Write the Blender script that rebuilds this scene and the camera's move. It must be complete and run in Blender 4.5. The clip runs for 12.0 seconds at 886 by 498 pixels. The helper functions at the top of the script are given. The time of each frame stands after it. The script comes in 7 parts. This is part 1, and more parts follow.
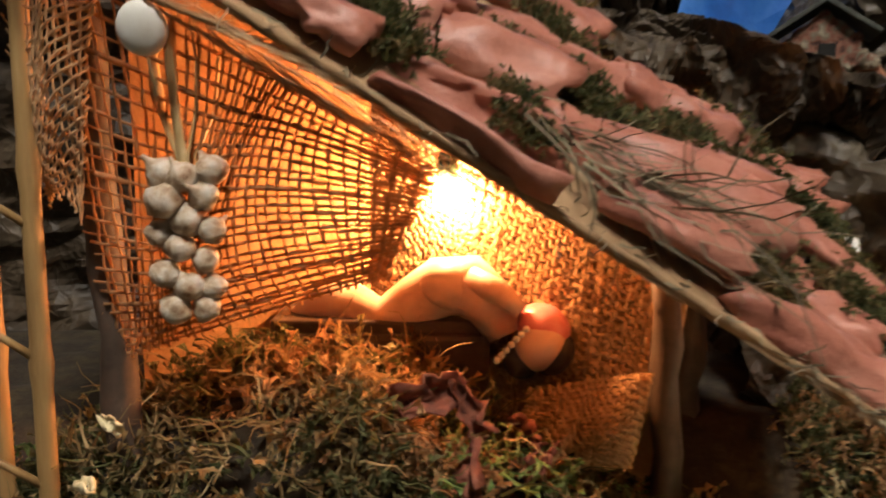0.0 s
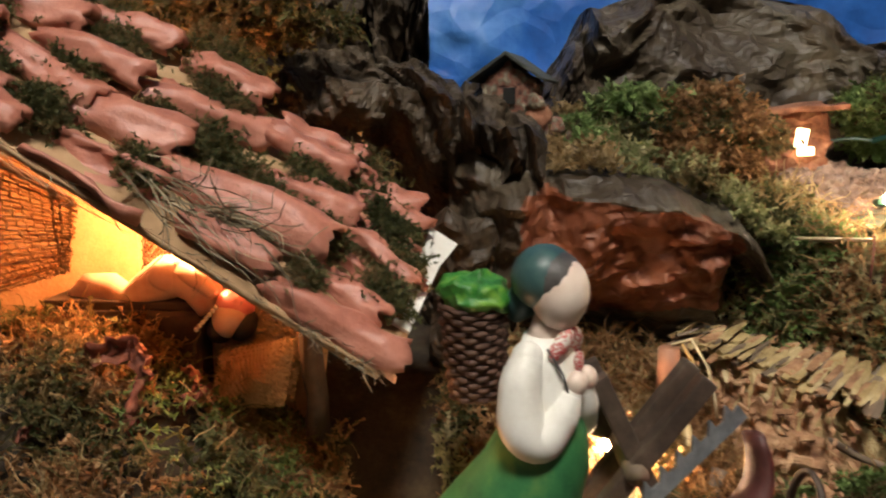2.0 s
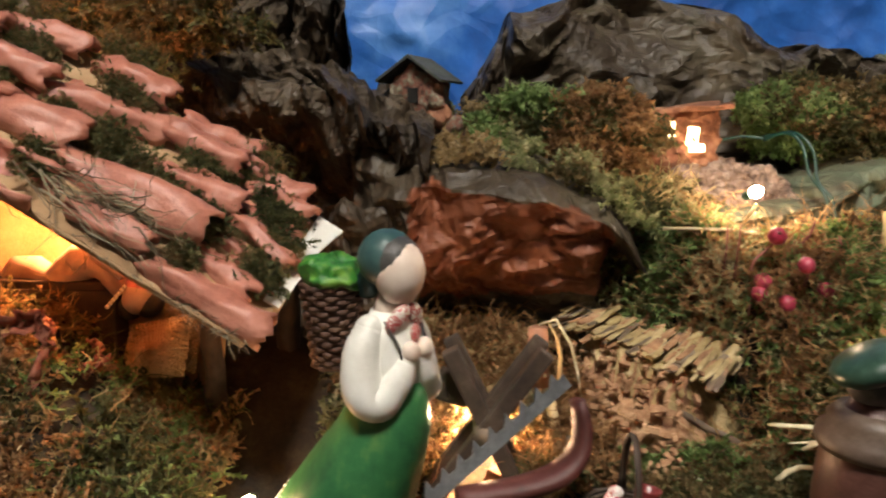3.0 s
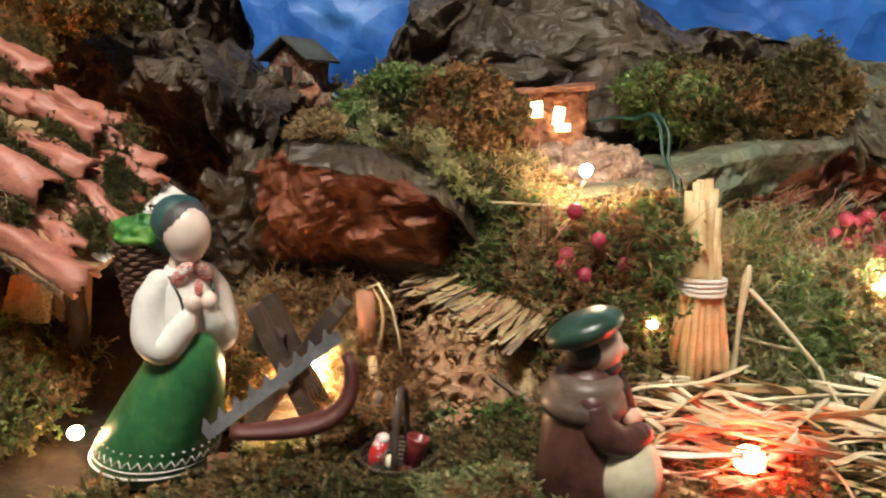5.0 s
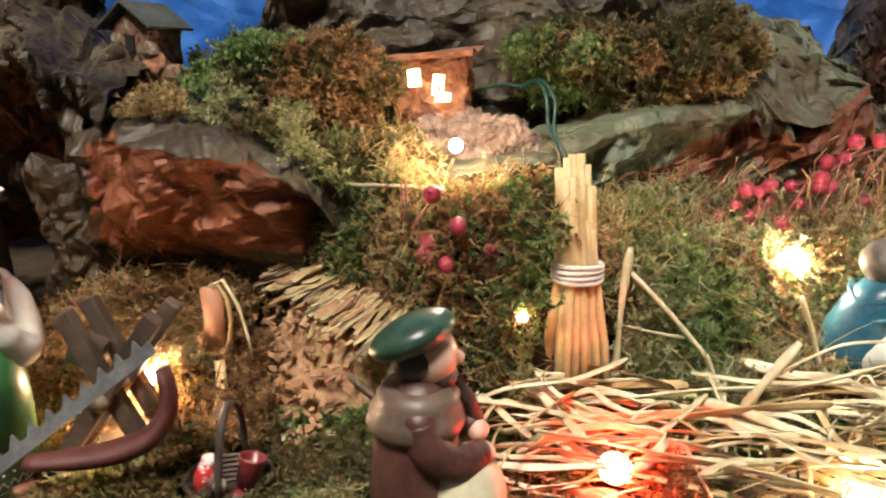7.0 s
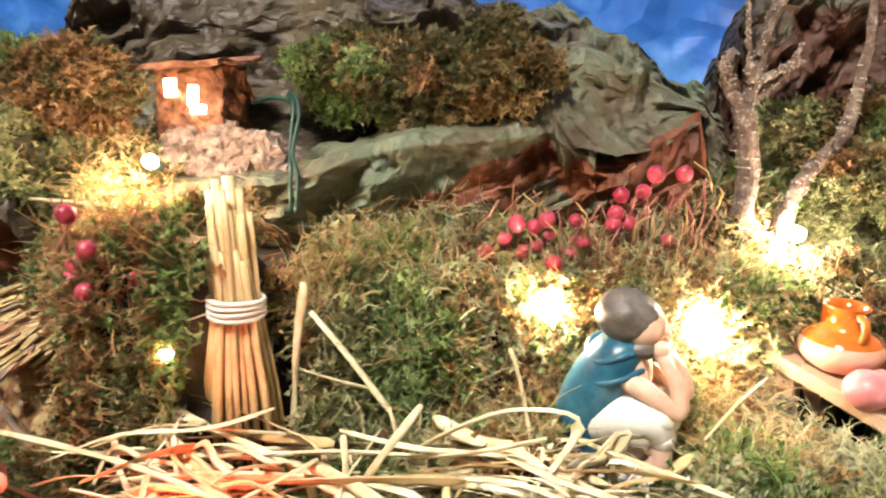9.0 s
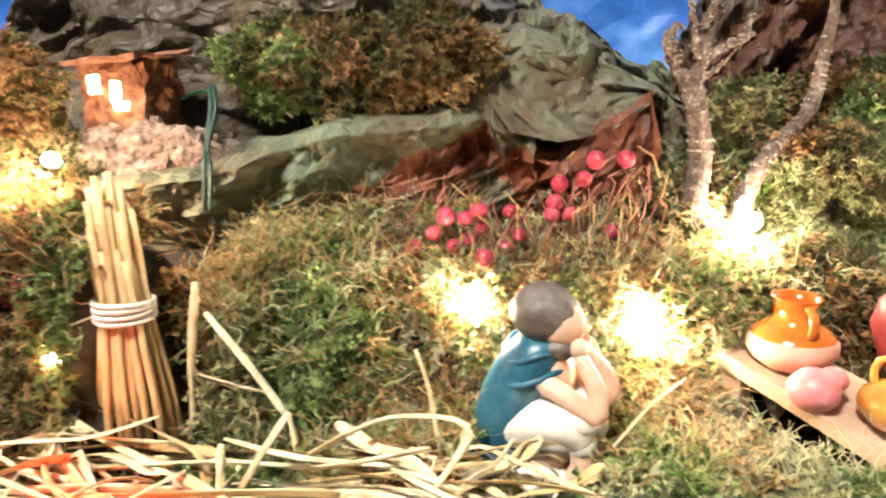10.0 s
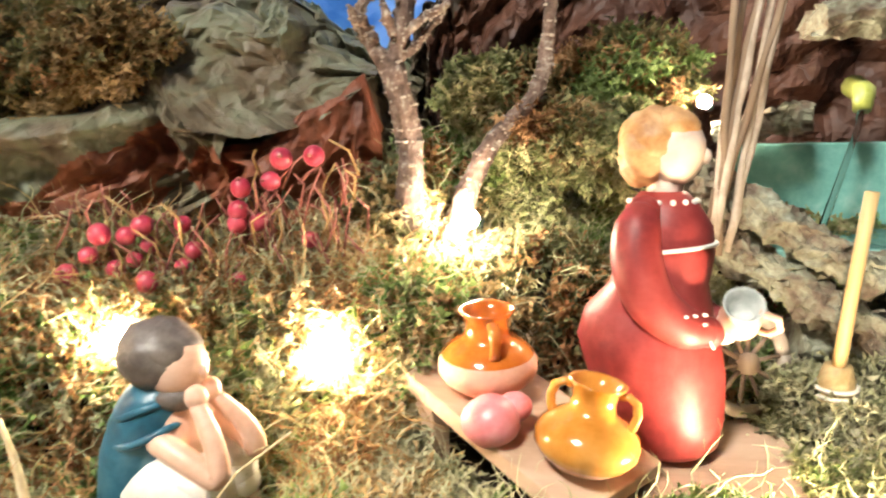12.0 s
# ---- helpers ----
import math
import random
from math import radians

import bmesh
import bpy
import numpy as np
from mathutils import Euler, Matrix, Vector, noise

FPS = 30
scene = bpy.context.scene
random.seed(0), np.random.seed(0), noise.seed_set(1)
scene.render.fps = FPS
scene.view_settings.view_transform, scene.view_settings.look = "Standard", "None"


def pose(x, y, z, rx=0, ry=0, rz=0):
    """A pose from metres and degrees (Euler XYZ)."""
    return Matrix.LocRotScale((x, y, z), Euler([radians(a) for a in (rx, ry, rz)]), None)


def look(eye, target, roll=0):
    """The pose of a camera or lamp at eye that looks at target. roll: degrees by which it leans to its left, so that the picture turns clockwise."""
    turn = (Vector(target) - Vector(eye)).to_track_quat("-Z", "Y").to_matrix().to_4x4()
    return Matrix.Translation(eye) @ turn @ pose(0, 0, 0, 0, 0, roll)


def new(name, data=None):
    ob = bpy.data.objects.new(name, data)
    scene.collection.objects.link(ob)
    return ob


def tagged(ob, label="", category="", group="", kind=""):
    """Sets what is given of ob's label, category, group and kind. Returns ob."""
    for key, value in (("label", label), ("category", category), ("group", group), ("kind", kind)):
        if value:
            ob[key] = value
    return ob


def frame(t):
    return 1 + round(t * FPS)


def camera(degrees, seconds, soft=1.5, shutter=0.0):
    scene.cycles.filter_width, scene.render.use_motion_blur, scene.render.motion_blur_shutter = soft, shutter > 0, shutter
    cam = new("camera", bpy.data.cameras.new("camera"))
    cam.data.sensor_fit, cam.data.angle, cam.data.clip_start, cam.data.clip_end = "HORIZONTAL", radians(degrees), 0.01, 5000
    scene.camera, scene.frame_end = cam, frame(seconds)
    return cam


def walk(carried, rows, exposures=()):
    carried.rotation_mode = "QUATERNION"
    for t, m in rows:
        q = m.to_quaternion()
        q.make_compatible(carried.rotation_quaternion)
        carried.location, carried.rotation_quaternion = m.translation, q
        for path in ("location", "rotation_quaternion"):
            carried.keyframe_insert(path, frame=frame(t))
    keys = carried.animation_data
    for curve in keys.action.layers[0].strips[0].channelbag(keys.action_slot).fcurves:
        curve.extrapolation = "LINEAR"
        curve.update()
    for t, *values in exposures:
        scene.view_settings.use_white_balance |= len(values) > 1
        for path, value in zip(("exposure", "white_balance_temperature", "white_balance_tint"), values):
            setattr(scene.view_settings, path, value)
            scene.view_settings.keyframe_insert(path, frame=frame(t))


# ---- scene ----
cam = camera(62.5, 12.0, 2.0, 0.4)
# seconds, eye, then yaw to the left, pitch and roll in degrees
PATH = [
    (0, 0.00105, 0.00107, 0.22039, 0.074, -7.902, 0.431),
    (0.5, 0.02720, -0.02853, 0.23095, -0.496, -7.720, 0.907),
    (1, 0.06230, -0.05037, 0.23647, -0.874, -7.963, 0.243),
    (1.5, 0.09621, -0.07050, 0.24133, 0.104, -9.179, 0.524),
    (2, 0.13847, -0.09032, 0.24375, 0.818, -9.362, 0.597),
    (2.5, 0.16478, -0.10820, 0.24095, 1.529, -9.774, 0.974),
    (3, 0.20444, -0.12201, 0.24458, 1.984, -9.592, 0.785),
    (5, 0.33091, -0.14367, 0.24850, 6.755, -11.540, 1.574),
    (5.5, 0.36697, -0.13678, 0.24420, 9.026, -12.134, 2.517),
    (6, 0.36564, -0.12240, 0.25010, 7.696, -12.657, 1.355),
    (6.5, 0.36403, -0.10871, 0.25111, 2.765, -14.010, 0.098),
    (8.5, 0.52754, -0.05215, 0.25227, 10.473, -13.976, 2.501),
    (9, 0.55837, -0.03535, 0.25467, 9.415, -13.185, 1.993),
    (9.5, 0.57972, -0.02105, 0.25544, 11.370, -13.586, 0.967),
    (10, 0.61228, -0.00440, 0.24973, 12.623, -13.445, 0.112),
    (10.5, 0.64485, 0.02322, 0.24705, 12.415, -14.137, -0.294),
    (11, 0.67783, 0.04457, 0.24678, 10.078, -15.670, -0.509),
    (11.5, 0.70110, 0.05499, 0.24672, 9.154, -15.580, -1.350),
    (12, 0.71962, 0.07007, 0.24957, 7.721, -15.029, -2.051),
]


def aim(x, y, z, yaw, pitch, roll):
    a, b = radians(yaw), radians(pitch)
    ahead = Vector((-math.sin(a) * math.cos(b), math.cos(a) * math.cos(b), math.sin(b)))
    return look((x, y, z), Vector((x, y, z)) + ahead, roll)


walk(cam, [(t, aim(*row)) for t, *row in PATH],
     exposures=[(0.0, 0.12), (1.0, 0.12), (2.5, 0.3), (5.0, 0.56), (6.5, 0.66), (8.5, 1.15), (10.2, 1.42), (11.2, 1.32), (12.0, 1.22)])

# ---- world and large lights ----
world = bpy.data.worlds.new("dim_room")
scene.world = world
world.use_nodes = True
world.node_tree.nodes["Background"].inputs[0].default_value = (0.9, 0.85, 0.8, 1)
world.node_tree.nodes["Background"].inputs[1].default_value = 0.012


# ---- material helpers ----
def ramp_of(nt, stops):
    r = nt.nodes.new("ShaderNodeValToRGB")
    els = r.color_ramp.elements
    while len(els) < len(stops):
        els.new(0.5)
    for e, (p, c) in zip(els, stops):
        e.position, e.color = p, (*c, 1)
    return r


def material(name, stops, scale=30.0, rough=0.6, bump=0.3, bump_scale=None, metal=0.0, island=0.0, spec=0.5, sheen=0.0,
             coat=0.0, thin=0.0, stretch=(1, 1, 1), distance=0.002):
    """A two-scale noise material: stops are colour-ramp stops over the mixed noise."""
    m = bpy.data.materials.new(name)
    m.use_nodes = True
    nt = m.node_tree
    b = nt.nodes["Principled BSDF"]
    co = nt.nodes.new("ShaderNodeTexCoord")
    mp = nt.nodes.new("ShaderNodeMapping")
    mp.inputs["Scale"].default_value = stretch
    nt.links.new(co.outputs["Object"], mp.inputs[0])
    big = nt.nodes.new("ShaderNodeTexNoise")
    big.inputs["Scale"].default_value = scale
    big.inputs["Detail"].default_value = 6
    big.inputs["Roughness"].default_value = 0.65
    fine = nt.nodes.new("ShaderNodeTexNoise")
    fine.inputs["Scale"].default_value = bump_scale or scale * 6
    fine.inputs["Detail"].default_value = 5
    for n in (big, fine):
        nt.links.new(mp.outputs[0], n.inputs["Vector"])
    mix = nt.nodes.new("ShaderNodeMath")
    mix.operation = "MULTIPLY_ADD"
    nt.links.new(fine.outputs["Fac"], mix.inputs[0])
    mix.inputs[1].default_value = 0.35
    off = nt.nodes.new("ShaderNodeMath")
    off.operation = "MULTIPLY_ADD"
    nt.links.new(big.outputs["Fac"], off.inputs[0])
    off.inputs[1].default_value, off.inputs[2].default_value = 1.3, -0.325
    nt.links.new(off.outputs[0], mix.inputs[2])
    value = mix.outputs[0]
    if island:
        geo = nt.nodes.new("ShaderNodeNewGeometry")
        add = nt.nodes.new("ShaderNodeMath")
        add.operation = "MULTIPLY_ADD"
        nt.links.new(geo.outputs["Random Per Island"], add.inputs[0])
        add.inputs[1].default_value = island
        sub = nt.nodes.new("ShaderNodeMath")
        sub.operation = "ADD"
        sub.inputs[1].default_value = -island / 2
        nt.links.new(value, sub.inputs[0])
        nt.links.new(sub.outputs[0], add.inputs[2])
        value = add.outputs[0]
    r = ramp_of(nt, stops)
    nt.links.new(value, r.inputs[0])
    nt.links.new(r.outputs[0], b.inputs["Base Color"])
    b.inputs["Roughness"].default_value = rough
    b.inputs["Metallic"].default_value = metal
    b.inputs["Specular IOR Level"].default_value = spec
    b.inputs["Coat Weight"].default_value = coat
    b.inputs["Coat Roughness"].default_value = 0.08
    if bump:
        bp = nt.nodes.new("ShaderNodeBump")
        bp.inputs["Strength"].default_value = bump
        bp.inputs["Distance"].default_value = distance
        nt.links.new(mix.outputs[0], bp.inputs["Height"])
        nt.links.new(bp.outputs[0], b.inputs["Normal"])
    if thin:
        out = nt.nodes["Material Output"]
        tr = nt.nodes.new("ShaderNodeBsdfTranslucent")
        nt.links.new(r.outputs[0], tr.inputs[0])
        mx = nt.nodes.new("ShaderNodeMixShader")
        mx.inputs[0].default_value = thin
        nt.links.new(b.outputs[0], mx.inputs[1])
        nt.links.new(tr.outputs[0], mx.inputs[2])
        nt.links.new(mx.outputs[0], out.inputs["Surface"])
    return m


def glowing(name, colour, strength):
    m = bpy.data.materials.new(name)
    m.use_nodes = True
    b = m.node_tree.nodes["Principled BSDF"]
    b.inputs["Base Color"].default_value = (*colour, 1)
    b.inputs["Emission Color"].default_value = (*colour, 1)
    b.inputs["Emission Strength"].default_value = strength
    return m


def ramp3(a, b, c):
    return [(0.25, a), (0.5, b), (0.75, c)]


M_GROUND = material("soil", ramp3((0.012, 0.008, 0.005), (0.03, 0.02, 0.01), (0.06, 0.045, 0.02)), 60, 0.95, 0.8)
M_MOSS = material("moss", [(0.12, (0.11, 0.135, 0.05)), (0.4, (0.31, 0.35, 0.14)), (0.62, (0.50, 0.48, 0.24)), (0.82, (0.62, 0.52, 0.30))],
                  22, 0.7, 0.0, island=0.3, thin=0.4)
M_MOSS_GREEN = material("green_moss", [(0.12, (0.065, 0.115, 0.03)), (0.5, (0.22, 0.34, 0.10)), (0.85, (0.46, 0.55, 0.23))],
                        22, 0.7, 0.0, island=0.3, thin=0.4)
M_MOSS_BROWN = material("dry_moss", [(0.15, (0.14, 0.065, 0.026)), (0.5, (0.40, 0.215, 0.09)), (0.8, (0.60, 0.39, 0.19))],
                        22, 0.75, 0.0, island=0.3, thin=0.4)
M_PAPER = material("painted_paper", [(0.2, (0.016, 0.011, 0.007)), (0.42, (0.052, 0.037, 0.023)), (0.58, (0.092, 0.073, 0.047)), (0.8, (0.073, 0.084, 0.057))],
                   13, 0.5, 0.3, 90, spec=0.4, distance=0.001)
M_PAPER_DARK = material("dark_painted_paper", [(0.25, (0.011, 0.008, 0.005)), (0.5, (0.05, 0.035, 0.021)), (0.8, (0.135, 0.1, 0.064))],
                        13, 0.55, 0.3, 90, spec=0.4, distance=0.001)
M_PAPER_RED = material("red_painted_paper", [(0.2, (0.025, 0.009, 0.006)), (0.5, (0.175, 0.050, 0.020)), (0.8, (0.32, 0.105, 0.044))],
                       16, 0.6, 0.35, 90, distance=0.001)
M_CLAY = material("terracotta", [(0.2, (0.27, 0.085, 0.055)), (0.5, (0.44, 0.165, 0.11)), (0.8, (0.55, 0.25, 0.18))], 45, 0.45, 0.6, 300)
M_WOOD = material("grey_wood", [(0.2, (0.07, 0.048, 0.03)), (0.5, (0.17, 0.12, 0.078)), (0.8, (0.27, 0.21, 0.15))], 25, 0.7, 0.4, 160, stretch=(1, 1, 0.15))
M_WOOD_DARK = material("dark_wood", [(0.2, (0.02, 0.013, 0.009)), (0.6, (0.075, 0.05, 0.035)), (0.85, (0.14, 0.10, 0.07))], 40, 0.65, 0.3, 200)
M_BENCH = material("pale_wood", [(0.2, (0.30, 0.19, 0.12)), (0.5, (0.46, 0.32, 0.22)), (0.8, (0.58, 0.44, 0.33))], 30, 0.6, 0.4, 200, stretch=(0.2, 1, 1))
M_STRAW = material("straw", [(0.2, (0.50, 0.39, 0.20)), (0.5, (0.76, 0.68, 0.46)), (0.8, (0.86, 0.81, 0.66))], 40, 0.38, 0.15, 300, island=0.5)
M_BARK = material("bark", [(0.25, (0.04, 0.03, 0.02)), (0.42, (0.14, 0.11, 0.078)), (0.55, (0.20, 0.205, 0.15)), (0.75, (0.36, 0.385, 0.30))], 60, 0.85, 1.0, 180, distance=0.004)
M_BURLAP = material("burlap", [(0.2, (0.46, 0.28, 0.14)), (0.6, (0.62, 0.42, 0.23)), (0.85, (0.72, 0.53, 0.33))], 60, 0.9, 0.3, 500, thin=0.35)
M_CLOTH_BLUE = material("blue_cloth", [(0.2, (0.008, 0.045, 0.23)), (0.5, (0.024, 0.145, 0.54)), (0.85, (0.14, 0.36, 0.76))], 7, 0.5, 0.3, 40, distance=0.003)
M_RED_BERRY = material("berry_skin", ramp3((0.17, 0.008, 0.020), (0.31, 0.020, 0.05), (0.40, 0.05, 0.085)), 90, 0.38, 0.1, island=0.3)
M_TWIG_RED = material("red_twig", ramp3((0.16, 0.05, 0.04), (0.3, 0.10, 0.08), (0.42, 0.2, 0.15)), 80, 0.7, 0.2)
M_GLAZE = material("amber_glaze", ramp3((0.44, 0.165, 0.02), (0.58, 0.25, 0.045), (0.65, 0.33, 0.09)), 40, 0.18, 0.2, 120, coat=0.7)
M_GLAZE_ORANGE = material("orange_glaze", ramp3((0.36, 0.085, 0.012), (0.50, 0.14, 0.02), (0.55, 0.19, 0.04)), 40, 0.16, 0.1, 200, coat=0.8)
M_RAW_CLAY = material("raw_clay", ramp3((0.5, 0.27, 0.18), (0.6, 0.36, 0.26), (0.66, 0.42, 0.31)), 50, 0.75, 0.2)
M_WHITE = material("white_paint", ramp3((0.62, 0.6, 0.54), (0.74, 0.72, 0.66), (0.8, 0.79, 0.74)), 60, 0.45, 0.15, 250)
M_CREAM = material("cream_paint", ramp3((0.48, 0.43, 0.28), (0.6, 0.55, 0.38), (0.68, 0.63, 0.47)), 60, 0.45, 0.15, 250)
M_GREEN = material("green_paint", ramp3((0.02, 0.10, 0.04), (0.04, 0.17, 0.06), (0.13, 0.25, 0.07)), 30, 0.35, 0.15, 250)
M_TEAL = material("teal_paint", ramp3((0.015, 0.045, 0.045), (0.03, 0.08, 0.08), (0.06, 0.12, 0.11)), 50, 0.45, 0.15, 250)
M_SKIN = material("skin_paint", ramp3((0.6, 0.36, 0.25), (0.7, 0.46, 0.34), (0.76, 0.54, 0.42)), 60, 0.4, 0.1, 250)
M_PALE_SKIN = material("pale_skin_paint", ramp3((0.66, 0.5, 0.4), (0.76, 0.62, 0.52), (0.8, 0.68, 0.58)), 60, 0.4, 0.1, 250)
M_BROWN = material("brown_paint", ramp3((0.035, 0.014, 0.010), (0.085, 0.034, 0.026), (0.14, 0.066, 0.052)), 50, 0.42, 0.3, 250)
M_HAIR = material("dark_hair_paint", ramp3((0.015, 0.013, 0.012), (0.045, 0.04, 0.037), (0.1, 0.09, 0.085)), 50, 0.5, 0.5, 220)
M_BLOND = material("blond_hair_paint", ramp3((0.35, 0.17, 0.06), (0.55, 0.32, 0.14), (0.68, 0.46, 0.25)), 70, 0.5, 0.5, 220)
M_BLUE = material("blue_paint", ramp3((0.01, 0.055, 0.095), (0.02, 0.115, 0.18), (0.07, 0.19, 0.26)), 40, 0.35, 0.15, 250)
M_RED = material("red_paint", ramp3((0.17, 0.016, 0.016), (0.27, 0.034, 0.032), (0.34, 0.065, 0.058)), 30, 0.5, 0.15, 250)
M_PINK = material("pink_clay", ramp3((0.6, 0.16, 0.17), (0.7, 0.24, 0.25), (0.76, 0.36, 0.36)), 50, 0.35, 0.2)
M_STEEL = material("grey_painted_steel", ramp3((0.12, 0.125, 0.135), (0.21, 0.215, 0.225), (0.32, 0.33, 0.34)), 50, 0.35, 0.1, metal=0.4)
M_SAW_RED = material("maroon_paint", ramp3((0.045, 0.012, 0.010), (0.085, 0.022, 0.018), (0.125, 0.042, 0.035)), 40, 0.55, 0.3)
M_WATER = material("pond_paint", ramp3((0.12, 0.33, 0.30), (0.2, 0.47, 0.42), (0.36, 0.6, 0.55)), 30, 0.12, 0.1)
M_WIRE = material("green_wire", ramp3((0.004, 0.025, 0.018), (0.007, 0.04, 0.028), (0.015, 0.06, 0.045)), 50, 0.4, 0.0)
M_CORD = material("white_cord", ramp3((0.6, 0.57, 0.5), (0.72, 0.7, 0.63), (0.8, 0.78, 0.72)), 90, 0.6, 0.2)
M_ROOM = material("room_plaster", ramp3((0.12, 0.11, 0.095), (0.15, 0.14, 0.12), (0.18, 0.165, 0.145)), 3, 0.9, 0.2)
M_LEAF_GREEN = material("glossy_green", ramp3((0.01, 0.07, 0.012), (0.03, 0.17, 0.025), (0.16, 0.33, 0.04)), 120, 0.35, 0.6, 200)
M_BULB = glowing("bulb_glow", (1.0, 0.75, 0.50), 490)
M_BULB_NEAR = glowing("small_bulb_glow", (1.0, 0.70, 0.44), 700)
M_BULB_SOFT = glowing("soft_bulb_glow", (1.0, 0.79, 0.57), 370)
M_BULB_HOT = glowing("hut_bulb_glow", (1.0, 0.42, 0.15), 1250)
M_BULB_DIM = glowing("dim_bulb_glow", (1.0, 0.62, 0.34), 600)
M_BULB_LOW = glowing("low_bulb_glow", (1.0, 0.56, 0.27), 120)
M_BULB_TINY = glowing("tiny_bulb_glow", (1.0, 0.72, 0.45), 50)
M_BULB_FRONT = glowing("front_bulb_glow", (1.0, 0.74, 0.48), 1150)
M_STRAW_TAN = material("tan_straw", [(0.2, (0.40, 0.24, 0.10)), (0.5, (0.60, 0.42, 0.20)), (0.8, (0.74, 0.58, 0.33))], 40, 0.42, 0.15, 300)
M_BULB_RED = glowing("red_bulb_glow", (1.0, 0.05, 0.025), 100)
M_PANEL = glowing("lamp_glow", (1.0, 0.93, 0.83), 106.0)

M_CARD = material("cardboard", ramp3((0.30, 0.18, 0.09), (0.40, 0.25, 0.13), (0.48, 0.32, 0.18)), 25, 0.85, 0.15)
M_GARLIC = material("garlic_skin", [(0.25, (0.22, 0.12, 0.06)), (0.45, (0.46, 0.35, 0.24)), (0.8, (0.66, 0.62, 0.55))], 150, 0.55, 0.4, 260)
M_DRY = material("dry_grass", [(0.2, (0.10, 0.075, 0.045)), (0.55, (0.22, 0.17, 0.10)), (0.85, (0.36, 0.31, 0.2))], 30, 0.8, 0.0, island=0.7)
M_HAY = material("hay", [(0.2, (0.28, 0.16, 0.06)), (0.55, (0.44, 0.29, 0.12)), (0.85, (0.6, 0.46, 0.24))], 30, 0.7, 0.0, island=0.7, thin=0.2)
M_KERCHIEF = material("red_white_kerchief", [(0.46, (0.68, 0.62, 0.55)), (0.52, (0.48, 0.06, 0.06)), (0.60, (0.45, 0.05, 0.05)), (0.66, (0.68, 0.62, 0.55))], 300, 0.5, 0.1)
M_ROT = material("rotten_wood", [(0.2, (0.13, 0.055, 0.028)), (0.5, (0.40, 0.22, 0.115)), (0.8, (0.60, 0.40, 0.23))], 60, 0.85, 0.8, 200, distance=0.003)
M_PUMICE = material("pumice", [(0.25, (0.07, 0.045, 0.035)), (0.5, (0.25, 0.175, 0.14)), (0.8, (0.44, 0.36, 0.31))], 90, 0.9, 1.0, 240, distance=0.003)
M_CORK = material("cork", [(0.2, (0.08, 0.03, 0.018)), (0.5, (0.26, 0.105, 0.055)), (0.8, (0.42, 0.22, 0.13))], 90, 0.85, 1.0, 240, distance=0.003)
M_SLATE = material("dark_slate", ramp3((0.02, 0.025, 0.02), (0.05, 0.055, 0.045), (0.09, 0.1, 0.08)), 60, 0.7, 0.4)
M_PLASTER = material("old_plaster", [(0.3, (0.06, 0.025, 0.018)), (0.45, (0.24, 0.10, 0.065)), (0.58, (0.17, 0.14, 0.10)), (0.75, (0.34, 0.30, 0.22))], 120, 0.9, 0.9, 240, distance=0.003)
M_WINDOW = glowing("lit_window", (1.0, 0.70, 0.38), 9.0)
# near-black colour that stands for the shade inside house openings
M_BLACK = material("opening_shade_black", ramp3((0.004, 0.004, 0.004), (0.008, 0.007, 0.006), (0.012, 0.01, 0.009)), 60, 0.9, 0.0)
M_CREAM_SAUSAGE = material("red_white_sausage", [(0.45, (0.55, 0.03, 0.03)), (0.56, (0.75, 0.7, 0.66))], 130, 0.35, 0.0)
M_LIME = material("lime_plastic", ramp3((0.28, 0.33, 0.05), (0.38, 0.44, 0.1), (0.46, 0.52, 0.2)), 60, 0.35, 0.0)
M_YELLOW_WOOD = material("yellow_wood", ramp3((0.5, 0.33, 0.13), (0.62, 0.44, 0.2), (0.7, 0.54, 0.29)), 40, 0.5, 0.15, 250, stretch=(1, 1, 0.1))
M_REED = material("dry_reed", [(0.2, (0.16, 0.085, 0.03)), (0.5, (0.36, 0.22, 0.085)), (0.8, (0.52, 0.37, 0.18))], 60, 0.55, 0.3, 260, stretch=(1, 1, 0.12))
M_RED_LEAF = material("dry_red_leaf", ramp3((0.12, 0.035, 0.02), (0.25, 0.08, 0.045), (0.36, 0.15, 0.08)), 90, 0.75, 0.4, 260, thin=0.2)
M_BASKET = material("wicker", ramp3((0.028, 0.012, 0.007), (0.07, 0.030, 0.017), (0.125, 0.065, 0.038)), 90, 0.7, 0.5, 300)
M_BERET = material("dark_green_paint", ramp3((0.012, 0.03, 0.02), (0.025, 0.06, 0.04), (0.06, 0.11, 0.08)), 60, 0.32, 0.15, 250)
M_BROWN_LIGHT = material("worn_brown_paint", ramp3((0.05, 0.03, 0.02), (0.11, 0.075, 0.055), (0.18, 0.13, 0.1)), 50, 0.45, 0.2, 250)
M_GREY_GLAZE = material("grey_glaze", ramp3((0.36, 0.4, 0.38), (0.5, 0.53, 0.5), (0.6, 0.62, 0.6)), 60, 0.25, 0.1)

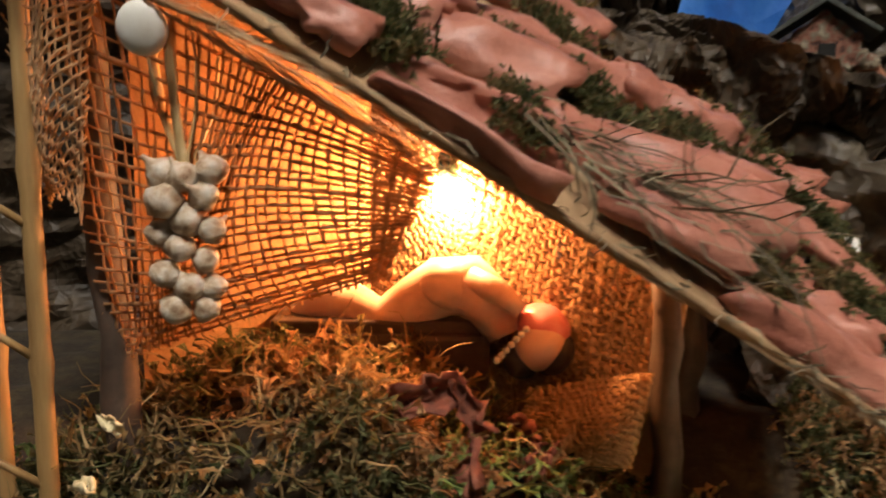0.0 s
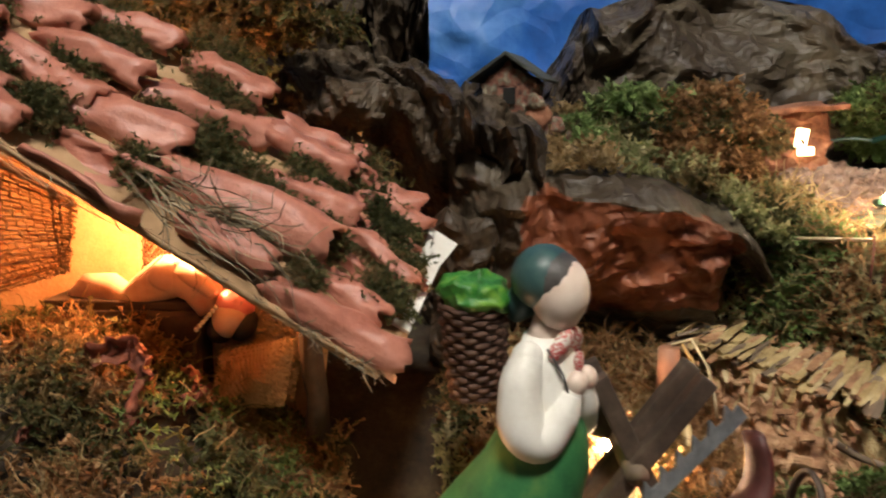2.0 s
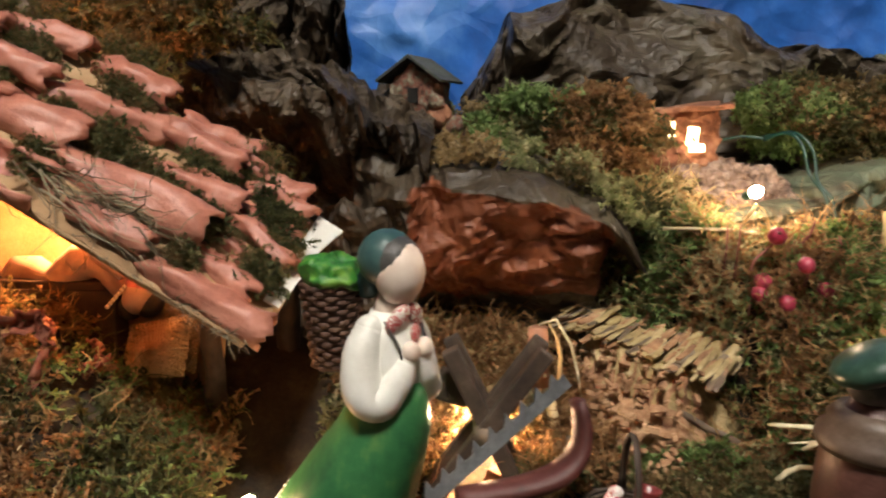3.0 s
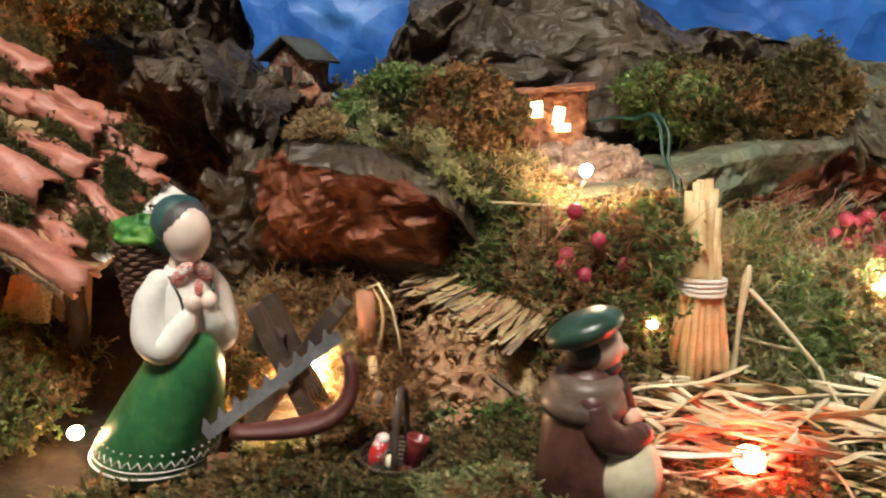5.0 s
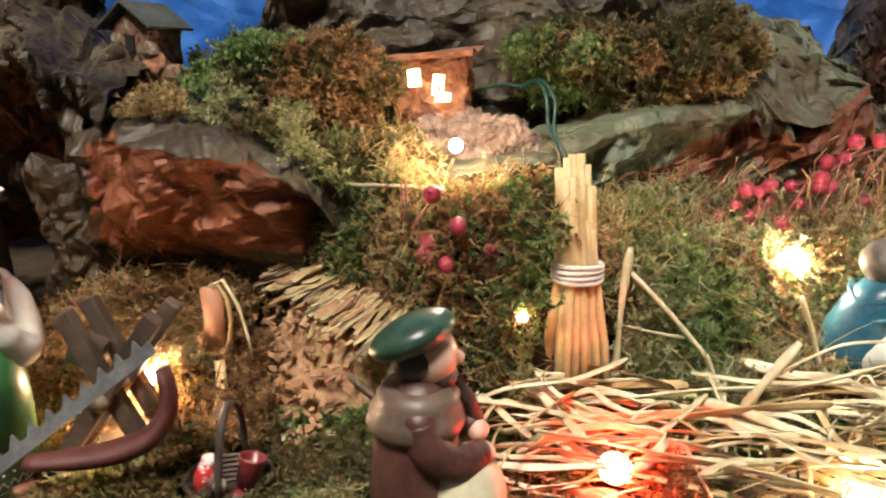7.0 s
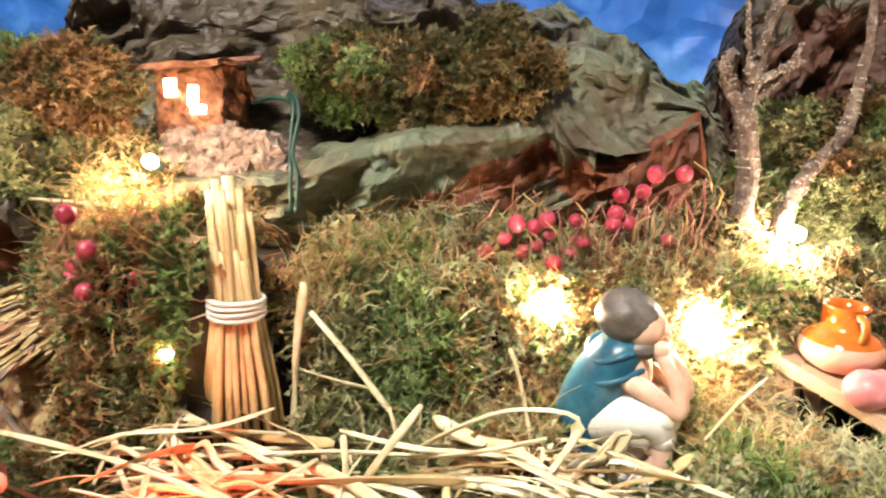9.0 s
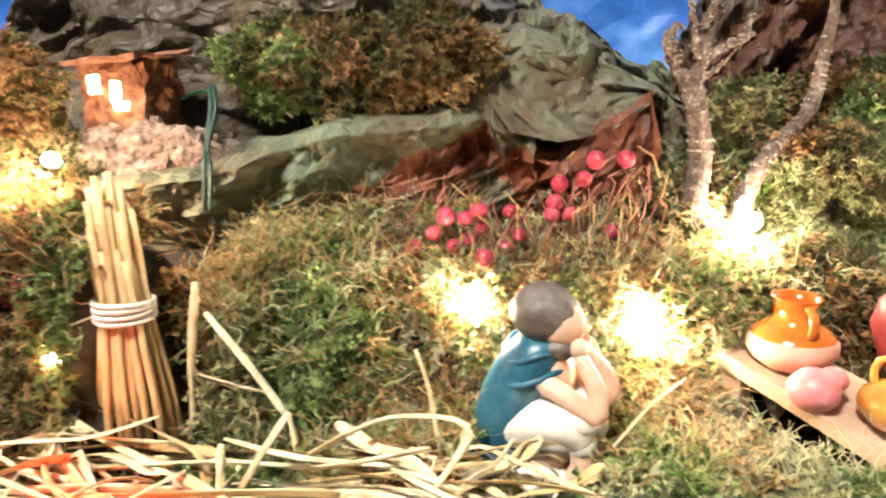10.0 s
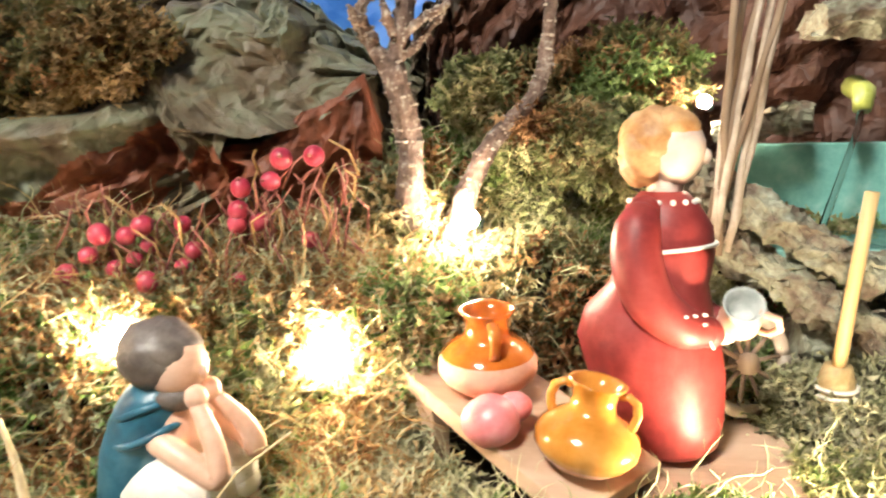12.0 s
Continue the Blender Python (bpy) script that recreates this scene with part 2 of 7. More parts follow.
M_GREY_HAIR = material("grey_brown_hair_paint", ramp3((0.05, 0.042, 0.036), (0.115, 0.098, 0.085), (0.2, 0.175, 0.155)), 60, 0.4, 0.5, 220)
M_STRAW_DULL = material("dull_straw", [(0.2, (0.18, 0.115, 0.045)), (0.5, (0.42, 0.31, 0.14)), (0.8, (0.62, 0.51, 0.29))], 40, 0.55, 0.2, 300)
M_PEELED = material("peeled_wood", ramp3((0.36, 0.15, 0.08), (0.50, 0.24, 0.14), (0.58, 0.32, 0.2)), 50, 0.6, 0.2, 250, stretch=(1, 1, 0.2))
M_MUG = material("dark_red_glaze", ramp3((0.14, 0.02, 0.02), (0.24, 0.04, 0.04), (0.36, 0.14, 0.13)), 120, 0.3, 0.1)
M_WOOD_PALE = material("weathered_wood", [(0.2, (0.20, 0.16, 0.12)), (0.5, (0.36, 0.31, 0.25)), (0.8, (0.5, 0.45, 0.38))], 45, 0.75, 0.4, 220)
M_BARK_WARTY = material("warty_bark", [(0.3, (0.06, 0.038, 0.028)), (0.5, (0.13, 0.085, 0.065)), (0.62, (0.18, 0.14, 0.115)), (0.74, (0.34, 0.31, 0.27))], 190, 0.85, 0.8, 420, distance=0.0015)
M_LICHEN = material("pale_lichen", ramp3((0.17, 0.13, 0.10), (0.27, 0.23, 0.19), (0.36, 0.33, 0.28)), 90, 0.85, 0.2)
M_MOSS_DARK = material("dark_olive_moss", [(0.15, (0.035, 0.042, 0.014)), (0.42, (0.125, 0.135, 0.045)), (0.6, (0.23, 0.17, 0.07)), (0.8, (0.36, 0.22, 0.09))], 16, 0.75, 0.0, island=0.3, thin=0.35)
M_THREAD = material("jute_thread", ramp3((0.34, 0.17, 0.07), (0.48, 0.27, 0.12), (0.58, 0.36, 0.18)), 60, 0.9, 0.3, 500, thin=0.5)
M_CLOTH_TAN = material("tan_cloth", ramp3((0.42, 0.22, 0.09), (0.52, 0.29, 0.13), (0.6, 0.37, 0.19)), 40, 0.9, 0.4, 700)
M_MOSS_GOLD = material("golden_moss", [(0.15, (0.26, 0.155, 0.06)), (0.5, (0.52, 0.36, 0.16)), (0.8, (0.68, 0.53, 0.30))], 22, 0.7, 0.0, island=0.3, thin=0.4)
M_MOSS_PALE = material("pale_moss", [(0.15, (0.26, 0.29, 0.15)), (0.5, (0.50, 0.52, 0.31)), (0.8, (0.70, 0.67, 0.47))], 22, 0.7, 0.0, island=0.3, thin=0.4)
M_CLEAR = bpy.data.materials.new("clear_water")
M_CLEAR.use_nodes = True
M_CLEAR.node_tree.nodes["Principled BSDF"].inputs["Transmission Weight"].default_value = 1.0
M_CLEAR.node_tree.nodes["Principled BSDF"].inputs["Roughness"].default_value = 0.03
M_CLEAR.node_tree.nodes["Principled BSDF"].inputs["IOR"].default_value = 1.33


def add_creases(m, scale, strength):
    """Sharp creases of crumpled paper as fine relief on top of a material's own."""
    nt = m.node_tree
    p = nt.nodes["Principled BSDF"]
    before = p.inputs["Normal"].links[0].from_socket
    co = nt.nodes.new("ShaderNodeTexCoord")
    warp = nt.nodes.new("ShaderNodeTexNoise")
    warp.inputs["Scale"].default_value = scale * 0.7
    mixv = nt.nodes.new("ShaderNodeVectorMath")
    mixv.operation = "MULTIPLY_ADD"
    mixv.inputs[1].default_value = (0.03, 0.03, 0.03)
    nt.links.new(co.outputs["Object"], warp.inputs["Vector"])
    nt.links.new(warp.outputs["Color"], mixv.inputs[0])
    nt.links.new(co.outputs["Object"], mixv.inputs[2])
    for k, (sc, st) in enumerate(((scale, strength), (scale * 2.7, strength * 0.6))):
        vor = nt.nodes.new("ShaderNodeTexVoronoi")
        vor.feature = "F1" if k else "F2"
        vor.inputs["Scale"].default_value = sc
        nt.links.new(mixv.outputs[0], vor.inputs["Vector"])
        bp = nt.nodes.new("ShaderNodeBump")
        bp.inputs["Strength"].default_value = st
        bp.inputs["Distance"].default_value = 0.35 / sc
        nt.links.new(vor.outputs["Distance"], bp.inputs["Height"])
        nt.links.new(before, bp.inputs["Normal"])
        before = bp.outputs[0]
    nt.links.new(before, p.inputs["Normal"])


M_PAPER_GREEN = material("grey_green_painted_paper", [(0.2, (0.035, 0.025, 0.015)), (0.4, (0.10, 0.08, 0.05)), (0.55, (0.125, 0.132, 0.085)), (0.8, (0.13, 0.172, 0.115))], 15, 0.55, 0.3, 90, spec=0.4, distance=0.001)
M_PAPER_RUST = material("rust_painted_paper", [(0.2, (0.016, 0.007, 0.005)), (0.5, (0.075, 0.028, 0.015)), (0.8, (0.15, 0.068, 0.038))], 14, 0.6, 0.35, 90, distance=0.001)
for paper_paint in (M_PAPER, M_PAPER_GREEN, M_PAPER_DARK, M_PAPER_RED, M_PAPER_RUST):
    add_creases(paper_paint, 55.0, 0.5 if paper_paint == M_PAPER_RED else 0.8)
add_creases(M_CLOTH_BLUE, 22.0, 0.3)


# ---- mesh helpers ----
def to_mesh(name, bm, mats, smooth=True):
    me = bpy.data.meshes.new(name)
    bm.normal_update()
    bm.to_mesh(me)
    bm.free()
    for m in mats if isinstance(mats, (list, tuple)) else [mats]:
        me.materials.append(m)
    if smooth:
        me.polygons.foreach_set("use_smooth", [True] * len(me.polygons))
    return me


def part(name, bm, mats, parent=None, label="", smooth=True):
    ob = new(name, to_mesh(name, bm, mats, smooth))
    ob.parent = parent
    if label:
        tagged(ob, label, kind="stuff")
    return ob


def thing(name, bm, mats, label, category, group="", kind="", smooth=True):
    return tagged(part(name, bm, mats, None, "", smooth), label, category, group, kind)


def holder(name, place, label, category, group=""):
    ob = new(name)
    ob.location = place
    ob.empty_display_size = 0.01
    return tagged(ob, label, category, group)


def raw(name, verts, faces, mats, smooth=False, mat_index=None):
    me = bpy.data.meshes.new(name)
    me.from_pydata([tuple(v) for v in verts], [], [tuple(f) for f in faces])
    for m in mats if isinstance(mats, (list, tuple)) else [mats]:
        me.materials.append(m)
    if mat_index is not None:
        me.polygons.foreach_set("material_index", mat_index)
    if smooth:
        me.polygons.foreach_set("use_smooth", [True] * len(me.polygons))
    return new(name, me)


def tube(bm, pts, radii, n=8, mi=0, flat=1.0, cap=True, seed=None, wobble=0.0):
    """A round or flattened tube along pts."""
    pts = [Vector(p) for p in pts]
    if not isinstance(radii, (list, tuple)):
        radii = [radii] * len(pts)
    rnd = random.Random(seed) if seed is not None else None
    rings, side = [], None
    for i, p in enumerate(pts):
        d = (pts[min(i + 1, len(pts) - 1)] - pts[max(i - 1, 0)]).normalized()
        if side is None:
            side = d.cross(Vector((0.13, 0.21, 0.97)))
            if side.length < 0.05:
                side = d.cross(Vector((1, 0, 0)))
        side = (side - d * side.dot(d)).normalized()
        up = d.cross(side)
        r = radii[i]
        ring = []
        for k in range(n):
            a = 2 * math.pi * k / n
            q = r * (1 + (rnd.uniform(-wobble, wobble) if rnd else 0))
            ring.append(bm.verts.new(p + side * math.cos(a) * q + up * math.sin(a) * q * flat))
        rings.append(ring)
    for a, b in zip(rings, rings[1:]):
        for k in range(n):
            bm.faces.new((a[k], a[(k + 1) % n], b[(k + 1) % n], b[k])).material_index = mi
    if cap:
        bm.faces.new(rings[0][::-1]).material_index = mi
        bm.faces.new(rings[-1]).material_index = mi
    return rings


def limb(bm, pts, radii, n=18, mi=0, flat=1.0):
    """A tube through pts, rounded between them by a spline."""
    P, R = [Vector(p) for p in pts], list(radii)
    fine, rad = [], []
    for i in range(len(P) - 1):
        p0, p1, p2, p3 = P[max(i - 1, 0)], P[i], P[i + 1], P[min(i + 2, len(P) - 1)]
        for q in range(6):
            t = q / 6
            fine.append(0.5 * ((2 * p1) + (p2 - p0) * t + (2 * p0 - 5 * p1 + 4 * p2 - p3) * t * t + (3 * p1 - p0 - 3 * p2 + p3) * t ** 3))
            rad.append(R[i] + (R[i + 1] - R[i]) * (t * t * (3 - 2 * t)))
    tube(bm, fine + [P[-1]], rad + [R[-1]], n, mi, flat)
    blob(bm, P[-1], R[-1] * 1.0, mi, u=n, v=10)
    blob(bm, P[0], R[0] * 1.0, mi, u=n, v=10)


def loft(bm, rings, n=24, mi=0, cap=True):
    """Upright body from rings (x, y, z, rx, ry[, turn in degrees])."""
    made = []
    for x, y, z, rx, ry, *turn in rings:
        w = radians(turn[0]) if turn else 0
        made.append([bm.verts.new((x + rx * math.cos(a) * math.cos(w) - ry * math.sin(a) * math.sin(w),
                                   y + rx * math.cos(a) * math.sin(w) + ry * math.sin(a) * math.cos(w), z))
                     for a in (2 * math.pi * k / n for k in range(n))])
    for a, b in zip(made, made[1:]):
        for k in range(n):
            bm.faces.new((a[k], a[(k + 1) % n], b[(k + 1) % n], b[k])).material_index = mi
    if cap:
        bm.faces.new(made[0][::-1]).material_index = mi
        bm.faces.new(made[-1]).material_index = mi


def blob(bm, c, r, mi=0, turn=(0, 0, 0), u=20, v=12, rough=0.0, freq=60.0):
    m = pose(*c, *turn) @ Matrix.Diagonal((*(r if isinstance(r, (tuple, list)) else (r, r, r)), 1))
    got = bmesh.ops.create_uvsphere(bm, u_segments=u, v_segments=v, radius=1)["verts"]
    for w in got:
        w.co = m @ w.co
        if rough:
            w.co += noise.noise_vector(w.co * freq) * rough
    for f in {f for w in got for f in w.link_faces}:
        f.material_index = mi


def box(bm, c, size, mi=0, turn=(0, 0, 0), bevel=0.0):
    m = pose(*c, *turn) @ Matrix.Diagonal((*size, 1))
    got = bmesh.ops.create_cube(bm, size=1.0, matrix=m)["verts"]
    faces = {f for w in got for f in w.link_faces}
    for f in faces:
        f.material_index = mi
    if bevel:
        bmesh.ops.bevel(bm, geom=list({e for f in faces for e in f.edges}), offset=bevel, segments=2, affect="EDGES", profile=0.6, material=-1)


def smooth_step(a, b, x):
    t = np.clip((x - a) / (b - a), 0, 1)
    return t * t * (3 - 2 * t)


def bell(x, y, cx, cy, sx, sy):
    return np.exp(-((x - cx) / sx) ** 2 - ((y - cy) / sy) ** 2)


def folds(x, y, seed, size, count=7):
    """Creases of crumpled paper: crossed triangle waves of many directions, 0 to 1."""
    rng = np.random.RandomState(seed)
    d = np.zeros_like(x)
    for k in range(count):
        a, ph, s = rng.uniform(0, math.pi), rng.uniform(0, 1), size * rng.uniform(0.6, 1.7)
        w = rng.uniform(0, math.pi)
        q = (x * math.cos(a) + y * math.sin(a)) / s + ph + 0.35 * np.sin((x * math.cos(w) + y * math.sin(w)) / (size * 1.6) + 6 * ph)
        d += np.abs((q % 1.0) - 0.5) * 2
    return d / count


def facets(x, y, seed, size):
    """Crumpled paper: flat facets with sharp creases, from an uneven lattice of random heights, -0.5 to 0.5."""
    rng = np.random.RandomState(seed)
    ph = rng.uniform(0, 6.28, 6)
    u, v = x / size, y / size
    u, v = u + 0.33 * np.sin(1.9 * v + ph[0]) + 0.22 * np.sin(4.3 * v + 2.1 * u + ph[1]), v + 0.33 * np.sin(1.7 * u + ph[2]) + 0.22 * np.sin(3.9 * u - 2.3 * v + ph[3])
    i, j = np.floor(u).astype(int), np.floor(v).astype(int)
    a, b = u - i, v - j
    H, D = rng.rand(64, 64), rng.rand(64, 64) < 0.5
    h00, h10, h01, h11 = (H[(i + p) % 64, (j + q) % 64] for p, q in ((0, 0), (1, 0), (0, 1), (1, 1)))
    d0 = np.where(a + b < 1, h00 + a * (h10 - h00) + b * (h01 - h00), h11 + (1 - a) * (h01 - h11) + (1 - b) * (h10 - h11))
    d1 = np.where(a > b, h00 + a * (h10 - h00) + b * (h11 - h10), h00 + b * (h01 - h00) + a * (h11 - h01))
    return np.where(D[i % 64, j % 64], d0, d1) - 0.5


def ground_height(x, y):
    x, y = np.asarray(x, float), np.asarray(y, float)
    z = 0.072 + 0.0 * x
    z = z + 0.062 * bell(x, y, -0.055, 0.215, 0.075, 0.045) + 0.02 * bell(x, y, 0.02, 0.195, 0.05, 0.04) - 0.012 * bell(x, y, 0.10, 0.16, 0.05, 0.1)
    mid = smooth_step(0.25, 0.275, x) * (1 - smooth_step(0.405, 0.45, x))
    wall = np.interp(x, [0.25, 0.264, 0.30, 0.332, 0.35, 0.42], [0.325, 0.311, 0.277, 0.246, 0.224, 0.224])
    right = smooth_step(0.405, 0.45, x)
    left = 1 - smooth_step(0.25, 0.275, x)
    edge = np.interp(x, [0.40, 0.44, 0.50, 0.55, 0.65, 0.70, 0.76, 0.85, 1.0], [0.235, 0.245, 0.268, 0.305, 0.325, 0.35, 0.385, 0.42, 0.42])
    z = z + mid * (0.105 * smooth_step(wall, wall + 0.036, y) + 0.02 * smooth_step(0.28, 0.33, y))
    z = z + right * (0.008 + 0.058 * smooth_step(edge, edge + 0.045, y) + (0.02 + 0.03 * smooth_step(0.61, 0.66, x)) * smooth_step(edge + 0.05, edge + 0.12, y))
    z = z + left * (0.045 * smooth_step(0.20, 0.29, y))
    z = z - 0.04 * smooth_step(0.335, 0.352, x) * (1 - smooth_step(0.42, 0.44, x)) * smooth_step(0.285, 0.300, y)
    return z + 0.014 * bell(x, y, 0.361, 0.142, 0.03, 0.03) - 0.012 * bell(x, y, 0.155, 0.165, 0.045, 0.05)


def ground_at(x, y):
    return float(ground_height(x, y))


def np_mesh(name, verts, quads, tris, mats, smooth=False):
    """A mesh straight from arrays."""
    me = bpy.data.meshes.new(name)
    nv, nq, nt = len(verts), len(quads), len(tris)
    me.vertices.add(nv)
    me.vertices.foreach_set("co", np.asarray(verts, np.float32).ravel())
    loops = np.concatenate([np.asarray(quads, np.int32).ravel(), np.asarray(tris, np.int32).ravel()])
    me.loops.add(len(loops))
    me.loops.foreach_set("vertex_index", loops)
    me.polygons.add(nq + nt)
    me.polygons.foreach_set("loop_start", np.concatenate([np.arange(nq) * 4, nq * 4 + np.arange(nt) * 3]).astype(np.int32))
    for m in mats if isinstance(mats, (list, tuple)) else [mats]:
        me.materials.append(m)
    if smooth:
        me.polygons.foreach_set("use_smooth", [True] * (nq + nt))
    me.update(calc_edges=True)
    return new(name, me)


def clump_seeds(x, y, size, seed):
    """Nearest seed of a jittered lattice: distance to it and to the next in cells, offset from it, and a random number of the seed."""
    rng = np.random.RandomState(seed)
    JX, JY, R = rng.rand(64, 64), rng.rand(64, 64), rng.rand(64, 64)
    u, v = x / size, y / size
    i, j = np.floor(u).astype(int), np.floor(v).astype(int)
    best, second = np.full(u.shape, 9.0), np.full(u.shape, 9.0)
    ox, oy, rid = np.zeros(u.shape), np.zeros(u.shape), np.zeros(u.shape)
    for di in (-1, 0, 1):
        for dj in (-1, 0, 1):
            p, q = (i + di) % 64, (j + dj) % 64
            dx, dy = u - (i + di + JX[p, q]), v - (j + dj + JY[p, q])
            d = np.hypot(dx, dy)
            near = d < best
            second = np.where(near, best, np.minimum(second, d))
            ox, oy, rid = np.where(near, dx, ox), np.where(near, dy, oy), np.where(near, R[p, q], rid)
            best = np.where(near, d, best)
    return best, second, ox, oy, rid


def strands(name, label, pts, nrm, length, mat, seed, width=0.0008, leaf=0.0018, spread=1.0, droop=0.5, curl=1.5, lift=1.0, category="moss", kind="stuff", pick=None):
    """Moss: feathery stems with pointed leaflets on both sides; leaf=0 gives bare dry stems."""
    rng = np.random.RandomState(seed)
    pts, nrm = np.asarray(pts, float), np.asarray(nrm, float)
    n = len(pts)
    d = nrm * lift + rng.normal(0, spread, (n, 3))
    d /= np.linalg.norm(d, axis=1, keepdims=True)
    K = 6
    step = length * rng.uniform(0.55, 1.3, n)[:, None] / (K - 1)
    w = width * rng.uniform(0.7, 1.3, n)[:, None]
    V, L, c = [], [], pts.copy()
    side = np.cross(d, rng.normal(0, 1, (n, 3)))
    for i in range(K):
        s = i / (K - 1)
        side = side - d * np.sum(side * d, 1, keepdims=True)
        side /= np.linalg.norm(side, axis=1, keepdims=True) + 1e-9
        hw = w * (1 - 0.7 * s) * 0.5
        V += [c - side * hw, c + side * hw]
        if leaf and i < K - 1:
            lf = leaf * (1.15 - 0.5 * s) * rng.uniform(0.6, 1.4, n)[:, None]
            j = rng.normal(0, 0.45, (n, 3)) * lf
            m = c + d * step * 0.9
            L += [m - side * lf + d * lf * 0.4 + j, m + side * lf + d * lf * 0.4 - j]
        c = c + d * step
        d = d + rng.normal(0, curl * 0.5, (n, 3))
        d[:, 2] -= droop * 0.3
        d /= np.linalg.norm(d, axis=1, keepdims=True) + 1e-9
    V += L
    m = len(V)
    verts = np.stack(V, 1).reshape(-1, 3)
    base = (np.arange(n) * m)[:, None]
    quads = np.concatenate([base + np.array([[2 * i, 2 * i + 1, 2 * i + 3, 2 * i + 2]]) for i in range(K - 1)])
    tris = np.zeros((0, 3), int)
    if leaf:
        o = 2 * K
        tris = np.concatenate([base + np.array([[2 * i, o + 2 * i, 2 * i + 2]]) for i in range(K - 1)]
                              + [base + np.array([[2 * i + 1, 2 * i + 3, o + 2 * i + 1]]) for i in range(K - 1)])
    ob = np_mesh(name, verts, quads, tris, mat)
    if pick is not None:
        k = np.tile(pick, K - 1)
        ob.data.polygons.foreach_set("material_index", np.concatenate([k, k, k] if leaf else [k]).astype(np.int32))
    return tagged(ob, label, category, kind=kind)


def on_ground(x0, x1, y0, y1, count, seed, keep=None, patchy=0.35):
    """Points and normals over a stretch of the ground, in uneven patches."""
    rng = np.random.RandomState(seed)
    count = int(count * 1.6)
    x, y = rng.uniform(x0, x1, count), rng.uniform(y0, y1, count)
    near, nxt, ox, oy, rid = clump_seeds(x, y, 0.027, 5)
    ok = (nxt - near > 0.26 * rng.rand(count)) & (folds(x, y, seed + 90, 0.045, 6) > patchy * rng.uniform(0.5, 1.3, count))
    if keep is not None:
        ok &= keep(x, y)
    x, y, near, ox, oy, rid = (q[ok] for q in (x, y, near, ox, oy, rid))
    e = 0.003
    g = ground_height(x, y)
    nr = np.stack([-(ground_height(x + e, y) - g) / e, -(ground_height(x, y + e) - g) / e, np.ones_like(x)], -1)
    nr /= np.linalg.norm(nr, axis=1, keepdims=True)
    n2, _, sx, sy, _ = clump_seeds(x, y, 0.0085, 9)
    lump = 0.023 * (np.sqrt(np.clip(1 - (near / 0.95) ** 2, 0, 1)) - 0.55) * (0.6 + 0.8 * rid) + 0.006 * (np.sqrt(np.clip(1 - n2 ** 2, 0, 1)) - 0.5)
    fan = nr + np.stack([ox * 1.4 + sx * 1.2, oy * 1.4 + sy * 1.2, 0 * ox], -1)
    fan /= np.linalg.norm(fan, axis=1, keepdims=True)
    broad = clump_seeds(x + 0.012 * rid, y, 0.05, 21)[4]
    return np.stack([x, y, g], -1) + nr * lump[:, None], fan, (broad + 0.35 * rid + 0.12 * rng.rand(len(rid))) % 1.0


def on_ball(c, r, count, seed, low=-0.3):
    rng = np.random.RandomState(seed)
    count = int(count * 1.6)
    v = rng.normal(0, 1, (count * 2, 3))
    v /= np.linalg.norm(v, axis=1, keepdims=True)
    v = v[v[:, 2] > low][:count]
    k = 0.92 + 0.9 * facets(v[:, 0] * 0.5 + v[:, 1] * 0.2, v[:, 1] * 0.3 + v[:, 2] * 0.5, seed, 0.24) + 0.25 * rng.rand(len(v))
    nr = v / np.asarray(r)
    nr /= np.linalg.norm(nr, axis=1, keepdims=True)
    return np.asarray(c) + v * np.asarray(r) * k[:, None], nr


# ---- room that closes the place ----
def room():
    for name, c, s in (("wall_north", (0.4, 1.0, 0.55), (4.2, 0.1, 2.7)), ("wall_south", (0.4, -2.6, 0.55), (4.2, 0.1, 2.7)),
                       ("wall_west", (-1.75, -0.8, 0.55), (0.1, 3.5, 2.7)), ("wall_east", (2.55, -0.8, 0.55), (0.1, 3.5, 2.7)),
                       ("floor", (0.4, -0.8, -0.85), (4.2, 3.5, 0.1)), ("ceiling", (0.4, -0.8, 1.95), (4.2, 3.5, 0.1))):
        bm = bmesh.new()
        box(bm, c, s)
        thing(name, bm, M_ROOM, "plain plastered surface of the dim room", "room shell", kind="structure", smooth=False)
    table = holder("display_table", (0.4, 0.35, -0.8), "wooden trestle table that carries the whole display", "table")
    bm = bmesh.new()
    box(bm, (0, 0, 0.78), (1.5, 0.9, 0.04), bevel=0.004)
    part("tabletop", bm, M_WOOD, table, smooth=False)
    for sx in (-0.68, 0.68):
        for sy in (-0.38, 0.38):
            bm = bmesh.new()
            box(bm, (sx, sy, 0.38), (0.05, 0.05, 0.76), bevel=0.003)
            part("leg", bm, M_WOOD, table, smooth=False)
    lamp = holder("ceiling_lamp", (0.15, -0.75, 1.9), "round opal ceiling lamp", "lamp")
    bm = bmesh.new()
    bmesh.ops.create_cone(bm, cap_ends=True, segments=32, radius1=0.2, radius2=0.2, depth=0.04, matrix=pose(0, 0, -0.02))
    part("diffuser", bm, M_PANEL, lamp)


